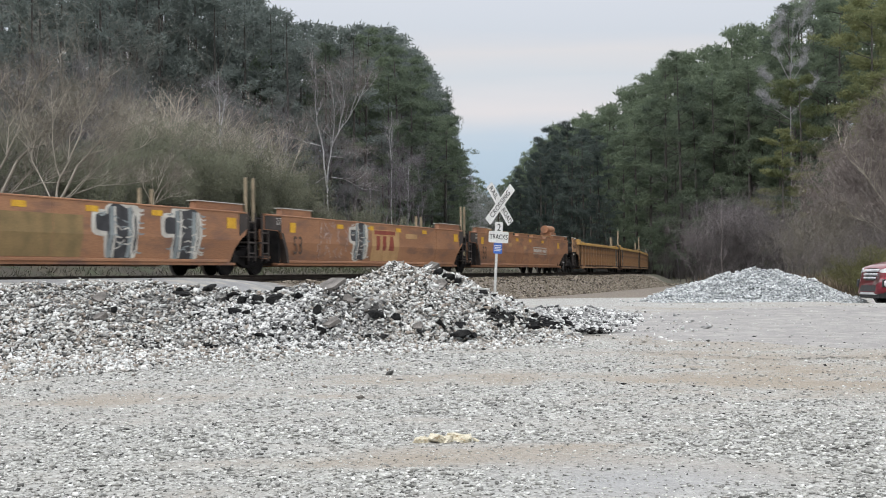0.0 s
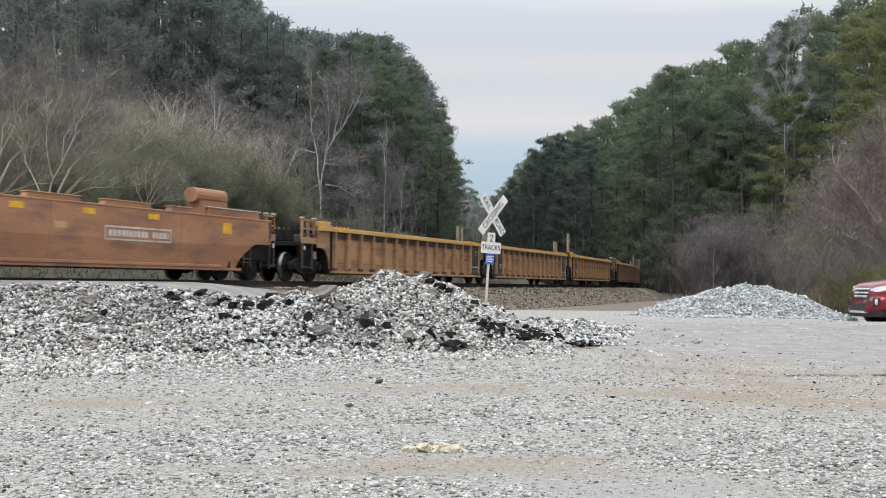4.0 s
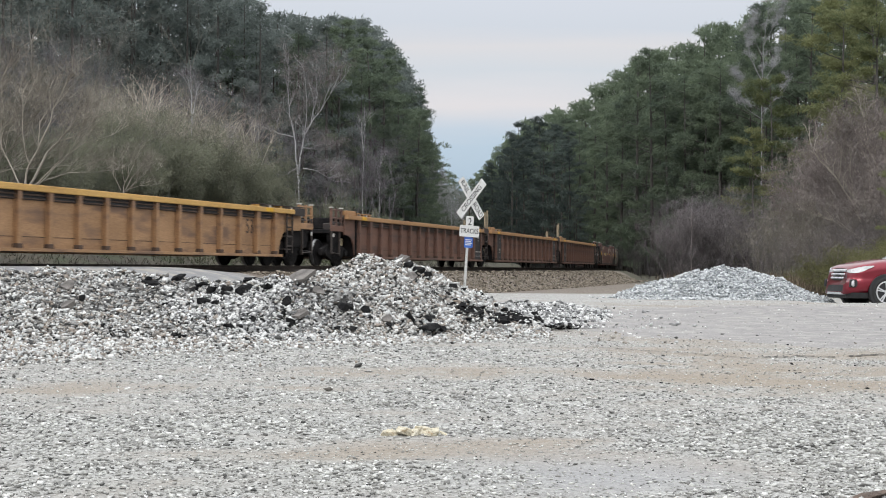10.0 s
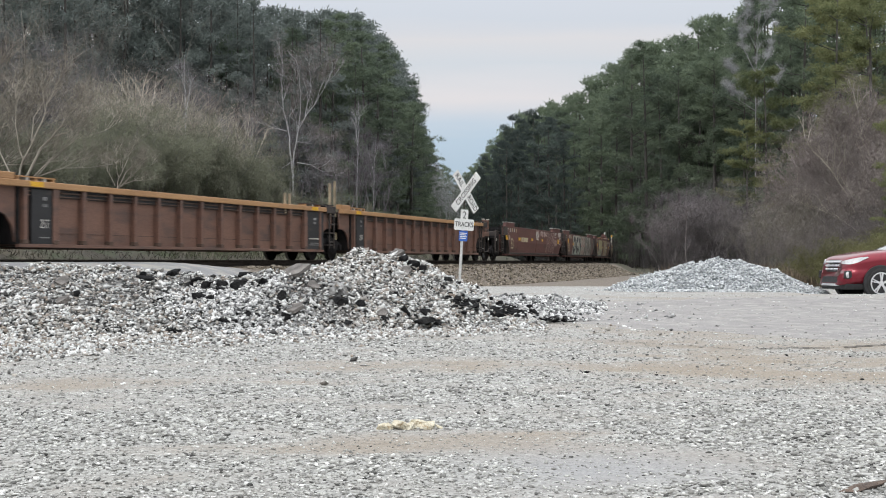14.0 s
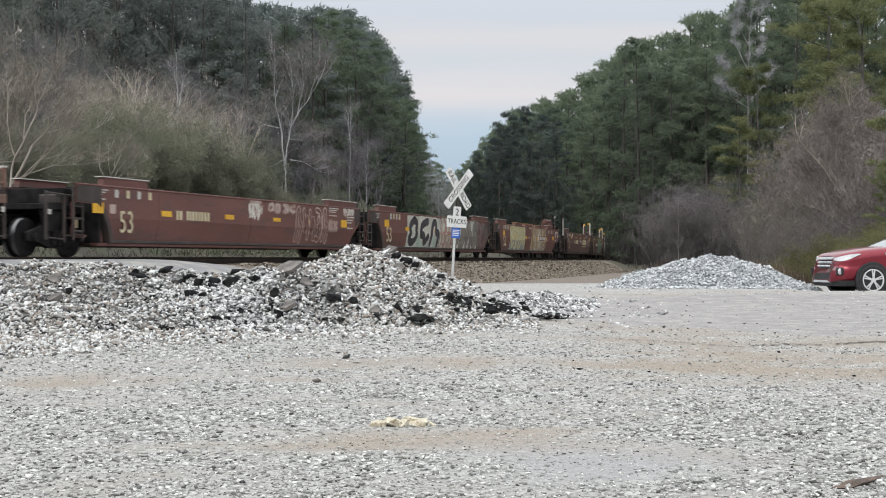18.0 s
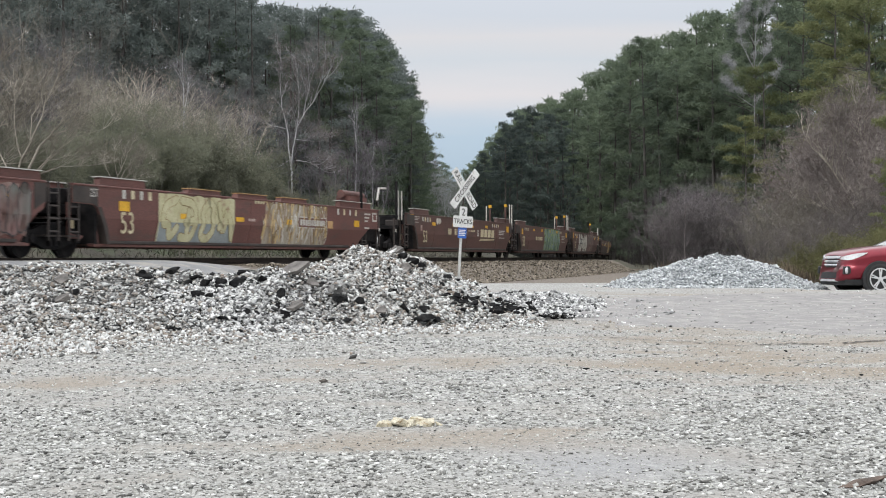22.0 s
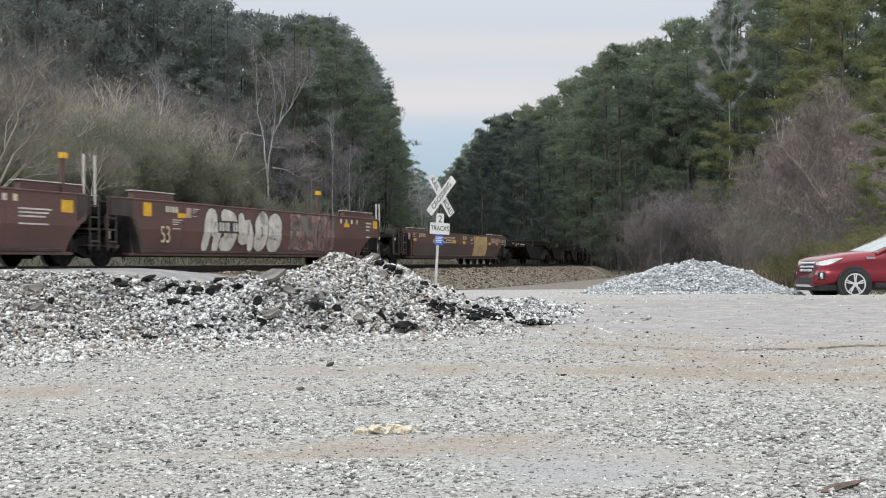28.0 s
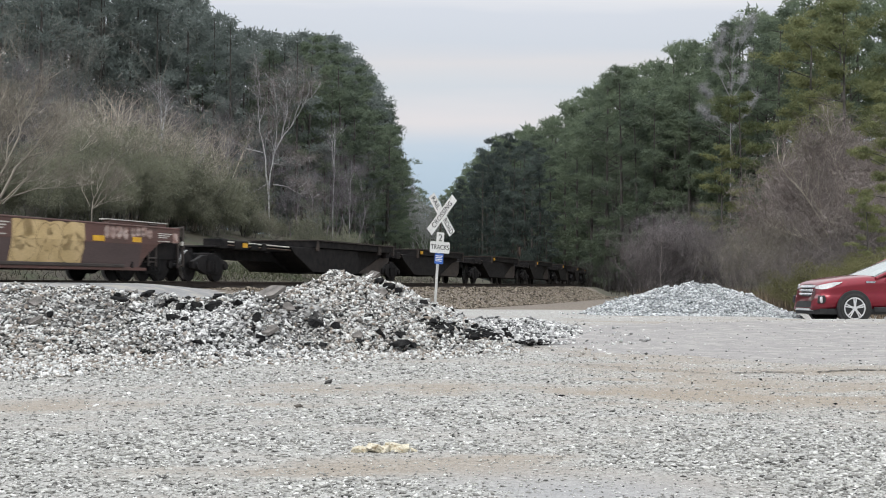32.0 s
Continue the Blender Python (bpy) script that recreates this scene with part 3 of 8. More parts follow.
def heap(x, y, peaks, noise_amp=0.05, seed=0.0, ridges=()):
    """Height of a heap over the ground, from humps (cx, cy, rx, ry, height, turn in degrees)."""
    h = np.zeros_like(np.asarray(x, float))
    for cx, cy, rx, ry, top, turn in peaks:
        c, s = math.cos(radians(turn)), math.sin(radians(turn))
        u, v = ((x - cx) * c + (y - cy) * s) / rx, (-(x - cx) * s + (y - cy) * c) / ry
        r = np.sqrt(u * u + v * v)
        h = np.maximum(h, top * np.clip(1 - r, 0, 1) ** 0.9 - top * 0.06 * (r < 0.25) * (0.25 - r))
    for xs, tops, yc, front, back in ridges:
        top = np.interp(x, xs, tops)
        reach = np.where(y < yc, np.interp(x, xs, front), back)
        r = np.abs(y - yc) / reach
        h = np.maximum(h, top * (0.8 * np.clip(1 - r / 0.6, 0, 1) ** 0.95 + 0.2 * np.clip(1 - r, 0, 1)))
    wob = np.sin(x * 2.7 + seed) * np.cos(y * 3.1 + seed) + 0.6 * np.sin(x * 6.1 + y * 4.3 + seed) + 0.4 * np.sin(x * 11.3 - y * 9.7)
    return h + noise_amp * wob * step(0.02, 0.3, h)


def build_heap(name, label, peaks, area, core, stones, count, size, seed, amp=0.05, ridges=()):
    """A heap: a core of packed stone under a coat of loose pieces."""
    rng = np.random.default_rng(seed)
    x0, x1, y0, y1 = area
    thing = tagged(new(name), label, "gravel pile")
    nx, ny = int((x1 - x0) / 0.09), int((y1 - y0) / 0.12)
    gx, gy = np.meshgrid(np.linspace(x0, x1, nx), np.linspace(y0, y1, ny))
    h = heap(gx, gy, peaks, amp, seed, ridges)
    gz = ground_z(gx, gy) + h - 0.035
    i = np.arange(gx.size).reshape(gx.shape)
    a, b, c, d = i[:-1, :-1].ravel(), i[:-1, 1:].ravel(), i[1:, 1:].ravel(), i[1:, :-1].ravel()
    tris = np.concatenate([np.stack([a, b, c], 1), np.stack([a, c, d], 1)])
    keep = (h.ravel()[tris] > 0.0).any(1)
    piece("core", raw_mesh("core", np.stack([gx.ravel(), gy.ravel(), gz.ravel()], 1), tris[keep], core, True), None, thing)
    px, py = rng.uniform(x0, x1, count * 4), rng.uniform(y0, y1, count * 4)
    ph = heap(px, py, peaks, amp, seed, ridges)
    ok = (ph > 0.015) | (rng.uniform(size=len(px)) < 0.008)
    for out, chance in ((0.35, 0.7), (0.8, 0.35), (1.4, 0.16)):
        ok |= (heap(px, py + out, peaks, amp, seed, ridges) > 0.03) & (rng.uniform(size=len(px)) < chance)
    far_side = py > (y0 + y1) / 2 + 1.0
    ok &= ~far_side | (rng.uniform(size=len(px)) < 0.45)
    px, py, ph = px[ok][:count], py[ok][:count], ph[ok][:count]
    sz = size * np.minimum(rng.lognormal(0, 0.35, len(px)), 2.1)
    spots = np.stack([px, py, ground_z(px, py) + ph + sz * rng.uniform(-0.1, 0.3, len(px))], 1)
    st = piece("rubble", stone_cloud("rubble", spots, sz, stones, rng, 0.72, True), None, thing)
    tagged(st, kind="stuff")
    return thing


BIG = ((-1.2, 21.6, 2.3, 2.2, 1.15, 0), (-0.65, 21.8, 2.1, 1.9, 1.1, 0), (-2.0, 21.0, 1.9, 1.5, 0.74, 10), (0.45, 21.5, 1.3, 1.1, 0.42, -8))
TAIL = ((0.9, 23.3, 1.1, 0.9, 0.33, -40), (1.5, 24.2, 1.05, 0.75, 0.3, -40), (2.15, 25.1, 1.0, 0.65, 0.23, -45), (2.65, 26.0, 0.7, 0.5, 0.11, -45))
LONG = ()
RIDGE = (((-14.0, -6.8, -5.9, -4.9, -4.2, -3.4, -2.9, -2.2, -1.0, 0.0), (0.86, 0.89, 0.91, 0.94, 0.86, 0.74, 0.77, 0.86, 0.6, 0.2), 20.3, (5.6, 5.2, 5.0, 4.6, 3.8, 3.0, 2.4, 1.7, 1.4, 1.2), 1.9),)
PALE = ((5.75, 33.5, 1.65, 1.5, 0.5, 0), (6.25, 33.7, 2.05, 1.9, 0.68, 0), (6.85, 33.8, 2.25, 2.0, 0.76, 0), (7.4, 33.8, 2.1, 1.9, 0.74, 0), (8.0, 33.6, 1.75, 1.5, 0.56, 0))
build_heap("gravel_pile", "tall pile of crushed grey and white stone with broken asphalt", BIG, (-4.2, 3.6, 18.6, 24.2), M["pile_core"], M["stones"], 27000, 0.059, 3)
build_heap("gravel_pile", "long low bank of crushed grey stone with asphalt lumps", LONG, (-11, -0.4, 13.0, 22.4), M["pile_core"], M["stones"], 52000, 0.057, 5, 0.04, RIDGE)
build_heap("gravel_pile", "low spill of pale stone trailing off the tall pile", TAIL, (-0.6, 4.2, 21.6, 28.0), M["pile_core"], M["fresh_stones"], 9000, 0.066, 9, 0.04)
build_heap("gravel_pile", "pile of clean pale blue-grey crushed stone", PALE, (3.6, 9.4, 31.2, 36.4), M["white_core"], M["white_stones"], 13000, 0.066, 8, 0.03)


def lot_stones():
    rng = np.random.default_rng(11)
    n = 105000
    y = 7 + 19 * rng.uniform(size=n) ** 1.35
    x = rng.uniform(-1, 1, n) * (y * 0.37 + 0.6)
    packed = lot_areas(x, y)[0]
    keep = rng.uniform(size=n) < np.clip(1.15 - 1.0 * packed, 0.4, 0.98)
    x, y = x[keep], y[keep]
    sz = 0.0265 * np.minimum(rng.lognormal(0, 0.45, len(x)), 2.4) * (1.25 - 0.6 * packed[keep])
    spots = np.stack([x, y, ground_z(x, y) + sz * 0.1], 1)
    tagged(piece("loose_gravel", stone_cloud("loose_gravel", spots, sz, M["lot_stones"], rng, 0.5, True), None), "loose grey stone chips scattered over the lot", "gravel", kind="stuff")


lot_stones()


def track_ballast():
    rng = np.random.default_rng(12)
    n = 17000
    s, d = rng.uniform(2, 75, n), rng.uniform(1.3, 5.1, n)
    p = np.array([on_track(a, -b)[:2] for a, b in zip(s, d)])
    sz = 0.095 * rng.lognormal(0, 0.35, n)
    spots = np.stack([p[:, 0], p[:, 1], ground_z(p[:, 0], p[:, 1]) + sz * 0.15], 1)
    tagged(piece("track_ballast", stone_cloud("track_ballast", spots, sz, M["ballast"], rng, 0.7, True), None), "brown crushed stone ballast along the track shoulder", "ballast", kind="stuff")


track_ballast()


# ---- trees ----
def tube_path(V, T, pts, radii, sides):
    """Append a tapered tube along points to vertex and triangle lists."""
    base = len(V)
    k = len(pts)
    for i, (p, r) in enumerate(zip(pts, radii)):
        d = (Vector(pts[min(i + 1, k - 1)]) - Vector(pts[max(i - 1, 0)])).normalized()
        a = d.orthogonal().normalized()
        b = d.cross(a)
        for j in range(sides):
            w = 6.28319 * j / sides
            V.append(Vector(p) + a * (r * math.cos(w)) + b * (r * math.sin(w)))
    for i in range(k - 1):
        for j in range(sides):
            a, b = base + i * sides + j, base + i * sides + (j + 1) % sides
            c, d = a + sides, b + sides
            T += [(a, b, d), (a, d, c)]


def needle_points(centres, radii, per, blade, rng, thin=0.14, flat=0.7):
    """Corners of short blades in tufts round each centre."""
    k = len(centres)
    c = np.repeat(np.asarray(centres), per, 0)
    r = np.repeat(np.asarray(radii), per)
    n = k * per
    d = rng.normal(size=(n, 3))
    d /= np.linalg.norm(d, axis=1)[:, None]
    d[:, 2] = d[:, 2] * flat + 0.12
    base = c + d * (r * rng.uniform(0.15, 1.0, n) ** 0.6)[:, None]
    t = rng.normal(size=(n, 3))
    t /= np.linalg.norm(t, axis=1)[:, None]
    along = (d * 0.6 + t * 0.6)
    along /= np.linalg.norm(along, axis=1)[:, None]
    side = np.cross(along, rng.normal(size=(n, 3)))
    side /= np.linalg.norm(side, axis=1)[:, None]
    ln = blade * rng.uniform(0.6, 1.4, n)
    v = np.stack([base - side * (ln * thin)[:, None], base + side * (ln * thin)[:, None], base + along * ln[:, None]], 1)
    return v.reshape(-1, 3)


def bough_points(centres, radii, per, blade, rng, thin, flat):
    """Tufts of short needles, with their triangles."""
    h = needle_points(centres, radii, per, blade, rng, thin, flat)
    return h, np.arange(len(h)).reshape(-1, 3)


def with_haze(V, T, tips, per, reach, blade, rng):
    """Branch tubes together with the fine twigs round their tips."""
    v = np.array([tuple(p) for p in V])
    t = np.array(T)
    h = needle_points(tips, [reach] * len(tips), per, blade, rng, 0.017)
    return np.concatenate([v, h]), np.concatenate([t, len(v) + np.arange(len(h)).reshape(-1, 3)])


def needle_mesh(name, centres, radii, per, blade, rng, mat, thin=0.14, flat=0.7):
    v = needle_points(centres, radii, per, blade, rng, thin, flat)
    return raw_mesh(name, v, np.arange(len(v)).reshape(-1, 3), mat)


def pine(seed, tall, bare, mat, spread=3.2, tufts=9, bulk=False, label="tall dark green pine at the edge of the wood"):
    rng = np.random.default_rng(seed)
    rnd = random.Random(seed)
    if not bulk:
        tree = tagged(new("pine_tree"), label, "tree", "pines of the wood")
    V, T = [], []
    lean = (rnd.uniform(-0.5, 0.5), rnd.uniform(-0.5, 0.5))
    pts = [(lean[0] * u * u, lean[1] * u * u, tall * u) for u in (0, 0.25, 0.5, 0.75, 1)]
    tube_path(V, T, pts, [0.24, 0.2, 0.15, 0.09, 0.02], 7)
    C, R = [], []
    k = 28
    for i in range(k):
        u = bare + (1 - bare) * (i + rnd.random()) / k
        z = tall * u
        w = (u - bare) / (1 - bare)
        reach = spread * min(1.0, 0.6 + w) * (1.0 - w ** 3.0) ** 0.6 * rnd.uniform(0.45, 1.25) + 0.3
        a = rnd.uniform(0, 6.283)
        up = rnd.uniform(-0.2, 0.25) + 0.4 * w
        x0, y0 = lean[0] * u * u, lean[1] * u * u
        tip = (x0 + reach * math.cos(a), y0 + reach * math.sin(a), z + reach * up)
        tube_path(V, T, [(x0, y0, z), tuple((p + q) / 2 + (0, 0, 0.1)[j] for j, (p, q) in enumerate(zip((x0, y0, z), tip))), tip], [0.05, 0.035, 0.01], 3)
        for q in range(tufts):
            if q % 3 == 0:
                f, ox, oy, oz = (0.55, 0.8, 1.0)[q // 3 % 3] + rnd.uniform(-0.1, 0.1), rnd.uniform(-0.6, 0.6), rnd.uniform(-0.6, 0.6), rnd.uniform(-0.1, 0.3)
            C.append([x0 + (tip[0] - x0) * f + ox + rnd.uniform(-0.35, 0.35), y0 + (tip[1] - y0) * f + oy + rnd.uniform(-0.35, 0.35), z + (tip[2] - z) * f + oz + rnd.uniform(-0.12, 0.16)])
            R.append(rnd.uniform(0.4, 0.85))
    if bulk:
        return V, T, bough_points(C, R, 16, 0.42, rng, 0.19, 0.6)
    piece("trunk", raw_mesh("trunk", [tuple(v) for v in V], T, M["bark"], True), None, tree, "grey brown bark")
    piece("crown", raw_mesh("crown", *bough_points(C, R, 44, 0.32, rng, 0.13, 0.5), mat), None, tree)
    return tree


def grow(V, T, rnd, p, d, length, r, depth, spread, droop=0.0, tips=None):
    pts, radii = [tuple(p)], [r]
    q, dd = Vector(p), Vector(d)
    k = 3 if depth > 2 else 2 if depth else 1
    for i in range(k):
        dd = (dd + Vector((rnd.uniform(-1, 1), rnd.uniform(-1, 1), rnd.uniform(-0.4, 0.8) - droop)) * 0.2).normalized()
        q = q + dd * (length / k)
        pts.append(tuple(q))
        radii.append(r * (1 - 0.55 * (i + 1) / k))
    if depth:
        tube_path(V, T, pts, radii, 5 if depth > 3 else 3)
    else:
        side = dd.orthogonal().normalized() * r
        n0 = len(V)
        V += [Vector(p) - side, Vector(p) + side, q]
        T.append((n0, n0 + 1, n0 + 2))
    if tips is not None and depth <= 1:
        tips.append(tuple(q))
    if depth:
        for i in range(rnd.choice((2, 3, 3, 4)) if depth > 1 else 3):
            f = rnd.uniform(0.35, 1.0)
            j = min(k - 1, int(f * k))
            at = Vector(pts[j]).lerp(Vector(pts[j + 1]), f * k - j)
            nd = (dd + Vector((rnd.uniform(-1, 1), rnd.uniform(-1, 1), rnd.uniform(-0.3, 0.7))) * spread).normalized()
            grow(V, T, rnd, at, nd, length * rnd.uniform(0.55, 0.82), max(r * rnd.uniform(0.42, 0.6), 0.009), depth - 1, spread, droop, tips)


def many_stemmed(seed, tall, mat, label, stems=4, depth=4, lean=0.45, haze=5):
    """A leafless small tree with several spreading trunks."""
    rnd = random.Random(seed)
    tree = tagged(new("bare_tree"), label, "tree", "leafless small trees")
    rng = np.random.default_rng(seed)
    twigs = []
    for i in range(stems):
        V, T, tips = [], [], []
        a = 6.283 * (i + rnd.random()) / stems
        grow(V, T, rnd, Vector((0.25 * math.cos(a), 0.25 * math.sin(a), 0)), Vector((lean * math.cos(a), lean * math.sin(a), 1)).normalized(), tall * rnd.uniform(0.36, 0.46), 0.09, depth, 0.8, 0.0, tips)
        piece("trunk", raw_mesh("trunk", [tuple(v) for v in V], T, mat), None, tree)
        twigs += tips
    tagged(piece("crown", needle_mesh("crown", twigs, [0.45] * len(twigs), haze, 0.5, rng, mat, 0.017), None, tree), kind="stuff")
    return tree


def bare_tree(seed, tall, mat, label, depth=5, r=0.14, spread=0.75, haze=4, first=0.42):
    rnd = random.Random(seed)
    tree = tagged(new("bare_tree"), label, "tree", "leafless trees")
    V, T, tips = [], [], []
    grow(V, T, rnd, Vector((0, 0, 0)), Vector((rnd.uniform(-0.1, 0.1), rnd.uniform(-0.1, 0.1), 1)), tall * first, r, depth, spread, 0.0, tips)
    rng = np.random.default_rng(seed)
    piece("trunk", raw_mesh("trunk", [tuple(v) for v in V[:20]], [t for t in T if max(t) < 20], mat, True), None, tree)
    piece("crown", raw_mesh("crown", *with_haze(V[15:], [tuple(i - 15 for i in t) for t in T if min(t) >= 15], tips[:420], haze, 0.6, 0.65, rng), mat), None, tree)
    return tree


def limbed_tree(seed, label, limbs, r, mat, shoots, twig_mat, haze, group="leafless trees"):
    """A leafless tree with named main limbs, each a run of (x, z) in metres, with shoots and fine twigs along them."""
    rnd = random.Random(seed)
    rng = np.random.default_rng(seed)
    tree = tagged(new("bare_tree"), label, "tree", group)
    tips = []
    for i, limb in enumerate(limbs):
        V, T = [], []
        drift = rnd.uniform(-0.25, 0.25)
        pts, y = [], 0.0
        for a, b in zip(limb, limb[1:]):
            for k in range(3):
                f = k / 3
                pts.append((a[0] + (b[0] - a[0]) * f + rnd.uniform(-0.04, 0.04), y, a[1] + (b[1] - a[1]) * f))
                y += drift * 0.3 + rnd.uniform(-0.08, 0.08)
        pts.append((limb[-1][0], y, limb[-1][1]))
        thick = r if i < 2 else r * 0.55
        tube_path(V, T, pts, [thick * (1 - 0.85 * j / (len(pts) - 1)) for j in range(len(pts))], 6)
        for k in range(shoots):
            j = rnd.randrange(max(1, len(pts) // 3), len(pts))
            d = (Vector(pts[j]) - Vector(pts[j - 1])).normalized() + Vector((rnd.uniform(-0.8, 0.8), rnd.uniform(-0.8, 0.8), rnd.uniform(0.0, 0.8)))
            grow(V, T, rnd, Vector(pts[j]), d.normalized(), rnd.uniform(8, 18) * r, thick * 0.3, 2, 0.7, 0.0, tips)
        piece("trunk" if i < 2 else "limb", raw_mesh("limb", [tuple(v) for v in V], T, mat), None, tree)
    tagged(piece("crown", needle_mesh("crown", tips, [6 * r] * len(tips), haze, 7 * r, rng, twig_mat, 0.014), None, tree), kind="stuff")
    return tree


def thicket(seed, tall, wide, stems, mat, label, leaf=None, tuft=0, blade=0.34, thin=0.05, per=22):
    rnd = random.Random(seed)
    rng = np.random.default_rng(seed)
    bush = tagged(new("shrub"), label, "shrub", "brush along the track")
    V, T, tips = [], [], []
    for i in range(stems):
        a, rr = rnd.uniform(0, 6.283), wide * rnd.random() ** 0.6
        b = Vector((rr * math.cos(a) * 0.7, rr * math.sin(a) * 0.7, 0))
        d = Vector((0.35 * math.cos(a) * rr / wide + rnd.uniform(-0.25, 0.25), 0.35 * math.sin(a) * rr / wide + rnd.uniform(-0.25, 0.25), 1)).normalized()
        if i == stems // 2:
            V0, T0 = V, T
            V, T = [], []
        grow(V, T, rnd, b, d, tall * rnd.uniform(0.38, 0.6), 0.026, 3, 0.6, 0.05, tips)
    tagged(piece("old_growth", raw_mesh("old_growth", [tuple(v) for v in V0], T0, mat), None, bush), kind="stuff")
    if leaf:
        tagged(piece("young_growth", raw_mesh("young_growth", [tuple(v) for v in V], T, mat), None, bush), kind="stuff")
        cs = [(x + rnd.uniform(-0.5, 0.5), y + rnd.uniform(-0.5, 0.5), z * rnd.uniform(0.5, 1.06)) for x, y, z in rnd.sample(tips, min(tuft, len(tips)))]
        piece("foliage", raw_mesh("foliage", *bough_points(cs, [rnd.uniform(0.3, 0.7) for _ in cs], per, blade, rng, thin, 0.8), leaf), None, bush)
    else:
        tagged(piece("young_growth", raw_mesh("young_growth", *with_haze(V, T, tips[:260], 6, 0.4, 0.45, rng), mat), None, bush), kind="stuff")
    return bush


def plant(first, used, x, y, size, turn, sink=0.15):
    m = Matrix.Translation((x, y, float(ground_z(x, y)) - sink)) @ Matrix.Rotation(turn, 4, "Z") @ Matrix.Diagonal((size, size, size, 1))
    if first in used:
        return copy_thing(first, m)
    used.add(first)
    first.matrix_basis = m
    return first


# skyline of the woods: bearing from the lot (radians) and rise of the tree tops
SKYLINE = ((-0.50, 0.265), (-0.328, 0.258), (-0.252, 0.252), (-0.173, 0.223), (-0.140, 0.2), (-0.121, 0.187), (-0.096, 0.182), (-0.077, 0.184), (-0.053, 0.180), (-0.034, 0.167), (-0.0216, 0.156), (-0.0147, 0.141), (-0.0065, 0.126), (0.001, 0.105), (0.005, 0.083), (0.010, 0.064), (0.020, 0.062), (0.030, 0.072), (0.0416, 0.086), (0.052, 0.098), (0.073, 0.116), (0.089, 0.117), (0.1025, 0.126), (0.118, 0.142), (0.134, 0.156), (0.154, 0.163), (0.1735, 0.168), (0.193, 0.176), (0.219, 0.188), (0.249, 0.2), (0.294, 0.214), (0.45, 0.235))


def canopy(x, y):
    """How high a tree grows at a spot, from the skyline of the woods."""
    e = np.interp(math.atan2(x, y), [a for a, _ in SKYLINE], [b for _, b in SKYLINE])
    return 1.5 + float(e) * math.hypot(x, y) - float(ground_z(x, y))


def bearing(b, far):
    """A spot on the plan: bearing from the lot in thousandths of a radian, metres away."""
    return far * math.sin(b / 1000), far * math.cos(b / 1000)


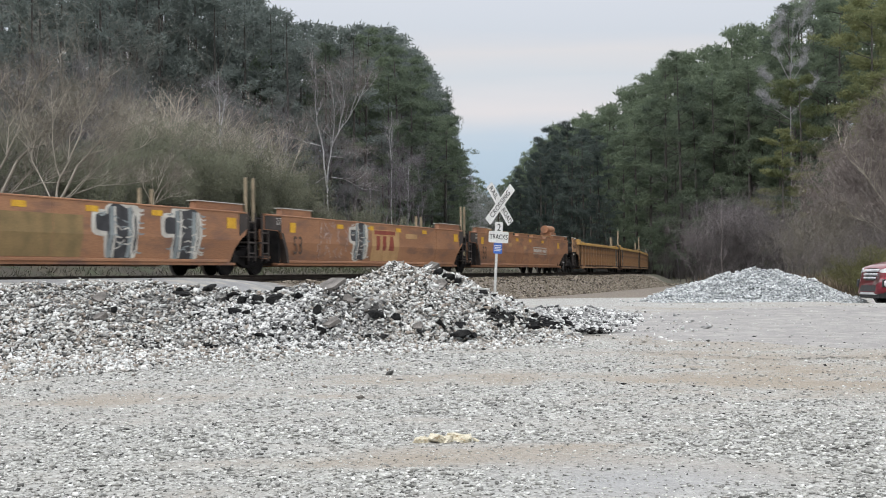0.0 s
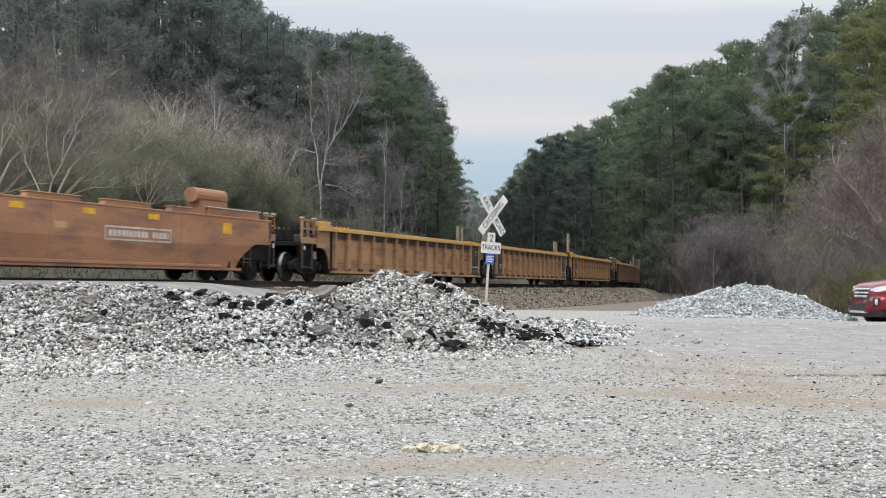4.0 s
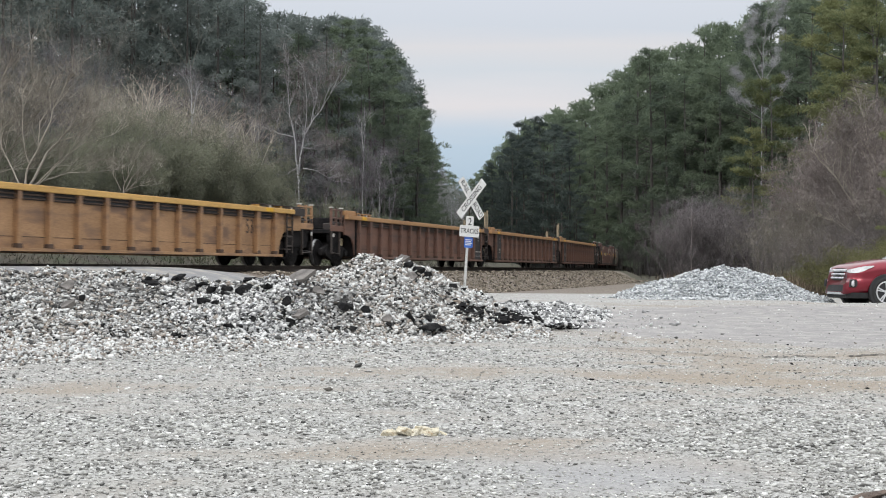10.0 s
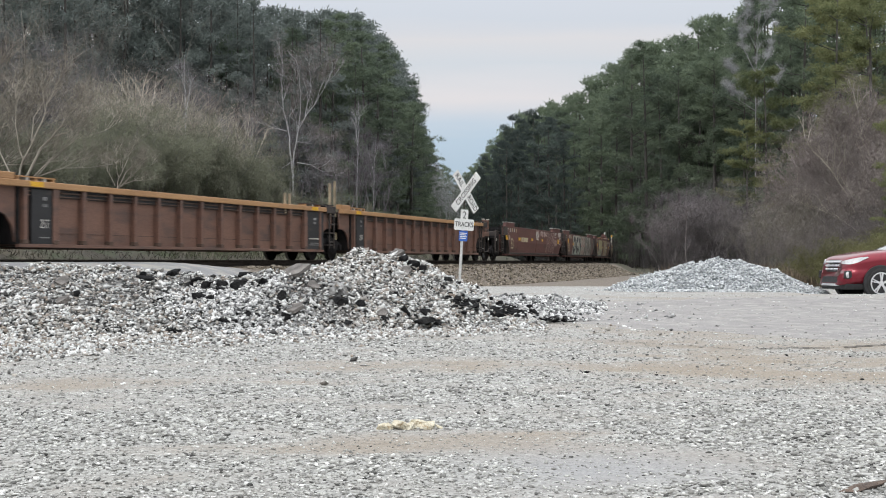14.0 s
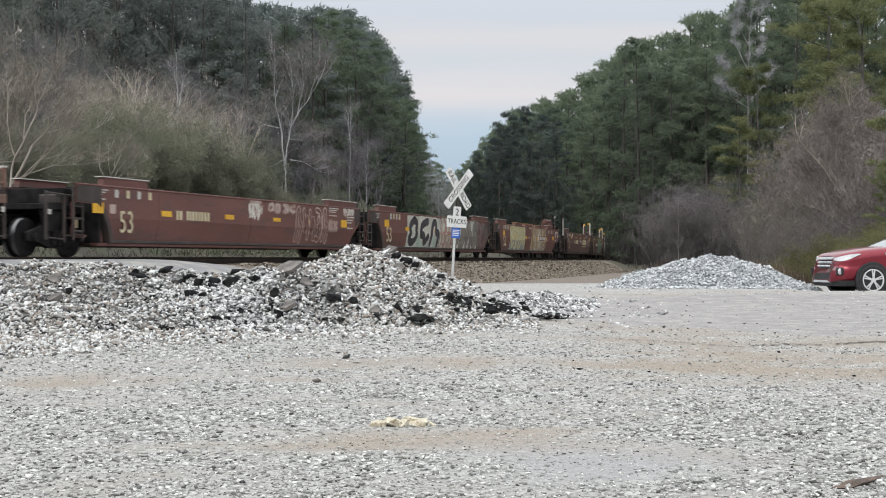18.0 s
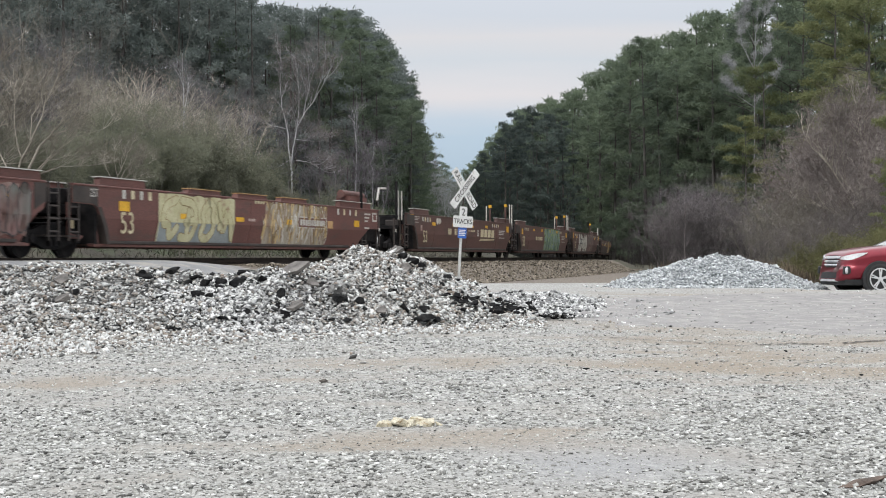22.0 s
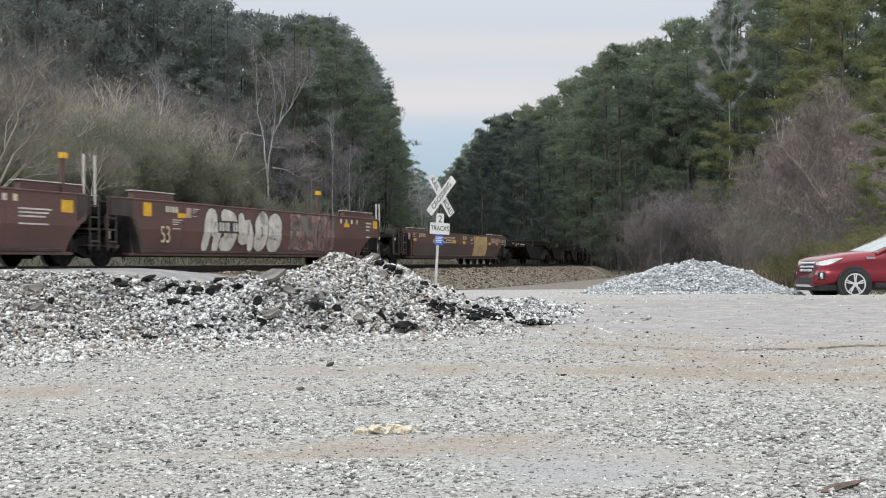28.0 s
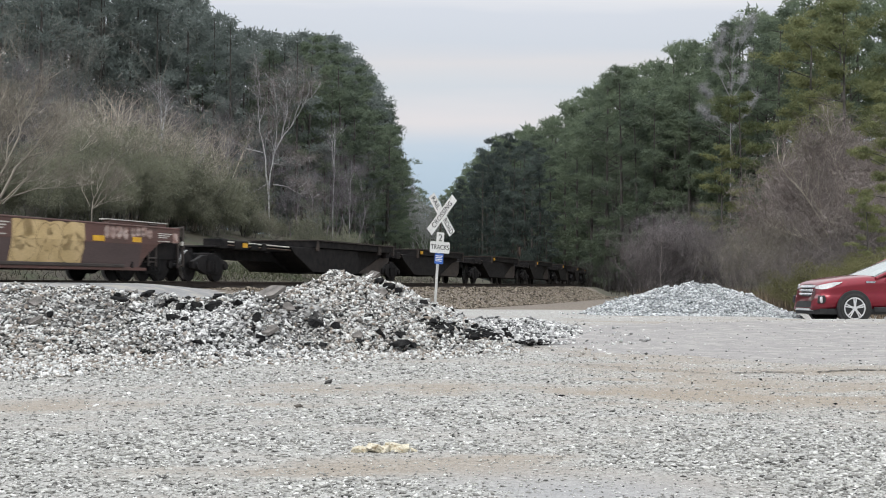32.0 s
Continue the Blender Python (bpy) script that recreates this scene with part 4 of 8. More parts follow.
def build_woods():
    rnd = random.Random(21)
    used = set()
    pines = [pine(31 + i, 23, b, M["pine"], s) for i, (b, s) in enumerate(((0.05, 3.8), (0.1, 3.4), (0.04, 4.1), (0.16, 3.3)))]
    dims = [pine(36 + i, 23, b, M["pine_hazy"], s, label="grey green pine with distance haze put into its colour") for i, (b, s) in enumerate(((0.12, 3.6), (0.3, 3.2), (0.2, 3.9)))]
    dark_conifers = [pine(41 + i, 23, 0.02, M["cedar"], s, label="dark conifer beside the track cutting, wood shade in its colour") for i, s in enumerate((3.0, 3.6))]
    light = [pine(51 + i, 23, b, M["pine_light"], 4.4, 15, label="yellow green pine with layered boughs") for i, b in enumerate((0.1, 0.2))]
    greys = [bare_tree(61 + i, 19, M["shade_twig"], "tall leafless purplish grey tree", 5, 0.13, 0.75, 7) for i in range(3)]
    ashen = [bare_tree(71 + i, 17, M["grey_twig"], "slender leafless tree with ashen grey bark", 4, 0.12, 0.42, 5, 0.46) for i in range(3)]
    birches = [limbed_tree(171 + i, "straight slender leafless tree with pale bark", (
        ((0.0, 0.0), (0.1 - 0.15 * i, 5.0), (-0.15, 11.0), (0.1 + 0.2 * i, 16.5)),
        ((-0.1, 10.0), (0.5 - i, 11.5), (0.9 - 1.8 * i, 12.4)),
        ((-0.1, 12.5), (-0.7 + i, 13.6), (-1.0 + 1.6 * i, 14.4))), 0.085, M[("ash_twig", "ash_twig", "brown_twig")[i]], 5, M["shade_twig"], 5) for i in range(3)]
    dusky = [many_stemmed(161 + i, 9.5, M["dusk_twig"], "leafless sapling, the wood's shade in its dark colour", 4, 4, 0.3) for i in range(2)]

    def top(thing):
        """Height of all but the last few twigs."""
        z = [v.co.z for p in thing.children for v in p.data.vertices]
        return float(np.percentile(z, 99))

    def rise(thing, nominal, b, far, e):
        """Plant so that the top reaches a rise e seen from the lot."""
        x, y = bearing(b, far)
        h = 1.5 + e * far - float(ground_z(x, y))
        return plant(thing, used, x, y, min(max(h / nominal, 0.18), 1.7), rnd.uniform(0, 6.28))
    # front edges of the woods on the plan: (x, y)
    left = [(-46, 62), (-38, 84), (-30, 108), (-19, 143), (-8, 163), (-3.8, 185), (-1.2, 235), (0.5, 300), (-12, 370)]
    right = [(44, 92), (40, 128), (37, 152), (35, 172), (34, 200), (33, 222), (30, 262), (27, 300), (19, 340), (8, 385), (-8, 440)]

    def rows(edge, out, many, near, deep):
        for k in range(len(edge) - 1):
            (x0, y0), (x1, y1) = edge[k], edge[k + 1]
            ln = math.hypot(x1 - x0, y1 - y0)
            for j in range(near, deep):
                m = max(1, int(ln / many))
                for i in range(m):
                    f = (i + rnd.random()) / m
                    dp = j * 5.0 + rnd.uniform(-1.5, 1.5)
                    yield x0 + (x1 - x0) * f + out * dp, y0 + (y1 - y0) * f + dp * 0.35, j
    for edge, out in ((left, -1), (right, 1)):
        for x, y, j in rows(edge, out, 4.6, 0, 2):
            s, d = off_track(x, y)
            if -9 < d < 6.5:
                continue
            pick = rnd.random()
            b = math.atan2(x, y)
            tall = canopy(x, y) * rnd.uniform(0.82, 1.03)
            if tall < 6:
                continue
            if out < 0 and b > -0.016:
                continue
            if out > 0 and b > 0.27 and pick < 0.25:
                t = rnd.choice(light)
            elif out < 0 and b < -0.15:
                t = rnd.choice(greys if pick < 0.6 else dims)
            elif pick < 0.92:
                t = rnd.choice(dims if out < 0 and pick < 0.4 else pines)
            else:
                t = rnd.choice(greys)
            plant(t, used, x, y, min(max(tall, 9), 35) / 25.0, rnd.uniform(0, 6.28))
    # the outer trees on both sides of the gap over the track
    for b, far, e in ((-75, 150, 0.186), (-62, 152, 0.181), (-50, 160, 0.18), (-41, 168, 0.172), (-33, 172, 0.166), (-27, 178, 0.156), (-20, 188, 0.146), (-15, 198, 0.132), (-12, 212, 0.116), (-7, 228, 0.1), (-5, 246, 0.084), (-17, 184, 0.138), (-11, 204, 0.118), (-8, 224, 0.096)):
        rise(rnd.choice(pines + dims[:1]), 24.9, b, far, e)
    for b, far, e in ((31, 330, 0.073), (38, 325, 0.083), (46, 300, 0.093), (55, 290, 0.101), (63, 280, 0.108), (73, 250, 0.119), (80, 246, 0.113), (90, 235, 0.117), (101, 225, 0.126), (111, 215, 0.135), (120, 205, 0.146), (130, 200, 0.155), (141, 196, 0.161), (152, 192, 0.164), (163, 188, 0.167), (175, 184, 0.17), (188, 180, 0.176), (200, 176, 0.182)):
        rise(rnd.choice(dark_conifers if b < 85 else pines), 24.9, b, far, e)
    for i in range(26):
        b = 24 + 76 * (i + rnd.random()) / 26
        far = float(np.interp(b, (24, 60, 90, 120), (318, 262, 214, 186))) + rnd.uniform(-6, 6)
        rise(rnd.choice(dark_conifers), 23.8, b, far, float(np.interp(b, (24, 50, 90, 120), (0.055, 0.075, 0.085, 0.07))) * rnd.uniform(0.6, 1.1))
    # yellow green pines, and the bare grey tree among the dark ones
    for b, far, e in ((236, 116, 0.129), (222, 115, 0.105), (282, 112, 0.196), (306, 106, 0.205), (334, 58, 0.126), (322, 56, 0.06)):
        rise(rnd.choice(light), 23.2, b, far, e)
    lilac = limbed_tree(305, "leafless pale lilac grey tree with fine upswept twigs", (
        ((0.0, -17.0), (0.0, -8.0), (0.0, 0.0), (0.2, 4.0), (0.6, 7.6)),
        ((0.0, 1.0), (-1.0, 3.0), (-1.4, 5.0)),
        ((0.0, 0.5), (1.2, 2.5), (1.9, 4.5)),
        ((0.1, 3.0), (-0.8, 5.0), (-0.7, 6.4)),
        ((0.2, 4.0), (1.2, 6.0), (1.7, 7.6)),
        ((0.0, -1.0), (-1.6, 0.5), (-2.2, 1.5)),
        ((0.0, -2.0), (1.4, -0.5), (2.2, 0.8)),
        ((0.0, -2.5), (-1.4, -1.5), (-2.2, -0.6))), 0.04, M["lilac_twig"], 18, M["lilac_twig"], 10)
    x, y = bearing(228, 126)
    plant(lilac, used, x, y, 1.0, -0.22, float(ground_z(x, y)) - (1.5 + 0.126 * 126))
    pale = bare_tree(68, 19, M["ash_twig"], "tall leafless pale grey tree beside the track", 5, 0.1, 0.5, 9)
    for b, far, e in ((7, 236, 0.072), (12, 244, 0.07), (16, 262, 0.069), (20, 290, 0.066)):
        rise(pale, 17.0, b, far, e)
    # the rest of the wood, standing behind the edge
    proto = [pine(131 + i, 23, 0.06, M["pine"], 4.3, 9, True) for i in range(3)]
    woods = tagged(new("far_woods"), "dense dark green pine wood behind the edge trees", "woods", kind="stuff")
    trunks, tris, base = [], [], 0
    for edge, out in ((left, -1), (right, 1)):
        crowns, leafy, grown = [], [], 0
        spots = list(rows(edge, out, 4.4, 2, 4)) + ([(*bearing(b + rnd.uniform(-8, 8), far + rnd.uniform(-4, 4)), 4) for far in (146, 158, 170, 182) for b in range(-350, -70, 19)] if out < 0 else [])
        for x, y, j in spots:
            s, d = off_track(x, y)
            if -9 < d < 6.5:
                continue
            if out < 0 and math.atan2(x, y) > -0.022:
                continue
            k = min(max(canopy(x, y) * rnd.choice((0.85, 0.93, 0.97, 1.0, 1.03)), 9), 42) / 24.8
            V, T, P = proto[rnd.randrange(3)]
            a = rnd.uniform(0, 6.28)
            R = np.array([[math.cos(a), -math.sin(a), 0], [math.sin(a), math.cos(a), 0], [0, 0, 1]]) * k
            at = np.array([x, y, float(ground_z(x, y))])
            crowns.append(P[0] @ R.T + at)
            leafy.append(P[1] + grown)
            grown += len(P[0])
            trunks.append(np.array([tuple(v) for v in V[:35]]) @ R.T + at)
            tris.append(np.array([t for t in T if max(t) < 35]) + base)
            base += 35
        tagged(piece("canopy", raw_mesh("canopy", np.concatenate(crowns), np.concatenate(leafy), M["pine_hazy" if out < 0 else "pine"]), None, woods), kind="stuff")
    tagged(piece("trunk_stand", raw_mesh("trunk_stand", np.concatenate(trunks), np.concatenate(tris), M["bark"], True), None, woods), kind="stuff")
    # single bare trees standing before the dark wood
    for b, far, e in ((-284, 100, 0.21), (-253, 104, 0.2), (-246, 105, 0.19), (-174, 116, 0.2), (-150, 112, 0.133), (-128, 126, 0.135), (-166, 118, 0.15)):
        rise(rnd.choice(ashen), 16.5, b, far, e)
    for b, far, e in ((-56, 138, 0.121), (-44, 142, 0.109), (-71, 134, 0.098), (-152, 100, 0.128), (-131, 112, 0.13), (-178, 96, 0.18)):
        rise(rnd.choice(birches[:2]), 16.6, b, far, e)
    # the pale tree that forks low, before the tall pines
    forked = limbed_tree(301, "pale grey leafless tree forking low into two trunks", (
        ((0.0, -8.4), (0.0, -3.0), (-0.05, 1.6), (0.4, 4.4), (1.0, 5.5), (1.8, 6.6), (2.5, 7.7), (3.0, 8.6)),
        ((0.0, 0.4), (-0.25, 2.5), (-0.4, 4.4), (-0.85, 6.2), (-1.0, 8.3), (-0.9, 10.2)),
        ((0.4, 4.4), (0.65, 6.0), (0.6, 8.0), (0.5, 9.6)),
        ((1.0, 5.5), (1.5, 8.0), (1.4, 10.0)),
        ((1.8, 6.6), (2.6, 8.6), (2.9, 10.4)),
        ((0.3, 1.6), (1.5, 1.4), (3.1, 0.5)),
        ((0.2, 3.4), (1.8, 3.2)),
        ((-0.2, 1.6), (-1.6, 0.7)),
        ((-0.5, 4.3), (-2.1, 4.7))), 0.085, M["ash_twig"], 10, M["brown_twig"], 9)
    x, y = bearing(-102, 120)
    plant(forked, used, x, y, 1.0, radians(6), float(ground_z(x, y)) - 8.46)
    # purplish haze of leafless trees between brush and pines
    for i in range(76):
        b = -345 + 310 * (i + rnd.random()) / 76
        far = 84 + (b + 345) * 0.18 + rnd.uniform(-5, 8)
        haze = rnd.choice(greys)
        rise(haze, top(haze), b, far, float(np.interp(b, (-345, -250, -120, -45), (0.2, 0.19, 0.15, 0.115))) * rnd.uniform(0.6, 1.05))
    # brush
    tan = [thicket(81 + i, 6.0, 2.4, 10, M["twig"], "leafless tan brush of many thin stems") for i in range(3)]
    green = [thicket(91 + i, 4.5, 2.6, 9, M["grey_twig"], "grey green tangled brush", M["evergreen"], 220, 0.24, 0.07, 44) for i in range(3)]
    spread_tree = limbed_tree(307, "pinkish brown leafless tree with pale arching limbs", (
        ((0.6, 0.0), (0.5, 2.8), (0.0, 4.6), (-0.9, 6.2), (-1.9, 7.3), (-2.4, 8.2)),
        ((0.8, 0.0), (1.2, 3.2), (1.5, 6.0), (1.4, 9.2)),
        ((0.5, 2.8), (-0.8, 3.8), (-2.3, 4.3)),
        ((0.0, 4.6), (-0.3, 6.6), (-0.2, 9.3)),
        ((1.2, 3.2), (2.4, 5.0), (3.3, 7.6)),
        ((-0.9, 6.2), (-0.8, 8.0), (-1.2, 9.2)),
        ((0.6, 1.2), (-1.2, 2.1), (-2.7, 2.2)),
        ((1.5, 6.0), (0.7, 7.8), (0.4, 9.6)),
        ((0.6, 3.6), (0.9, 6.0), (0.5, 8.0)),
        ((0.7, 1.6), (2.2, 2.8), (3.4, 3.4))), 0.07, M["pale_twig"], 20, M["rose_twig"], 6, "leafless small trees")
    for b, far, size in ((292, 69, 0.87), (326, 74, 0.95), (274, 78, 0.78), (306, 82, 1.05)):
        x, y = bearing(b, far)
        plant(spread_tree, used, x, y, size, -0.25)
    rose = [many_stemmed(201 + i, 9.5, M["rose_twig"], "leafless pinkish brown tree with several thin trunks", 4, 4, 0.5, 7) for i in range(2)]
    low = [thicket(211 + i, 6.0, 2.4, 10, M["brown_twig"], "leafless grey brown brush") for i in range(2)]
    stalks = [many_stemmed(101 + i, 9.5, M["pale_twig"], "cluster of upright pale tan leafless stems", 5, 3, 0.24, 2) for i in range(3)]
    yellow = thicket(95, 2.6, 1.6, 14, M["dusk_twig"], "low yellow green shrub", M["olive"], 480, 0.15, 0.1, 80)
    for i in range(92):
        b = -365 + 285 * (i + rnd.random()) / 72
        far = 57 + (b + 365) * 0.19 + rnd.choice((0, 0, 6)) + rnd.uniform(-3, 4)
        e = float(np.interp(b, (-365, -300, -265, -230, -200, -150, -116, -80), (0.11, 0.105, 0.105, 0.114, 0.113, 0.1, 0.066, 0.045))) * rnd.uniform(0.6, 1.08)
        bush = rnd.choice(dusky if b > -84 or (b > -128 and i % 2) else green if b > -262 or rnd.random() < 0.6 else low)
        rise(bush, top(bush), b, far, e)
    for i in range(34):
        b = -246 + 108 * (i + rnd.random()) / 34
        e = float(np.interp(b, (-246, -200, -175, -139), (0.136, 0.15, 0.143, 0.118)))
        rise(stalks[i % 3], top(stalks[i % 3]), b, 76 + (b + 350) * 0.13 + rnd.uniform(-4, 4), e * rnd.uniform(0.8, 1.03))
    for i in range(9):
        b = -365 + 110 * (i + rnd.random()) / 16
        rise(rnd.choice(tan[:1] + low), 6.2, b, 66 + rnd.uniform(-4, 8), float(np.interp(b, (-365, -290, -255), (0.155, 0.145, 0.115))) * rnd.uniform(0.7, 1.05))
    # bare shrubs whose long stems fan out over the track
    fan = limbed_tree(303, "pale tan leafless shrub with long leaning stems", (
        ((0.0, -4.2), (0.0, -2.0), (0.1, 0.6), (0.5, 1.5), (0.85, 2.2), (1.0, 2.9), (1.4, 3.7)),
        ((0.15, 0.0), (0.85, 1.4), (1.2, 1.8), (1.65, 2.4), (1.9, 2.9), (2.2, 3.4)),
        ((0.2, 0.0), (1.25, 1.1), (2.05, 1.8), (3.1, 2.15)),
        ((0.4, 0.1), (1.5, 1.25), (1.9, 1.9)),
        ((0.25, 0.95), (0.0, 1.7), (0.0, 3.0), (0.2, 3.5)),
        ((0.5, 1.5), (0.55, 2.5), (0.9, 3.2)),
        ((0.3, 0.2), (1.6, 0.7), (2.6, 0.75)),
        ((1.2, 1.8), (2.0, 2.1), (2.6, 2.9)),
        ((-0.1, 0.2), (-0.8, 1.6), (-0.7, 3.0))), 0.055, M["pale_twig"], 9, M["twig"], 6, "leafless small trees")
    for b, far, size in ((-293, 52, 1.0), (-335, 54, 1.15), (-226, 58, 0.45)):
        x, y = bearing(b, far)
        plant(fan, used, x, y, size, radians(16), float(ground_z(x, y)) - (1.5 + 0.052 * far))
    for i in range(26):
        s = 46 + 92 * i / 26
        x, y, h = on_track(s, rnd.uniform(9, 16))
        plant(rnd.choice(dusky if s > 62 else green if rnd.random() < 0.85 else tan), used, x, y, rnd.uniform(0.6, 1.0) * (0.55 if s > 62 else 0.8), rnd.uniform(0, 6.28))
    # bank on the other side of the track: pinkish saplings, darker further in
    for i in range(22):
        b = 266 + 84 * (i + rnd.random()) / 22
        far = 88 - (b - 236) * 0.2 + rnd.uniform(-6, 6)
        rise(rnd.choice(rose), 9.0, b, far, float(np.interp(b, (262, 278, 300, 340), (0.085, 0.11, 0.125, 0.12))) * rnd.uniform(0.6, 1.0))
    for i in range(26):
        b = 155 + 90 * (i + rnd.random()) / 26
        haze = rnd.choice(greys[:1] + dusky)
        rise(haze, top(haze), b, 100 + rnd.uniform(-8, 8), float(np.interp(b, (155, 185, 215, 245), (0.07, 0.112, 0.1, 0.075))) * rnd.uniform(0.6, 1.03))
    veil = many_stemmed(165, 9.5, M["mauve_twig"], "leafless mauve grey tree with dense fine twigs", 5, 4, 0.4, 8)
    for i in range(14):
        b = 164 + 58 * (i + rnd.random()) / 14
        rise(veil, top(veil), b, 92 + rnd.uniform(-5, 5), float(np.interp(b, (164, 185, 199, 212, 222), (0.055, 0.098, 0.115, 0.108, 0.08))) * rnd.uniform(0.8, 1.0))
    for i in range(15):
        b = 176 + 66 * (i + rnd.random()) / 15
        rise(birches[2], 16.6, b, 76 + rnd.uniform(-3, 4), rnd.uniform(0.028, 0.06))
    # near-black saplings stand for the shade at the foot of the wood
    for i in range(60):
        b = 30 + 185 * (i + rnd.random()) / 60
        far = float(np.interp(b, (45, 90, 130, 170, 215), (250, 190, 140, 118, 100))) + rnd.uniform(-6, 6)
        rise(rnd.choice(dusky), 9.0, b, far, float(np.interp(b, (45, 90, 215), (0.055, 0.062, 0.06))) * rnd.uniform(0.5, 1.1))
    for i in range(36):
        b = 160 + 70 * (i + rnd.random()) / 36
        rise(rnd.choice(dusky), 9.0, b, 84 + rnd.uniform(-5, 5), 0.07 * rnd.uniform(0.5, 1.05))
    for i in range(22):
        b = 226 + 110 * (i + rnd.random()) / 22
        rise(rnd.choice(low + tan[:1]), 6.2, b, 66 + rnd.uniform(-5, 6), float(np.interp(b, (226, 245, 336), (0.05, 0.066, 0.075))) * rnd.uniform(0.6, 1.05))
    for i in range(16):
        x, y = 12.5 + 16 * i / 16 + rnd.uniform(-1, 1), 64 - 14 * i / 16 + rnd.uniform(-3, 3)
        plant(rnd.choice(low), used, x, y, rnd.uniform(0.2, 0.42), rnd.uniform(0, 6.28))
    spare = [p for p in pines + dims + dark_conifers + light + greys + ashen + birches + dusky + tan + green + rose + low + stalks if p not in used]
    for k, p in enumerate(spare):
        plant(p, used, *bearing(-330 - 9 * k, 108), 0.7, 1.0 + k)
    for b, far, sz in ((288, 43, 0.5), (297, 42.5, 0.75), (307, 43, 0.95), (318, 42, 1.05), (330, 42.5, 1.1), (348, 42, 1.2), (303, 45, 0.9), (314, 45, 1.1), (326, 45.5, 1.2)):
        plant(yellow, used, *bearing(b, far), sz, rnd.uniform(0, 6.28))


build_woods()


def blades(name, label, p, low, tall, wide, mat, seed):
    """Single grass blades standing at the spots p."""
    rng = np.random.default_rng(seed)
    p = np.asarray(p)
    n = len(p)
    a = rng.uniform(0, 6.283, n)
    lean = rng.normal(size=(n, 2)) * 0.22
    w = np.stack([np.cos(a), np.sin(a), np.zeros(n)], 1) * wide
    base = np.stack([p[:, 0], p[:, 1], ground_z(p[:, 0], p[:, 1]) - 0.05], 1)
    tip = base + np.stack([lean[:, 0], lean[:, 1], rng.uniform(low, tall, n)], 1)
    v = np.stack([base - w, base + w, tip], 1).reshape(-1, 3)
    tagged(piece(name, raw_mesh(name, v, np.arange(len(v)).reshape(-1, 3), mat), None), label, "grass", kind="stuff")


def dry_grass():
    rng = np.random.default_rng(41)
    blades("dry_grass", "tan dry grass at the edge of the lot", [(11.5 + 12 * a, 36.5 + 12 * b + 3 * a) for a, b in rng.uniform(size=(7000, 2))] + [(8.6 + 6.5 * a, 43 + 12 * b) for a, b in rng.uniform(size=(8000, 2))], 0.15, 0.95, 0.017, M["straw"], 42)
    bank = [on_track(-34 + 120 * a, 8.5 + 5 * b * b)[:2] for a, b in rng.uniform(size=(16000, 2))]
    blades("bank_grass", "dull green and brown grass on the bank beyond the track", bank, 0.1, 0.34, 0.02, M["bank_grass"], 43)
    fresh_spots = [on_track(18 + 22 * a, 9.5 + 3 * b)[:2] for a, b in rng.uniform(size=(3200, 2))]
    blades("green_grass", "fresh green grass and weeds beyond the track", fresh_spots, 0.15, 0.45, 0.02, M["green_grass"], 44)


M["straw"] = islands("dry grass", [(0.0, (0.05, 0.044, 0.034)), (0.5, (0.15, 0.115, 0.082)), (1.0, (0.27, 0.215, 0.155))])
M["bank_grass"] = islands("dull bank grass", [(0.0, (0.03, 0.03, 0.024)), (0.5, (0.06, 0.058, 0.044)), (1.0, (0.12, 0.108, 0.08))])
M["green_grass"] = islands("fresh green weeds", [(0.0, (0.035, 0.042, 0.025)), (0.5, (0.07, 0.082, 0.045)), (1.0, (0.12, 0.13, 0.075))])
dry_grass()


# ---- lettering ----
def lettering(name, text, height, mat, parent, at, squeeze=1.0, label=""):
    c = bpy.data.curves.new(name, "FONT")
    c.body, c.size, c.align_x, c.align_y, c.extrude = text, height * 1.43, "CENTER", "CENTER", 0.002
    tmp = bpy.data.objects.new(name, c)
    me = bpy.data.meshes.new_from_object(tmp)
    bpy.data.objects.remove(tmp)
    for v in me.vertices:
        v.co.x *= squeeze
    return piece(name, me, mat, parent, label, at)


# ---- crossing sign ----
M["sign_white"] = blotchy("white reflective sheet", (0.66, 0.66, 0.64), (0.78, 0.78, 0.76), 3, 30, 0.5, bump=0.05, dirt=(0.5, 0.48, 0.44), dirt_at=0.66)
M["sign_black"] = blotchy("black sign ink", (0.012, 0.012, 0.012), (0.025, 0.025, 0.025), 3, 30, 0.5, bump=0.05)
M["sign_blue"] = blotchy("blue sign sheet", (0.03, 0.10, 0.42), (0.04, 0.14, 0.5), 3, 30, 0.5, bump=0.05)
M["galvanised"] = blotchy("galvanised steel post", (0.5, 0.5, 0.49), (0.68, 0.68, 0.66), 4, 40, 0.45, 0.5, bump=0.1)


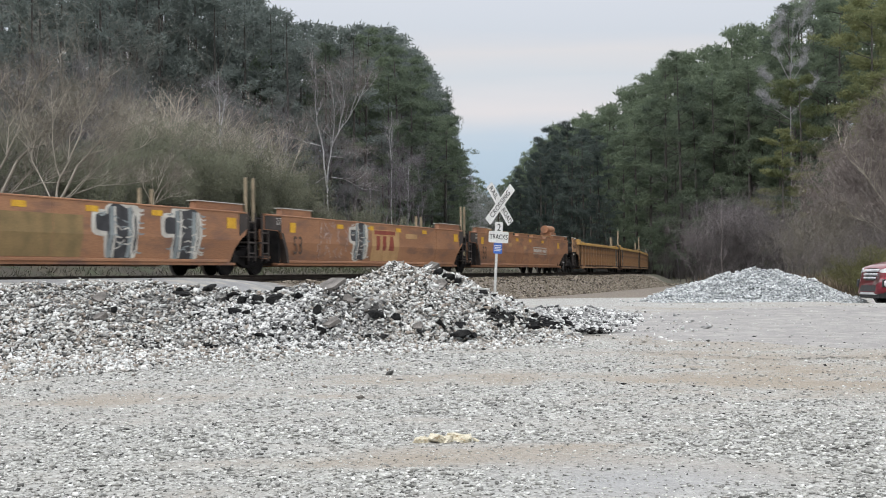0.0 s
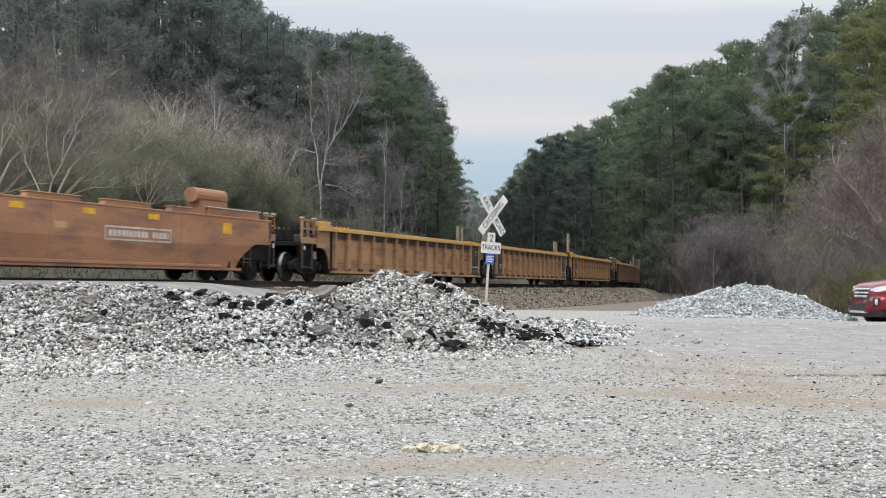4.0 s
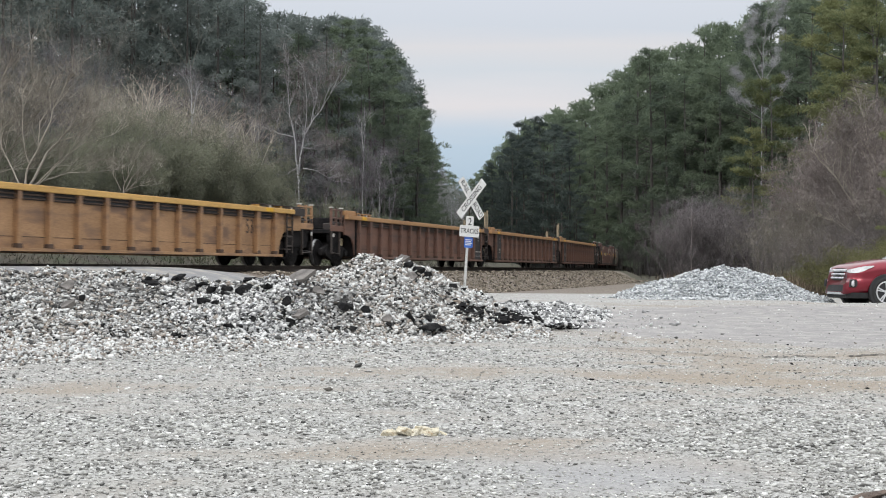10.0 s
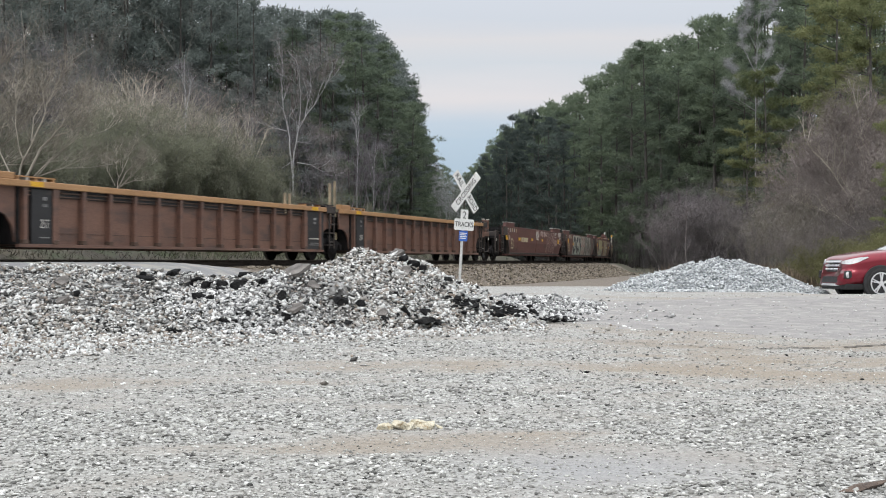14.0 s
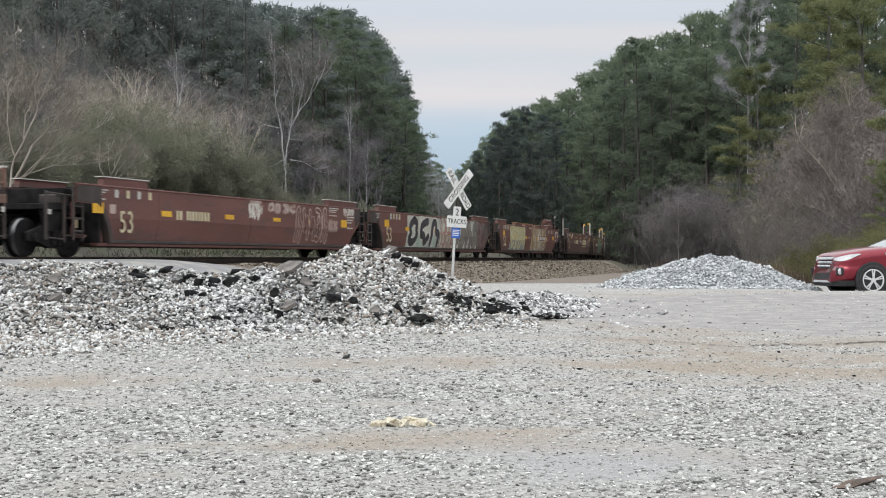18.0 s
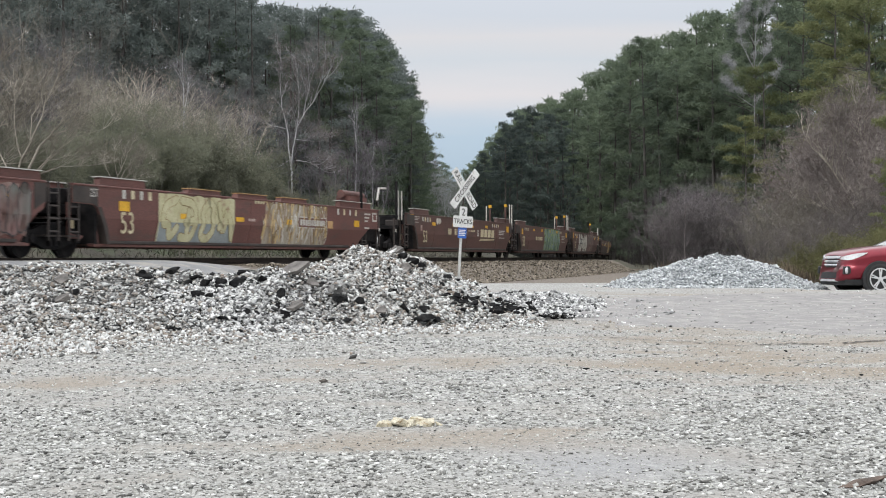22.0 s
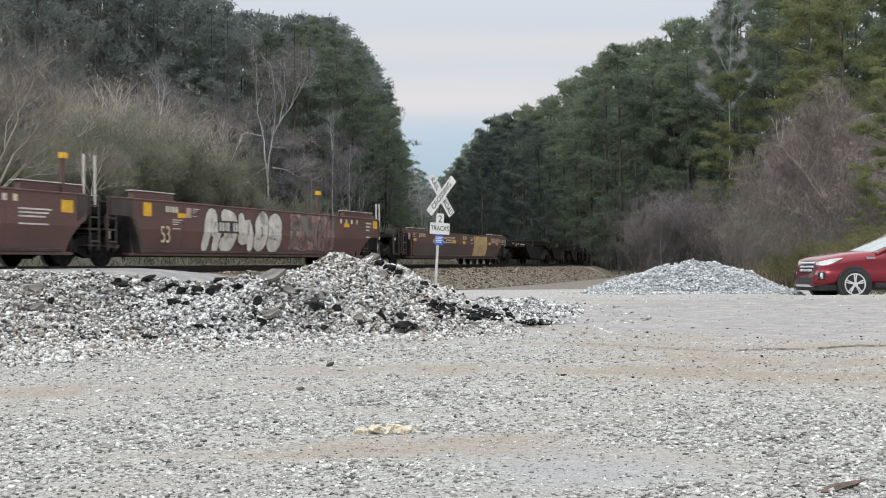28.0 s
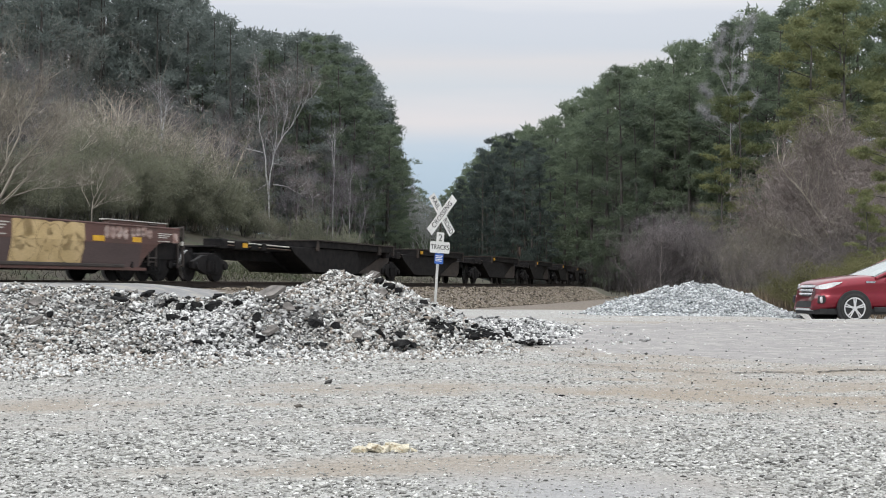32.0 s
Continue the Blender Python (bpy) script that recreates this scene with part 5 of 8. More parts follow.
def build_sign():
    sx, sy, turn, lean = 0.73, 33.0, 40.0, 3.2
    gz = float(ground_z(sx, sy))
    sign = tagged(new("railroad_crossing_sign"), "white crossbuck sign on a leaning galvanised post", "road sign")
    sign.matrix_basis = Matrix.Translation((sx - 0.14, sy, gz - 0.05)) @ pose(0, 0, 0, 0, lean, 0) @ pose(0, 0, 0, 0, 0, turn)
    bm = bmesh.new()
    rod(bm, (0, 0.03, -0.3), (0, 0.03, 1.98), 0.033, 0.033, 10)
    part("post", bm, M["galvanised"], sign)
    bm = bmesh.new()
    box(bm, -0.014, 0.014, 0.004, 0.016, 1.8, 2.62)
    part("bracket", bm, M["rail"], sign)
    zc = 2.5

    def plate(name, w, h, r, z, mat, tilt=0, y=0.0):
        bm = bmesh.new()
        out = []
        for cx, cz, a0 in ((w / 2 - r, h / 2 - r, 0), (-w / 2 + r, h / 2 - r, 90), (-w / 2 + r, -h / 2 + r, 180), (w / 2 - r, -h / 2 + r, 270)):
            for k in range(4):
                a = radians(a0 + 30 * k)
                out.append((cx + r * math.cos(a), cz + r * math.sin(a)))
        prism(bm, out, -0.002, 0.002)
        ob = part(name, bm, mat, sign)
        ob.matrix_basis = pose(0, y, z) @ pose(0, 0, 0, 0, tilt, 0)
        return ob
    a = plate("blade", 1.14, 0.215, 0.012, zc - 0.085, M["sign_white"], 50, -0.016)
    b = plate("blade", 1.14, 0.215, 0.012, zc - 0.085, M["sign_white"], -50, -0.024)
    for blade, words in ((a, (("RAIL", -0.34, 0.95), ("ROAD", 0.345, 0.82))), (b, (("CROSSING", 0.0, 0.95),))):
        for w, x, squeeze in words:
            lettering("lettering", w, 0.128, M["sign_black"], blade, pose(x, -0.005, 0, 90, 0, 0), squeeze)
    p = plate("number_plate", 0.24, 0.3, 0.03, zc - 0.66, M["sign_white"], 0, -0.014)
    lettering("lettering", "2", 0.17, M["sign_black"], p, pose(0, -0.005, 0.01, 90, 0, 0))
    p = plate("tracks_plate", 0.62, 0.27, 0.03, zc - 0.87, M["sign_white"], 0, -0.02)
    lettering("lettering", "TRACKS", 0.115, M["sign_black"], p, pose(0, -0.005, 0, 90, 0, 0), 0.95)
    p = plate("blue_plate", 0.27, 0.25, 0.02, zc - 1.14, M["sign_blue"], 0, -0.01)
    for k in range(4):
        bm = bmesh.new()
        box(bm, -0.11, 0.11 - 0.03 * (k % 2), -0.004, -0.0025, 0.055 - 0.04 * k, 0.075 - 0.04 * k)
        part("lettering", bm, M["sign_white"], p)


build_sign()


# ---- the train ----
def paint(name, c1, c2, rust, at=0.62):
    return blotchy(name, c1, c2, 0.9, 26, 0.62, 0.0, 0.25, dirt=rust, dirt_at=at, stretch=(0.35, 1, 1.4))


M["orange"] = paint("weathered orange paint", (0.28, 0.128, 0.064), (0.38, 0.187, 0.095), (0.19, 0.1, 0.066), 0.57)
M["yellow_car"] = paint("faded yellow ochre paint", (0.31, 0.175, 0.085), (0.42, 0.245, 0.125), (0.17, 0.1, 0.065), 0.56)
M["chord_yellow"] = paint("bright yellow ochre paint", (0.5, 0.29, 0.085), (0.62, 0.38, 0.12), (0.3, 0.17, 0.075), 0.64)
M["brown_car"] = paint("rusty brown orange paint", (0.135, 0.07, 0.05), (0.19, 0.1, 0.07), (0.085, 0.052, 0.042), 0.56)
M["chord_orange"] = paint("faded orange paint", (0.35, 0.19, 0.085), (0.44, 0.25, 0.115), (0.22, 0.12, 0.07), 0.64)
M["oxide"] = paint("red oxide paint", (0.112, 0.045, 0.037), (0.15, 0.062, 0.052), (0.08, 0.047, 0.04))
M["oxide_brown"] = paint("dark brown paint", (0.085, 0.042, 0.035), (0.12, 0.057, 0.048), (0.07, 0.045, 0.035))
M["black_panel"] = paint("sooty black paint, also for shadow strips", (0.012, 0.012, 0.0135), (0.026, 0.026, 0.028), (0.06, 0.046, 0.036), 0.68)
M["deck_rust"] = blotchy("sooty rust brown deck steel", (0.022, 0.017, 0.015), (0.05, 0.036, 0.029), 3, 40, 0.7, 0.1, 0.3)
M["grimy"] = blotchy("greasy black steel, also for arch shade", (0.007, 0.007, 0.008), (0.022, 0.02, 0.02), 4, 40, 0.7, 0.0, 0.3)
M["grimy"].node_tree.nodes["Principled BSDF"].inputs["Specular IOR Level"].default_value = 0.12
M["end_paint"] = blotchy("sooty brown end paint", (0.028, 0.022, 0.02), (0.055, 0.042, 0.036), 2, 40, 0.7, 0.0, 0.25)
M["pole"] = blotchy("weathered olive brown pole", (0.21, 0.168, 0.112), (0.34, 0.275, 0.185), 3, 40, 0.7, 0.1, 0.2)
M["tread"] = blotchy("bright worn wheel tread", (0.18, 0.18, 0.18), (0.28, 0.275, 0.27), 4, 40, 0.42, 0.9, 0.05)
M["rust_steel"] = blotchy("rusty brown steel", (0.06, 0.04, 0.03), (0.12, 0.075, 0.055), 4, 40, 0.75, 0.2, 0.3)
M["mark_yellow"] = blotchy("yellow reflector", (0.62, 0.33, 0.02), (0.75, 0.43, 0.03), 5, 40, 0.5, bump=0.05)
M["mark_white"] = blotchy("weathered white stencil", (0.42, 0.4, 0.36), (0.6, 0.58, 0.54), 3, 30, 0.7, bump=0.05)
M["dull_stencil"] = blotchy("worn grey stencil", (0.1, 0.1, 0.1), (0.26, 0.255, 0.25), 6, 30, 0.7, bump=0.05)
M["mark_cream"] = blotchy("weathered cream stencil", (0.45, 0.38, 0.24), (0.6, 0.53, 0.36), 3, 30, 0.7, bump=0.05)
M["mark_dark"] = blotchy("dark paint", (0.02, 0.02, 0.025), (0.05, 0.05, 0.055), 3, 30, 0.6, bump=0.05)
M["mark_red"] = blotchy("dull red paint", (0.22, 0.04, 0.025), (0.28, 0.055, 0.03), 3, 30, 0.65, bump=0.05)
M["buff"] = blotchy("buff patch paint", (0.42, 0.25, 0.11), (0.52, 0.32, 0.15), 2, 30, 0.7, bump=0.05)
M["olive_paint"] = blotchy("olive overpaint", (0.2, 0.14, 0.06), (0.3, 0.2, 0.085), 2, 30, 0.7, bump=0.05)
M["tan"] = blotchy("tan spray paint", (0.5, 0.36, 0.17), (0.62, 0.46, 0.24), 2, 30, 0.6, bump=0.05)
M["cream"] = blotchy("pale yellow spray paint", (0.45, 0.42, 0.24), (0.55, 0.52, 0.33), 2, 30, 0.65, bump=0.05, dirt=(0.3, 0.2, 0.13), dirt_at=0.66)
M["bluegrey"] = blotchy("blue grey spray paint", (0.2, 0.23, 0.24), (0.3, 0.33, 0.33), 2, 30, 0.65, bump=0.05)
M["spray_white"] = blotchy("dirty white spray paint", (0.48, 0.45, 0.4), (0.66, 0.63, 0.57), 2.5, 30, 0.65, bump=0.05, dirt=(0.3, 0.22, 0.17), dirt_at=0.7)
M["spray_pink"] = blotchy("pinkish spray paint", (0.36, 0.25, 0.22), (0.5, 0.4, 0.36), 2.5, 30, 0.65, bump=0.05, dirt=(0.2, 0.1, 0.08), dirt_at=0.6)
M["spray_green"] = blotchy("green spray paint", (0.06, 0.12, 0.09), (0.12, 0.2, 0.15), 2.5, 30, 0.6, bump=0.05)
M["spray_lime"] = blotchy("lime spray paint", (0.26, 0.36, 0.09), (0.36, 0.46, 0.14), 2.5, 30, 0.6, bump=0.05)
M["spray_teal"] = blotchy("teal grey spray paint", (0.13, 0.2, 0.19), (0.24, 0.3, 0.28), 2.5, 30, 0.6, bump=0.05)
M["spray_mint"] = blotchy("pale mint spray paint", (0.26, 0.36, 0.3), (0.4, 0.48, 0.42), 2.5, 30, 0.6, bump=0.05)

M["spray_faint"] = blotchy("thin faded pale spray paint", (0.2, 0.12, 0.1), (0.36, 0.28, 0.25), 2.0, 30, 0.65, bump=0.05, dirt=(0.15, 0.06, 0.045), dirt_at=0.55)
M["purple_low"] = blotchy("dark purple brown lower side", (0.066, 0.044, 0.043), (0.095, 0.064, 0.061), 0.8, 30, 0.7, bump=0.05, dirt=(0.06, 0.045, 0.04), dirt_at=0.6, stretch=(0.35, 1, 1.4))
M["spray_grey"] = blotchy("warm grey spray paint", (0.16, 0.145, 0.125), (0.24, 0.22, 0.19), 2.5, 30, 0.65, bump=0.05)
M["spray_pale"] = blotchy("pale cream overpaint", (0.42, 0.42, 0.36), (0.55, 0.55, 0.47), 1.5, 30, 0.65, bump=0.05, dirt=(0.3, 0.34, 0.3), dirt_at=0.58)
M["spray_dim"] = blotchy("faded teal and pink spray paint", (0.13, 0.17, 0.15), (0.24, 0.13, 0.12), 0.9, 30, 0.65, bump=0.05, dirt=(0.1, 0.05, 0.04), dirt_at=0.55)
M["drip"] = blotchy("dripping pale tan overspray", (0.27, 0.22, 0.155), (0.44, 0.4, 0.33), 1.6, 30, 0.65, bump=0.05, dirt=(0.22, 0.12, 0.08), dirt_at=0.6, stretch=(1.6, 1, 0.35))
M["oxide_pale"] = blotchy("thin rusty overspray", (0.2, 0.12, 0.08), (0.3, 0.2, 0.14), 2.0, 30, 0.65, bump=0.05)

HALF = 9.75
SIDE = 1.45


def wobble_outline(rnd, cx, cz, w, h, k=16, rough=0.12):
    ph = [rnd.uniform(0, 6.28) for _ in range(3)]
    out = []
    for i in range(k):
        a = 6.28319 * i / k
        c, s = math.cos(a), math.sin(a)
        q = (abs(c) ** 5 + abs(s) ** 5) ** (-1 / 5)
        q *= 1 + rough * (math.sin(2 * a + ph[0]) * 0.5 + math.sin(3 * a + ph[1]) * 0.5 + 0.4 * math.sin(5 * a + ph[2]))
        out.append((cx + w / 2 * q * c, cz + h / 2 * q * s))
    return out


def flat_face(bm, outline, y):
    bm.faces.new([bm.verts.new((x, y, z)) for x, z in outline])


def ribbon(bm, pts, width, y):
    """A flat painted stroke along points (x, z)."""
    prev = None
    for i, (x, z) in enumerate(pts):
        a, b = pts[max(i - 1, 0)], pts[min(i + 1, len(pts) - 1)]
        dx, dz = b[0] - a[0], b[1] - a[1]
        ln = math.hypot(dx, dz) or 1
        nx, nz = -dz / ln * width / 2, dx / ln * width / 2
        cur = (bm.verts.new((x + nx, y, z + nz)), bm.verts.new((x - nx, y, z - nz)))
        if prev:
            bm.faces.new((prev[0], prev[1], cur[1], cur[0]))
        prev = cur


# letter-like shapes that spell nothing: strokes in a unit square
SHAPES = {
    "eel": (((0.08, 0.86), (0.5, 1.0), (0.9, 0.78), (0.6, 0.55), (0.95, 0.3), (0.5, 0.0), (0.1, 0.2)), ((0.1, 0.5), (0.4, 0.55))),
    "claw": (((0.1, 0.05), (0.15, 0.9), (0.6, 0.98), (0.55, 0.45), (0.92, 0.6), (0.88, 0.0)),),
    "rake": (((0.05, 0.95), (0.8, 0.9), (0.92, 0.5), (0.3, 0.45)), ((0.92, 0.5), (0.7, 0.03), (0.1, 0.1)), ((0.45, 0.7), (0.45, 0.2))),
    "bean": (((0.55, 0.98), (0.1, 0.7), (0.3, 0.45), (0.08, 0.2), (0.5, 0.02), (0.92, 0.3), (0.75, 0.6), (0.9, 0.85), (0.55, 0.98)),),
    "tent": (((0.05, 0.9), (0.4, 0.05), (0.55, 0.95), (0.98, 0.1)), ((0.1, 0.35), (0.35, 0.5))),
    "horn": (((0.85, 0.95), (0.2, 0.8), (0.12, 0.35), (0.5, 0.4), (0.6, 0.02), (0.95, 0.3)),),
    "yoke": (((0.08, 0.7), (0.3, 0.98), (0.5, 0.5), (0.7, 0.98), (0.94, 0.7)), ((0.5, 0.5), (0.4, 0.02))),
    "peg": (((0.2, 0.98), (0.6, 0.75), (0.25, 0.5), (0.75, 0.3), (0.5, 0.02)),),
}


def smooth_line(pts, times=2):
    for _ in range(times):
        out = [pts[0]]
        for a, b in zip(pts, pts[1:]):
            out += [(a[0] * 0.75 + b[0] * 0.25, a[1] * 0.75 + b[1] * 0.25), (a[0] * 0.25 + b[0] * 0.75, a[1] * 0.25 + b[1] * 0.75)]
        pts = out + [pts[-1]]
    return pts


def throw_up(unit, x0, x1, z0, z1, shapes, fill, line, thick, rim, seed, under=None, lean=0.08):
    """Thick spray painted shapes with a rim, side by side."""
    rnd = random.Random(seed)
    y = -SIDE - 0.004
    z1 = min(z1, 1.74)
    if under:
        bm = bmesh.new()
        k = 14
        low = [(x0 + (x1 - x0) * i / k, z0 + rnd.uniform(-0.03, 0.04)) for i in range(k + 1)]
        high = [(x0 + (x1 - x0) * i / k, z1 + rnd.uniform(-0.05, 0.01)) for i in range(k + 1)]
        for i in range(k):
            bm.faces.new([bm.verts.new((p[0], y, p[1])) for p in (low[i], low[i + 1], high[i + 1], high[i])])
        tagged(part("graffiti", bm, under, unit), kind="stuff")
    rims, fills = bmesh.new(), bmesh.new()
    w = (x1 - x0) / len(shapes)
    for i, key in enumerate(shapes):
        jx, jz = rnd.uniform(-0.04, 0.04), rnd.uniform(-0.03, 0.03)
        for stroke in SHAPES[key]:
            pad = thick * 0.42 + rim * 0.5
            pts = [(x0 + w * i + pad * 0.6 + (w - pad * 1.2) * (u + lean * (v - 0.5)) + jx, z0 + pad + (z1 - z0 - 2 * pad) * v + jz) for u, v in stroke]
            pts = smooth_line(pts)
            for bm, wide, lift in ((rims, thick + 2 * rim, 0.002), (fills, thick, 0.004)):
                yy = y - lift - 0.0042 * i
                ribbon(bm, pts, wide, yy)
                for q in (pts[0], pts[-1]):
                    flat_face(bm, [(q[0] + wide / 2 * math.cos(0.7854 * a), q[1] + wide / 2 * math.sin(0.7854 * a)) for a in range(8)], yy - 0.0002)
    tagged(part("graffiti", rims, line, unit), kind="stuff")
    tagged(part("graffiti", fills, fill, unit), kind="stuff")


def scribble(unit, x0, x1, z0, z1, mats, count, width, tall, seed, lift=0.004):
    """Many thin, mostly upright spray strokes."""
    rnd = random.Random(seed)
    for k, mat in enumerate(mats):
        bm = bmesh.new()
        for i in range(count):
            x, z = rnd.uniform(x0, x1), rnd.uniform(z0, z1 - 0.1)
            pts, dx = [], rnd.uniform(-0.05, 0.05)
            h = tall * rnd.uniform(0.5, 1.2)
            for j in range(6):
                pts.append((min(max(x + dx * j + rnd.uniform(-0.03, 0.03), x0), x1), min(z + h * j / 5, z1)))
            ribbon(bm, pts, width * rnd.uniform(0.5, 1.5), -SIDE - lift - 0.0015 * k - 0.00005 * i)
        tagged(part("graffiti", bm, mat, unit), kind="stuff")


def fold_sides(unit, crease=0.98, slope=0.2):
    """Below a crease the near side of the well leans inwards; marks and seams follow it."""
    for ob in unit.children:
        me = ob.data
        if not me or ob.name.split(".")[0] not in ("side_panel", "graffiti", "stencil", "seam", "paint_patch", "reflector", "logo", "number_panel", "number_field", "lettering"):
            continue
        if ob.matrix_basis.translation.length > 0.001:
            continue
        ys = [v.co.y for v in me.vertices]
        zs = [v.co.z for v in me.vertices]
        if not ys or sum(ys) / len(ys) > -1.2 or min(zs) > crease:
            continue
        bm = bmesh.new()
        bm.from_mesh(me)
        bmesh.ops.bisect_plane(bm, geom=bm.verts[:] + bm.edges[:] + bm.faces[:], plane_co=(0, 0, crease), plane_no=(0, 0, 1))
        for v in bm.verts:
            if v.co.z < crease:
                v.co.y += (crease - v.co.z) * slope
        bm.to_mesh(me)
        bm.free()


def patch(unit, name, x0, x1, z0, z1, mat, lift=0.004, label=""):
    bm = bmesh.new()
    box(bm, x0, x1, -SIDE - lift, -SIDE + 0.01, z0, z1)
    return part(name, bm, mat, unit, label)


def bars(unit, x0, x1, z0, z1, mat, seed, lift=0.006):
    """Stencilled lines that cannot be read, as plain blocks."""
    rnd = random.Random(seed)
    x = x0
    while x < x1 - 0.05:
        w = min(rnd.uniform(0.14, 0.22), x1 - x)
        if rnd.random() < 0.86:
            patch(unit, "stencil", x, x + w * 0.72, z0, z1, mat, lift)
        x += w


def side_outline(ends, top=1.79, low=0.62):
    front, rear = ends

    def end(e):
        if e > 10.5:
            return [(8.75, low), (8.95, 0.62), (9.55, 1.0), (9.8, 1.05), (e, 1.06), (e, top)]
        if e > 10:
            return [(8.62, low), (8.76, 0.78), (9.0, 1.04), (9.3, 1.12), (e, 1.13), (e, top)]
        if e == 9.5:
            return [(7.95, low), (8.1, 0.75), (8.42, 1.22), (8.6, 1.3), (e, 1.32), (e, top)]
        if e > 9.2:
            return [(8.40, low), (8.55, 0.78), (8.78, 1.0), (9.05, 1.08), (e, 1.09), (e, top)]
        return [(8.15, low), (8.3, 0.72), (8.62, 1.02), (e - 0.08, 1.14), (e, 1.3), (e, top)]
    return end(rear) + [(-x, z) for x, z in reversed(end(front))]


def well_unit(name, label, kind, body, chord, marks=(), seed=1, posts=(), top=1.79, ends=None):
    """One well of an articulated container car, its origin on the rail head at mid length; x runs to the rear, -y faces the lot."""
    unit = tagged(new(name), label, "freight car", "cars of the freight train")
    ends = ends or ((9.42, 9.42) if kind == "ribbed" else (9.5, 8.95))
    for sgn in (-1, 1):
        # side of the well
        bm = bmesh.new()
        low = 0.33
        outline = side_outline(ends, top, low)
        off = 0.0 if kind == "smooth" else 0.13
        ya, yb = (-SIDE + off, -SIDE + off + 0.05) if sgn < 0 else (SIDE - off - 0.05, SIDE - off)
        prism(bm, outline, ya, yb)
        part("side_panel", bm, body, unit)
        if kind == "smooth":
            # welded seams
            if sgn < 0:
                for x in (-5.6, -0.05, 5.6):
                    bm = bmesh.new()
                    box(bm, x, x + 0.02, -SIDE - 0.006, -SIDE + 0.01, 0.36, top - 0.06)
                    part("seam", bm, body, unit)
        if kind == "smooth" and top > 1.6:
            yy = sorted((sgn * (SIDE - 0.02), sgn * (SIDE + 0.012)))
            bm = bmesh.new()
            prism(bm, [(-9.5, 1.34), (-8.62, 1.32), (-8.42, 1.22), (-8.42, top - 0.06), (-9.5, top - 0.06)], *yy)
            part("end_panel", bm, M["end_paint"], unit, "sooty dark end panel")
            bm = bmesh.new()
            near, far = (8.5, 8.95) if ends[1] < 10 else (ends[1] - 0.12, ends[1])
            prism(bm, [(near, 1.1), (far, 1.32), (far, top - 0.06), (near, top - 0.06)], *yy)
            part("end_panel", bm, M["end_paint"], unit, "sooty dark end panel")
            bm = bmesh.new()
            prism(bm, [(-8.42, 1.24), (-8.13, 0.76), (-8.0, 0.34), (-7.86, 0.34), (-7.98, 0.78), (-8.26, 1.26)], *sorted((sgn * (SIDE - 0.22), sgn * (SIDE + 0.004))))
            part("end_leg", bm, M["end_paint"], unit, "sooty dark sloping leg")
        if kind == "smooth":
            bm = bmesh.new()
            box(bm, -7.9, 7.95, *sorted((sgn * (SIDE - 0.2), sgn * (SIDE - 0.06))), 0.345, 0.43)
            part("bottom_ledge", bm, chord if body is M["orange"] else M["end_paint"], unit, bevel=0.015)
        bm = bmesh.new()
        box(bm, -8.45, ends[1] - 1.6 if ends[1] > 10 else 8.45, *sorted((sgn * (SIDE - 0.10), sgn * (SIDE + 0.015 if kind == "ribbed" else SIDE - 0.3))), 0.27, 0.35)
        part("bottom_sill", bm, body, unit, bevel=0.008)
        bm = bmesh.new()
        if kind == "ribbed":
            box(bm, -ends[0], ends[1], *sorted((sgn * (SIDE - 0.16), sgn * (SIDE + 0.02))), top - 0.15, top)
        else:
            box(bm, -ends[0], ends[1], *sorted((sgn * (SIDE - 0.12), sgn * (SIDE + 0.02))), top - 0.05, top)
        part("top_chord", bm, chord, unit, bevel=0.012)
        # raised guides at the ends
        for e in (-1, 1):
            bm = bmesh.new()
            a, b = ((-8.15, -5.95) if e < 0 else (6.3, 8.95) if ends[1] < 10 else (7.2, 10.2)) if kind == "smooth" else sorted((e * 7.0, e * ends[(e + 1) // 2]))
            h = (0.21 if top > 1.6 else 0.1) if kind == "smooth" else 0.13
            if kind == "ribbed":
                yy = sorted((sgn * (SIDE - 0.3), sgn * (SIDE - 0.03)))
                if e < 0:
                    box(bm, a, a + 0.85, *yy, top, top + 0.16)
                    part("end_guide", bm, chord, unit, bevel=0.015)
                    a += 0.9
                else:
                    box(bm, b - 0.75, b + 0.02, *sorted((sgn * (SIDE - 0.2), sgn * (SIDE + 0.024))), top - 0.19, top + 0.05)
                    part("end_cap", bm, M["end_paint"], unit, "sooty dark end of the top rail", bevel=0.01)
                bm = bmesh.new()
                box(bm, a, b, *yy, top + 0.07, top + 0.1)
                walkway = part("walkway", bm, chord if e < 0 and chord is M["chord_orange"] else M["end_paint"], unit, "worn walkway plate")
                for q in range(5):
                    x = a + 0.08 + (b - a - 0.16) * q / 4
                    bm = bmesh.new()
                    box(bm, x - 0.05, x + 0.05, yy[0] + 0.01, yy[1] - 0.01, top, top + 0.07)
                    part("bracket", bm, M["mark_white"] if q % 2 else chord, walkway)
                bm = bmesh.new()
                box(bm, a + 0.45, a + 0.95, *sorted((sgn * (SIDE - 0.05), sgn * (SIDE + 0.026))), top - 0.13, top - 0.02)
                part("reflector", bm, M["mark_yellow"], unit)
                continue
            prism(bm, [(a, top), (b, top), (b - 0.05, top + h), (a + 0.05, top + h)], *sorted((sgn * (SIDE - 0.3), sgn * (SIDE - (0.03 if kind == "ribbed" else 0.12)))))
            part("end_guide", bm, chord, unit, bevel=0.01)
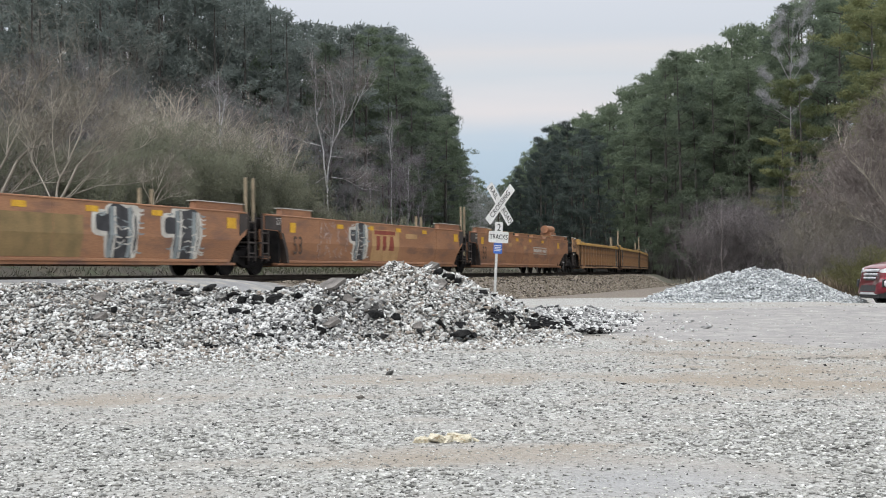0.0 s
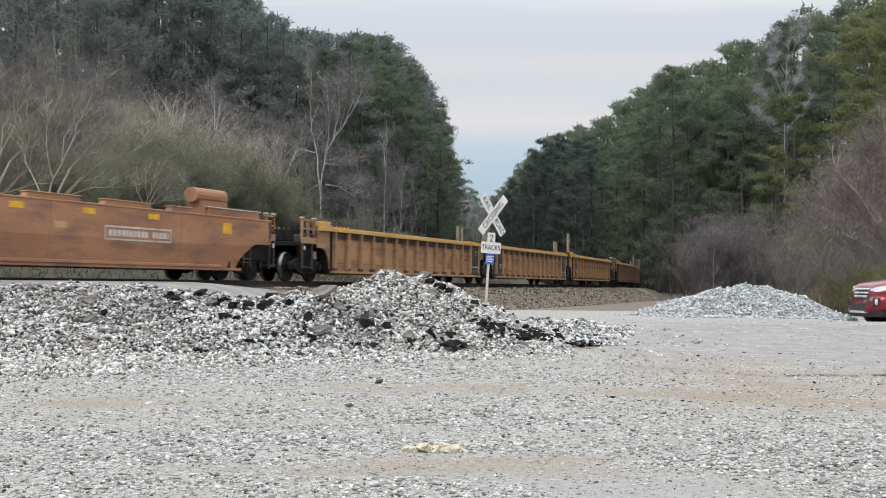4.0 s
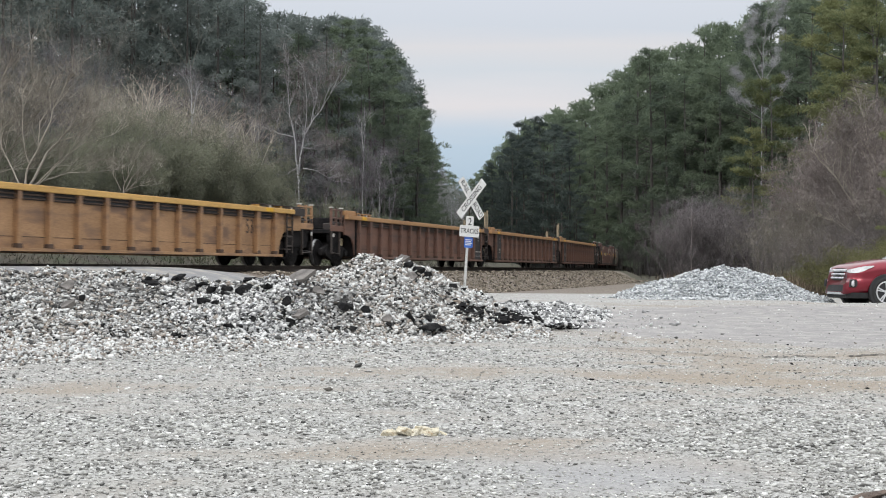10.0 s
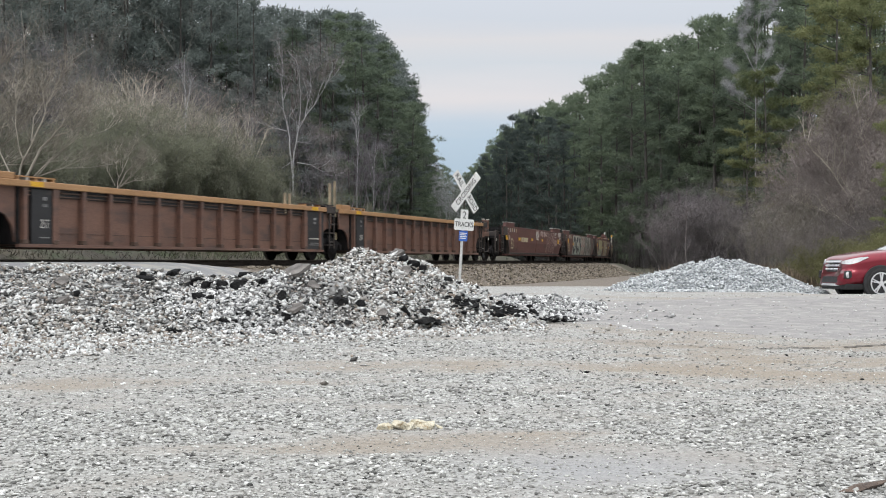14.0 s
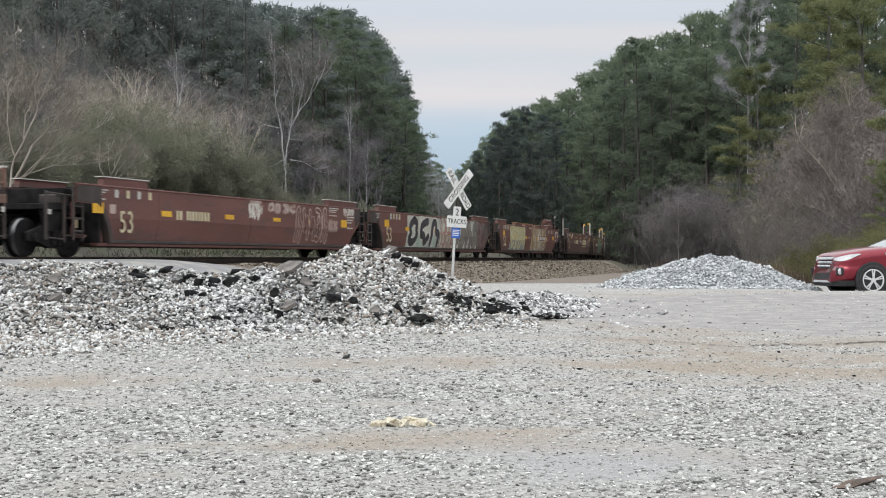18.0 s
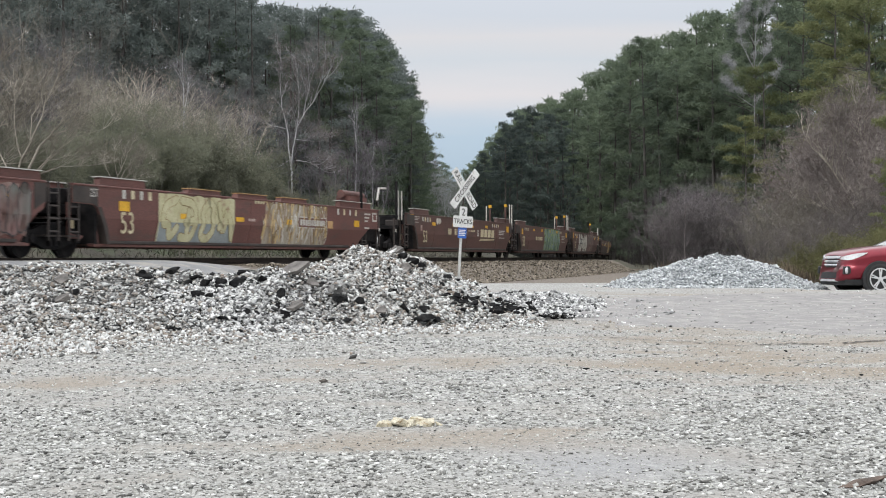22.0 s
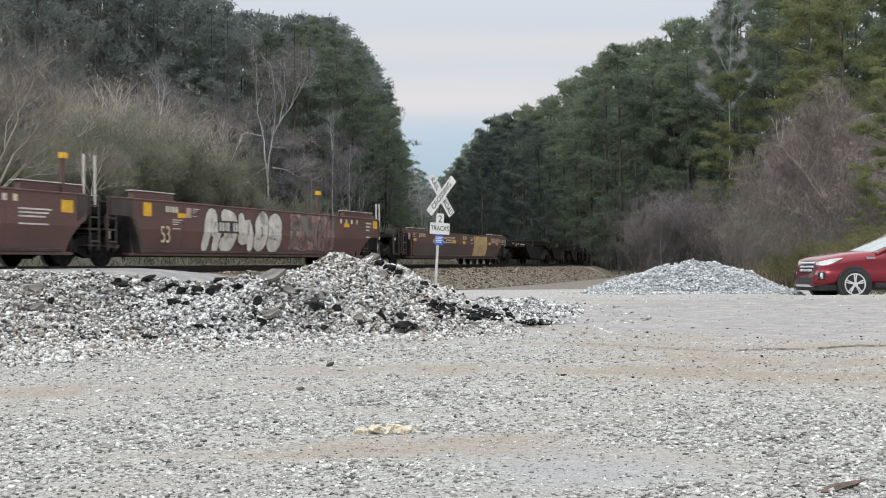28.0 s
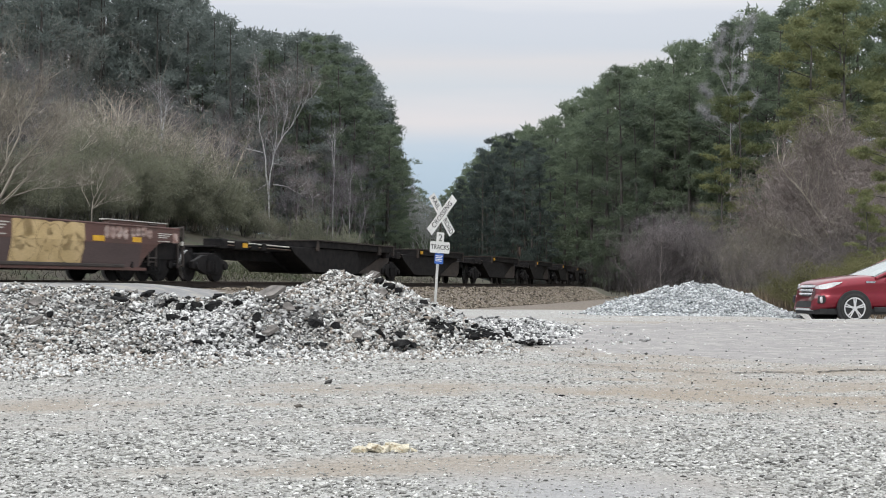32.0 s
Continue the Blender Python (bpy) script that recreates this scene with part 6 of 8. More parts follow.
            if kind == "smooth":
                bm = bmesh.new()
                box(bm, a - 0.02, b + 0.02, *sorted((sgn * (SIDE - 0.36), sgn * (SIDE - 0.09))), top + h, top + h + 0.025)
                part("guide_plate", bm, M["mark_white"], unit, "pale guide plate")
    if kind == "ribbed":
        bm = bmesh.new()
        box(bm, -0.07, 0.07, -0.16, 0.0, 0.0, 1.27)
        rib = finish(bm, "rib", 0.012)
        broad = rib.copy()
        for v in broad.vertices:
            v.co.x *= 1.7
        count = 14
        for i in range(count + 1):
            x = -8.2 + 16.4 * i / count
            for sgn in (-1, 1):
                piece("rib", broad if i in (1, count - 1) else rib, body, unit, at=pose(x, sgn * SIDE, 0.36) @ (pose(0, 0.15, 0) if sgn < 0 else pose(0, 0.01, 0)))
        bm = bmesh.new()
        prism(bm, [(-0.1, 0.0), (0.1, 0.0), (0.085, 0.1), (-0.085, 0.1)], -0.17, 0.012)
        foot = finish(bm, "rib_foot", 0.01)
        for i in range(count + 1):
            piece("rib_foot", foot, M["rust_steel"], unit, "dark grimy gusset", at=pose(-8.2 + 16.4 * i / count, -SIDE + 0.15, 0.35))
        bm = bmesh.new()
        box(bm, -8.2, 8.2, -SIDE + 0.122, -SIDE + 0.14, 0.6, 0.615)
        part("seam", bm, M["rust_steel"], unit)
        # a black strip painted in for the shadow below the top rail
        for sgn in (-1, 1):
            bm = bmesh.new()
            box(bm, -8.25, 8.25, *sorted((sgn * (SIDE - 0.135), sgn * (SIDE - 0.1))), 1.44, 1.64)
            part("slot", bm, M["black_panel"], unit, "dark strip for the shadow under the top rail")
        for z, r in ((1.56, 0.02), (1.47, 0.016)):
            bm = bmesh.new()
            rod(bm, (-8.2, -SIDE + 0.07, z), (8.2, -SIDE + 0.07, z), r, r, 6)
            part("pipe", bm, M["rust_steel"], unit)
    # floor and ends of the well
    bm = bmesh.new()
    box(bm, -8.3, 8.3, -1.22, 1.22, 0.30, 0.38)
    part("floor", bm, M["rust_steel"], unit)
    for e in (-1, 1):
        # end wall blackened and a box added, for shade in the end arch
        bm = bmesh.new()
        box(bm, *sorted((e * 8.32, e * 8.42)), -1.36, 1.36, 0.34, top - 0.05)
        part("end_wall", bm, M["grimy"], unit)
        if kind == "ribbed":
            bm = bmesh.new()
            box(bm, *sorted((e * 8.44, e * 9.4)), -0.64, 0.64, 0.5, 1.06)
            part("end_shroud", bm, M["grimy"], unit, bevel=0.03)
        if kind == "smooth" and e < 0:
            for sgn in (-1, 1):
                bm = bmesh.new()
                prism(bm, [(-9.42, 0.5), (-9.3, 0.46), (-8.85, 0.46), (-8.75, 0.54), (-9.3, 0.56), (-9.3, 1.34), (-9.42, 1.34)], *sorted((sgn * 1.2, sgn * 1.26)))
                part("end_step", bm, body, unit, bevel=0.008)
        bm = bmesh.new()
        box(bm, *sorted((e * 8.42, e * 9.55)), -0.9, 0.9, 1.06, 1.3)
        part("end_platform", bm, M["grimy"], unit, bevel=0.02)
        bm = bmesh.new()
        box(bm, *sorted((e * 9.1, e * 9.6)), -1.15, 1.15, 1.3, top - 0.12)
        part("end_box", bm, M["grimy"], unit, bevel=0.02)
        if e < 0:
            bm = bmesh.new()
            box(bm, -8.98, -8.74, -0.98, -0.95, 0.72, 0.98)
            part("hopper_plate", bm, M["mark_cream"], unit, "small cream plate in the end arch")
        if e < 0 and kind == "ribbed":
            continue
        bm = bmesh.new()
        x = e * (9.3 if kind == "ribbed" else 9.35)
        for k in range(4):
            rod(bm, (x - 0.22, -SIDE + 0.06, 0.62 + 0.3 * k), (x + 0.18, -SIDE + 0.06, 0.62 + 0.3 * k), 0.024)
        rod(bm, (x - 0.22, -SIDE + 0.06, 0.4), (x - 0.22, -SIDE + 0.06, top), 0.028)
        rod(bm, (x + 0.18, -SIDE + 0.06, 0.4), (x + 0.18, -SIDE + 0.06, top), 0.028)
        part("ladder", bm, M["end_paint"], unit)
        for k in range(2):
            bm = bmesh.new()
            box(bm, x - 0.3, x + 0.3, -SIDE + 0.1, -SIDE + 0.4, 0.5 + 0.42 * k, 0.54 + 0.42 * k)
            part("end_tread", bm, M["end_paint"], unit)
    for n, (x, h, mat) in enumerate(posts):
        if kind == "ribbed" and mat is not M["mark_white"] and mat is not M["pole"]:
            for k in (-1, 1):
                bm = bmesh.new()
                box(bm, x + 0.075 * k - 0.045, x + 0.075 * k + 0.045, -SIDE + 0.06, -SIDE + 0.14, top - 0.3, top + h + 0.02 * k)
                part("post", bm, M["pole"], unit, bevel=0.008)
            continue
        bm = bmesh.new()
        w = 0.03 if mat is M["mark_white"] else 0.045 if mat is M["pole"] else 0.07 if kind == "ribbed" else 0.05
        box(bm, x - w, x + w, -SIDE + 0.06, -SIDE + 0.06 + 1.6 * w, top - 0.3, top + h)
        post = part("post", bm, mat, unit, bevel=0.008)
        if mat is M["oxide_brown"]:
            bm = bmesh.new()
            box(bm, x - w - 0.02, x + w + 0.1, -SIDE + 0.04, -SIDE + 0.08 + 1.6 * w, top + h - 0.12, top + h + 0.02)
            part("cap", bm, M["mark_yellow"], post, "orange cap")
    for n, (x0, x1, z0, z1, what) in enumerate(marks):
        sd = seed * 31 + n
        if what == "yellow":
            patch(unit, "reflector", x0, x1, z0, z1, M["mark_yellow"], 0.009)
        elif what == "t53":
            lettering("lettering", "53", (z1 - z0) * 1.08, M["mark_cream"] if kind == "smooth" and body is not M["orange"] else M["rust_steel"], unit, pose((x0 + x1) / 2, -SIDE - (0.008 if kind == "smooth" else -0.122), (z0 + z1) / 2, 90, 0, 0), 0.9)
        elif what == "tA":
            lettering("lettering", "A", z1 - z0, M["mark_white"], unit, pose((x0 + x1) / 2, -SIDE - 0.008, (z0 + z1) / 2, 90, 0, 0))
        elif what == "t25":
            lettering("lettering", "25T", (z1 - z0), M["mark_white"], unit, pose((x0 + x1) / 2, -SIDE - (0.012 if kind == "smooth" else 0.02), (z0 + z1) / 2, 90, 0, 0), 0.8)
        elif what == "bars":
            bars(unit, x0, x1, z0, z1, M["mark_cream"], sd)
        elif what == "lines":
            for q in range(5):
                if q != 3:
                    patch(unit, "stencil", x0, x1 - 0.12 * (q % 3), z1 - (q + 0.45) * (z1 - z0) / 5, z1 - q * (z1 - z0) / 5, M["mark_white"], 0.006)
        elif what == "dots":
            for q in range(4):
                a = x0 + (x1 - x0) * q / 4
                patch(unit, "stencil", a, a + 0.16, z0, z1, M["mark_cream"] if q % 2 else M["mark_white"], 0.006)
        elif what == "number":
            patch(unit, "number_panel", x0, x1, z0, z1, M["mark_white"], 0.006)
            patch(unit, "number_field", x0 + 0.04, x1 - 0.04, z0 + 0.04, z1 - 0.04, body, 0.009)
            bars(unit, x0 + 0.15, x1 - 0.12, z0 + 0.1, z1 - 0.1, M["mark_white"], sd, 0.012)
        elif what == "buff":
            patch(unit, "paint_patch", x0, x1, z0, z1, M["buff"], 0.005, "buff repaint patch")
        elif what == "grime":
            patch(unit, "paint_patch", x0, x1, z0, z1, M["purple_low"], 0.005, "darker purple brown lower panel")
        elif what == "olive":
            patch(unit, "paint_patch", x0, x1, z0, z1, M["olive_paint"], 0.005, "olive repaint patch")
        elif what == "logo_red":
            bm = bmesh.new()
            ya, yb = -SIDE - 0.009, -SIDE
            w, h = x1 - x0, z1 - z0
            box(bm, x0, x1, ya, yb, z1 - 0.2 * h, z1)
            for q in (0.1, 0.4):
                box(bm, x0 + q * w, x0 + (q + 0.16) * w, ya, yb, z0, z1 - 0.27 * h)
            prism(bm, [(x0 + 0.7 * w, z0), (x0 + 0.96 * w, z0), (x0 + 0.9 * w, z1 - 0.27 * h), (x0 + 0.76 * w, z1 - 0.27 * h)], ya, yb)
            part("logo", bm, M["mark_red"], unit, "dull red maker's mark")
        elif what == "logo_cream":
            bm = bmesh.new()
            w, h = x1 - x0, z1 - z0
            for q in range(4):
                a = x0 + (0.06 + 0.235 * q) * w
                prism(bm, [(a, z0 + 0.34 * h), (a + 0.18 * w, z0 + 0.34 * h), (a + 0.205 * w, z1), (a + 0.025 * w, z1)], -SIDE - 0.009, -SIDE)
            prism(bm, [(x0 - 0.02 * w, z0), (x0 + 0.1 * w, z0 + 0.2 * h), (x1, z0 + 0.2 * h), (x1 - 0.04 * w, z0 + 0.1 * h)], -SIDE - 0.009, -SIDE)
            part("logo", bm, M["mark_cream"], unit, "cream railway emblem")
        elif what == "plate":
            bm = bmesh.new()
            z1 = top + (z1 - top) * 0.75
            prism(bm, [(x0, top - 0.02), (x1, top - 0.02), (x1 - 0.1, z1), (x0 + 0.1, z1)], -SIDE + 0.02, -SIDE + 0.22)
            hump = part("guide_hump", bm, chord, unit, "bent guide hump", bevel=0.01)
            # pale buff on top imitates the sky reflected by the hump
            bm = bmesh.new()
            box(bm, x0 + 0.06, x1 - 0.06, -SIDE - 0.01, -SIDE + 0.24, z1, z1 + 0.022)
            part("top_plate", bm, M["buff"], hump, "top plate in pale buff for the sky's reflection")
        elif what == "tank":
            bm = bmesh.new()
            rod(bm, (x0, -0.95, (z0 + z1) / 2), (x1, -0.95, (z0 + z1) / 2), (z1 - z0) / 2 * 0.8, None, 14)
            part("air_tank", bm, body, unit, smooth=False)
            bm = bmesh.new()
            box(bm, x0 + 0.2, x1 - 0.2, -1.25, -0.7, top - 0.1, z0 + 0.1)
            part("tank_bracket", bm, body, unit)
        elif what == "dark":
            bm = bmesh.new()
            box(bm, x0, x1, -SIDE + 0.03, -SIDE + 0.14, z0, z1)
            part("dark_panel", bm, M["black_panel"], unit, "sooty black panel with stencils")
            rows = [(0.13, 0.025, 0.8), (0.19, 0.025, 0.7), (0.33, 0.04, 0.9), (0.84, 0.07, 0.2), (0.97, 0.08, 0.26)]
            if x0 < 0:
                rows = [(0.13, 0.025, 0.4), (0.85, 0.07, 0.2), (1.0, 0.08, 0.16)]
                lettering("lettering", "25T", 0.2, M["mark_white"], unit, pose((x0 + x1) / 2, -SIDE + 0.024, z0 + 0.45, 90, 0, 0), 0.8)
            for up, high, wide in rows:
                bm = bmesh.new()
                a = (x0 + x1) / 2
                box(bm, a - wide / 2, a + wide / 2, -SIDE + 0.024, -SIDE + 0.04, z0 + up, z0 + up + high)
                part("stencil", bm, M["mark_white"] if up == 0.33 else M["dull_stencil"], unit)
        elif what == "boxed":
            patch(unit, "number_field", x0, x1, z0, z1, M["mark_dark"], 0.013)
            bars(unit, x0 + 0.08, x1 - 0.08, z0 + 0.06, z1 - 0.06, M["mark_white"], sd, 0.016)
        elif what == "scrawl":
            scribble(unit, x0, x1, z0, z1, (M["spray_pink"],), 46, 0.03, 0.22, sd)
        elif what == "wild":
            tag = random.Random(sd)
            bm = bmesh.new()
            k = 18
            low_edge = [(x0 + (x1 - x0) * q / k + (tag.uniform(-0.2, 0.2) if q in (0, k) else 0), z0 + tag.uniform(0, 0.05)) for q in range(k + 1)]
            high_edge = [(x0 + (x1 - x0) * q / k + (tag.uniform(-0.1, 0.35) if q == 0 else 0), z1 - tag.uniform(0, 0.08)) for q in range(k + 1)]
            for q in range(k):
                bm.faces.new([bm.verts.new((p[0], -SIDE - 0.003, p[1])) for p in (low_edge[q], low_edge[q + 1], high_edge[q + 1], high_edge[q])])
            tagged(part("graffiti", bm, M["drip"], unit), kind="stuff")
            scribble(unit, x0, x1, z0, z1, (M["oxide_pale"], M["spray_white"], M["tan"], M["olive_paint"]), 40, 0.07, 0.55, sd, 0.005)
        elif what == "strokes":
            scribble(unit, x0, x1, z0, z1, (M["spray_pink"], M["spray_white"]), 22, 0.06, (z1 - z0) * 0.8, sd)
        elif what == "block":
            patch(unit, "stencil", x0, x1, z0, z1, M["spray_pink"], 0.005, "faded white block")
        elif what == "frame":
            patch(unit, "number_panel", x0, x1, z0, z1, M["mark_white"], 0.006)
            patch(unit, "number_field", x0 + 0.08, x1 - 0.08, z0 + 0.06, z1 - 0.06, body, 0.009)
        elif what == "pipe":
            for p, q in (((x0, z0), (x0 + 0.2, z1)), ((x0 + 0.2, z1), (x1, z1 + 0.04))):
                bm = bmesh.new()
                rod(bm, (p[0], -0.9, p[1]), (q[0], -0.9, q[1]), 0.045)
                part("vent_pipe", bm, M["mark_white"], unit, "bent white pipe")
        elif what == "oval":
            tag = random.Random(sd)
            w, h, cx, cz = x1 - x0, z1 - z0, (x0 + x1) / 2 + 0.12 * (x1 - x0), (z0 + z1) / 2
            body_rim, dark = bmesh.new(), bmesh.new()
            flat_face(body_rim, wobble_outline(tag, cx, cz, w * 0.82, h, 24, 0.1), -SIDE - 0.004)
            flat_face(body_rim, wobble_outline(tag, x0 + 0.2 * w, z0 + 0.66 * h, w * 0.5, h * 0.44, 18, 0.05), -SIDE - 0.0045)
            flat_face(dark, wobble_outline(tag, cx, cz, w * 0.66, h * 0.93, 24, 0.08), -SIDE - 0.007)
            flat_face(dark, wobble_outline(tag, x0 + 0.2 * w, z0 + 0.66 * h, w * 0.3, h * 0.3, 18, 0.05), -SIDE - 0.0075)
            tagged(part("graffiti", body_rim, M["spray_white"], unit), kind="stuff")
            tagged(part("graffiti", dark, M["mark_dark"], unit), kind="stuff")
            for mat, where, lift in ((M["bluegrey"], (-0.24, 0.2), 0.010), (M["spray_white"], (-0.16, 0.27), 0.0115)):
                bm = bmesh.new()
                for q in where:
                    ribbon(bm, smooth_line([(cx + q * w + tag.uniform(-0.03, 0.03) * w, cz + h * (0.44 - 0.22 * k)) for k in range(5)]), 0.1 * w if mat is M["bluegrey"] else 0.05 * w, -SIDE - lift)
                for k in range(7):
                    z = z0 + h * tag.uniform(0.15, 0.9)
                    a = cx + w * tag.uniform(-0.3, 0.15)
                    ribbon(bm, [(a, z), (a + 0.1 * w, z + tag.uniform(-0.06, 0.06)), (a + 0.17 * w, z + tag.uniform(-0.1, 0.1))], 0.035, -SIDE - lift - 0.0004 * (k + 1))
                for k in range(5):
                    z, out = z0 + h * tag.uniform(0.1, 0.95), tag.choice((-1, 1))
                    a = cx + out * w * 0.36
                    ribbon(bm, [(a, z), (a + out * 0.14, z - 0.05), (a + out * 0.26, z - 0.03)], 0.04, -SIDE - lift - 0.0002 * (k + 1))
                tagged(part("graffiti", bm, mat, unit), kind="stuff")
        else:
            shapes, fill, line, thick, rim, under = {
                "white": (("claw", "rake", "tent", "bean", "eel"), M["spray_white"], M["mark_dark"], 0.44, 0.05, None),
                "outlined": (("yoke", "rake", "tent", "claw", "bean"), M["spray_dim"], M["mark_dark"], 0.3, 0.03, M["spray_faint"]),
                "ghost": (("claw", "tent", "tent", "rake", "claw"), M["oxide"], M["spray_pink"], 0.12, 0.05, None),
                "ghost_small": (("bean", "eel", "rake", "horn"), M["spray_pink"], M["spray_faint"], 0.1, 0.04, None),
                "letters": (("bean", "horn", "claw"), M["mark_dark"], M["spray_white"], 0.34, 0.06, M["spray_pale"]),
                "pink": (("peg", "rake", "eel", "rake"), M["spray_pink"], M["mark_red"], 0.1, 0.03, M["spray_pale"]),
                "grey": (("eel", "rake", "claw", "bean"), M["spray_grey"], M["mark_dark"], 0.34, 0.045, M["spray_pale"]),
                "green": (("eel", "yoke", "bean", "rake", "tent", "claw"), M["spray_teal"], M["spray_lime"], 0.24, 0.05, M["spray_green"]),
                "cream": (("horn", "rake", "bean", "tent"), M["cream"], M["olive_paint"], 0.22, 0.022, M["cream"]),
                "tan": (("bean", "yoke", "eel"), M["tan"], M["olive_paint"], 0.42, 0.018, M["tan"])}[what]
            if what in ("letters", "cream", "grey"):
                low_tone = {"letters": M["spray_mint"], "cream": M["bluegrey"], "grey": M["spray_white"]}[what]
                patch(unit, "paint_patch", x0 + 0.05, x1 - 0.05, z0 + 0.02, z0 + 0.43 * (z1 - z0), low_tone, 0.0055, "pale mint overpaint")
            throw_up(unit, x0, x1, z0, z1, shapes, fill, line, thick, rim, sd, under)
    if kind == "smooth":
        fold_sides(unit)
    return unit


def coupler(unit, e, start=9.42, paint_of=None):
    """Black end of a car past its well: draft beam, deck, skirt over the wheels and a rail; on some a painted beam and tall rails."""
    out = min(start + 1.1, 11.35)
    bm = bmesh.new()
    box(bm, *sorted((e * 9.4, e * 11.55)), -0.12, 0.12, 0.72, 1.0)
    box(bm, *sorted((e * 11.3, e * 11.72)), -0.2, 0.2, 0.66, 1.06)
    part("coupler", bm, M["grimy"], unit, bevel=0.02)
    bm = bmesh.new()
    box(bm, *sorted((e * 9.4, e * out)), -1.2, 1.2, 1.12, 1.26)
    part("end_deck", bm, M["grimy"], unit, bevel=0.015)
    bm = bmesh.new()
    prism(bm, [(e * 9.46, 0.58), (e * (out - 0.25), 0.6), (e * (out - 0.05), 1.11), (e * 9.42, 1.11)], -1.14, -1.02)
    part("wheel_guard", bm, M["grimy"], unit, bevel=0.02)
    if paint_of:
        bm = bmesh.new()
        box(bm, *sorted((e * start, e * out)), -1.27, -1.2, 1.2, 1.4)
        part("end_beam", bm, paint_of, unit, bevel=0.012)
        for x in (start + 0.12, start + 0.6, out - 0.05):
            bm = bmesh.new()
            box(bm, *sorted((e * x - 0.04, e * x + 0.04)), -1.26, -1.18, 1.4, 2.0)
            part("rail_post", bm, paint_of, unit, bevel=0.008)
        for z in (1.66, 1.94):
            bm = bmesh.new()
            rod(bm, (e * start, -1.22, z), (e * out, -1.22, z), 0.03)
            part("handrail", bm, paint_of, unit)
        for x in (start + 0.12, out - 0.05):
            bm = bmesh.new()
            box(bm, *sorted((e * x - 0.06, e * x + 0.06)), -1.28, -1.16, 2.0, 2.04)
            part("rail_cap", bm, M["mark_white"], unit, "pale worn cap")
    bm = bmesh.new()
    box(bm, *sorted((e * (start + 0.05), e * (start + 0.55))), -1.2, -0.7, 1.265, 1.5)
    part("valve_box", bm, M["end_paint"], unit, bevel=0.03)
    for x, low, high in ((start + 0.3, 0.36, 1.5), (out - 0.06, 0.4, 1.56)):
        bm = bmesh.new()
        box(bm, *sorted((e * x - 0.035, e * x + 0.035)), -1.26, -1.2, low, high)
        part("grab_post", bm, M["end_paint"], unit, bevel=0.006)
    bm = bmesh.new()
    rod(bm, (e * start, -1.23, 1.48), (e * (out - 0.03), -1.23, 1.52), 0.026)
    rod(bm, (e * (start + 0.3), -1.23, 0.42), (e * (out - 0.06), -1.23, 0.46), 0.022)
    part("handrail", bm, M["end_paint"], unit)
    bm = bmesh.new()
    box(bm, *sorted((e * (out - 0.2), e * (out - 0.1))), -1.285, -1.262, 1.0, 1.12)
    part("placard", bm, M["mark_white"], unit, "small pale placard")


WHEEL_R = 0.457


def rail_truck():
    truck = tagged(new("rail_truck"), "black greasy two-axle rail truck with cast side frames", "rail truck", "trucks of the freight train")
    sets = []
    for x in (-0.89, 0.89):
        bm = bmesh.new()
        rod(bm, (0, -1.0, 0), (0, 1.0, 0), 0.08, None, 10)
        ws = part("wheelset", bm, M["grimy"], truck)
        ws.matrix_basis = pose(x, 0, WHEEL_R)
        for sgn in (-1, 1):
            bm = bmesh.new()
            lathe_y(bm, [(0.1, sgn * 0.85), (0.3, sgn * 0.83), (WHEEL_R - 0.05, sgn * 0.84), (WHEEL_R, sgn * 0.83), (WHEEL_R, sgn * 0.73), (WHEEL_R + 0.03, sgn * 0.7), (WHEEL_R + 0.02, sgn * 0.68), (0.3, sgn * 0.7), (0.1, sgn * 0.68)], 24)
            w = part("wheel", bm, M["grimy"], ws)
            w.data.materials.append(M["tread"])
            for p in w.data.polygons:
                c = p.center
                if math.hypot(c.x, c.z) > WHEEL_R - 0.02 and abs(c.y) > 0.72:
                    p.material_index = 1
        sets.append(ws)
    for sgn in (-1, 1):
        bm = bmesh.new()
        o = [(-1.12, 0.36), (-0.72, 0.36), (-0.5, 0.27), (-0.32, 0.2), (0.32, 0.2), (0.5, 0.27), (0.72, 0.36), (1.12, 0.36), (1.12, 0.58), (0.8, 0.66), (0.45, 0.78), (-0.45, 0.78), (-0.8, 0.66), (-1.12, 0.58)]
        prism(bm, o, *sorted((sgn * 0.93, sgn * 1.08)))
        part("side_frame", bm, M["grimy"], truck, bevel=0.02)
        for x in (-0.2, 0.0, 0.2):
            bm = bmesh.new()
            rod(bm, (x, sgn * 1.12, 0.28), (x, sgn * 1.12, 0.62), 0.07, None, 8)
            part("spring", bm, M["grimy"], truck)
        for x in (-0.89, 0.89):
            bm = bmesh.new()
            rod(bm, (x, sgn * 1.05, WHEEL_R), (x, sgn * 1.16, WHEEL_R), 0.11, None, 10)
            part("bearing_cap", bm, M["grimy"], truck)
    bm = bmesh.new()
    box(bm, -0.22, 0.22, -1.1, 1.1, 0.55, 0.85)
    part("bolster", bm, M["grimy"], truck, bevel=0.03)
    return truck


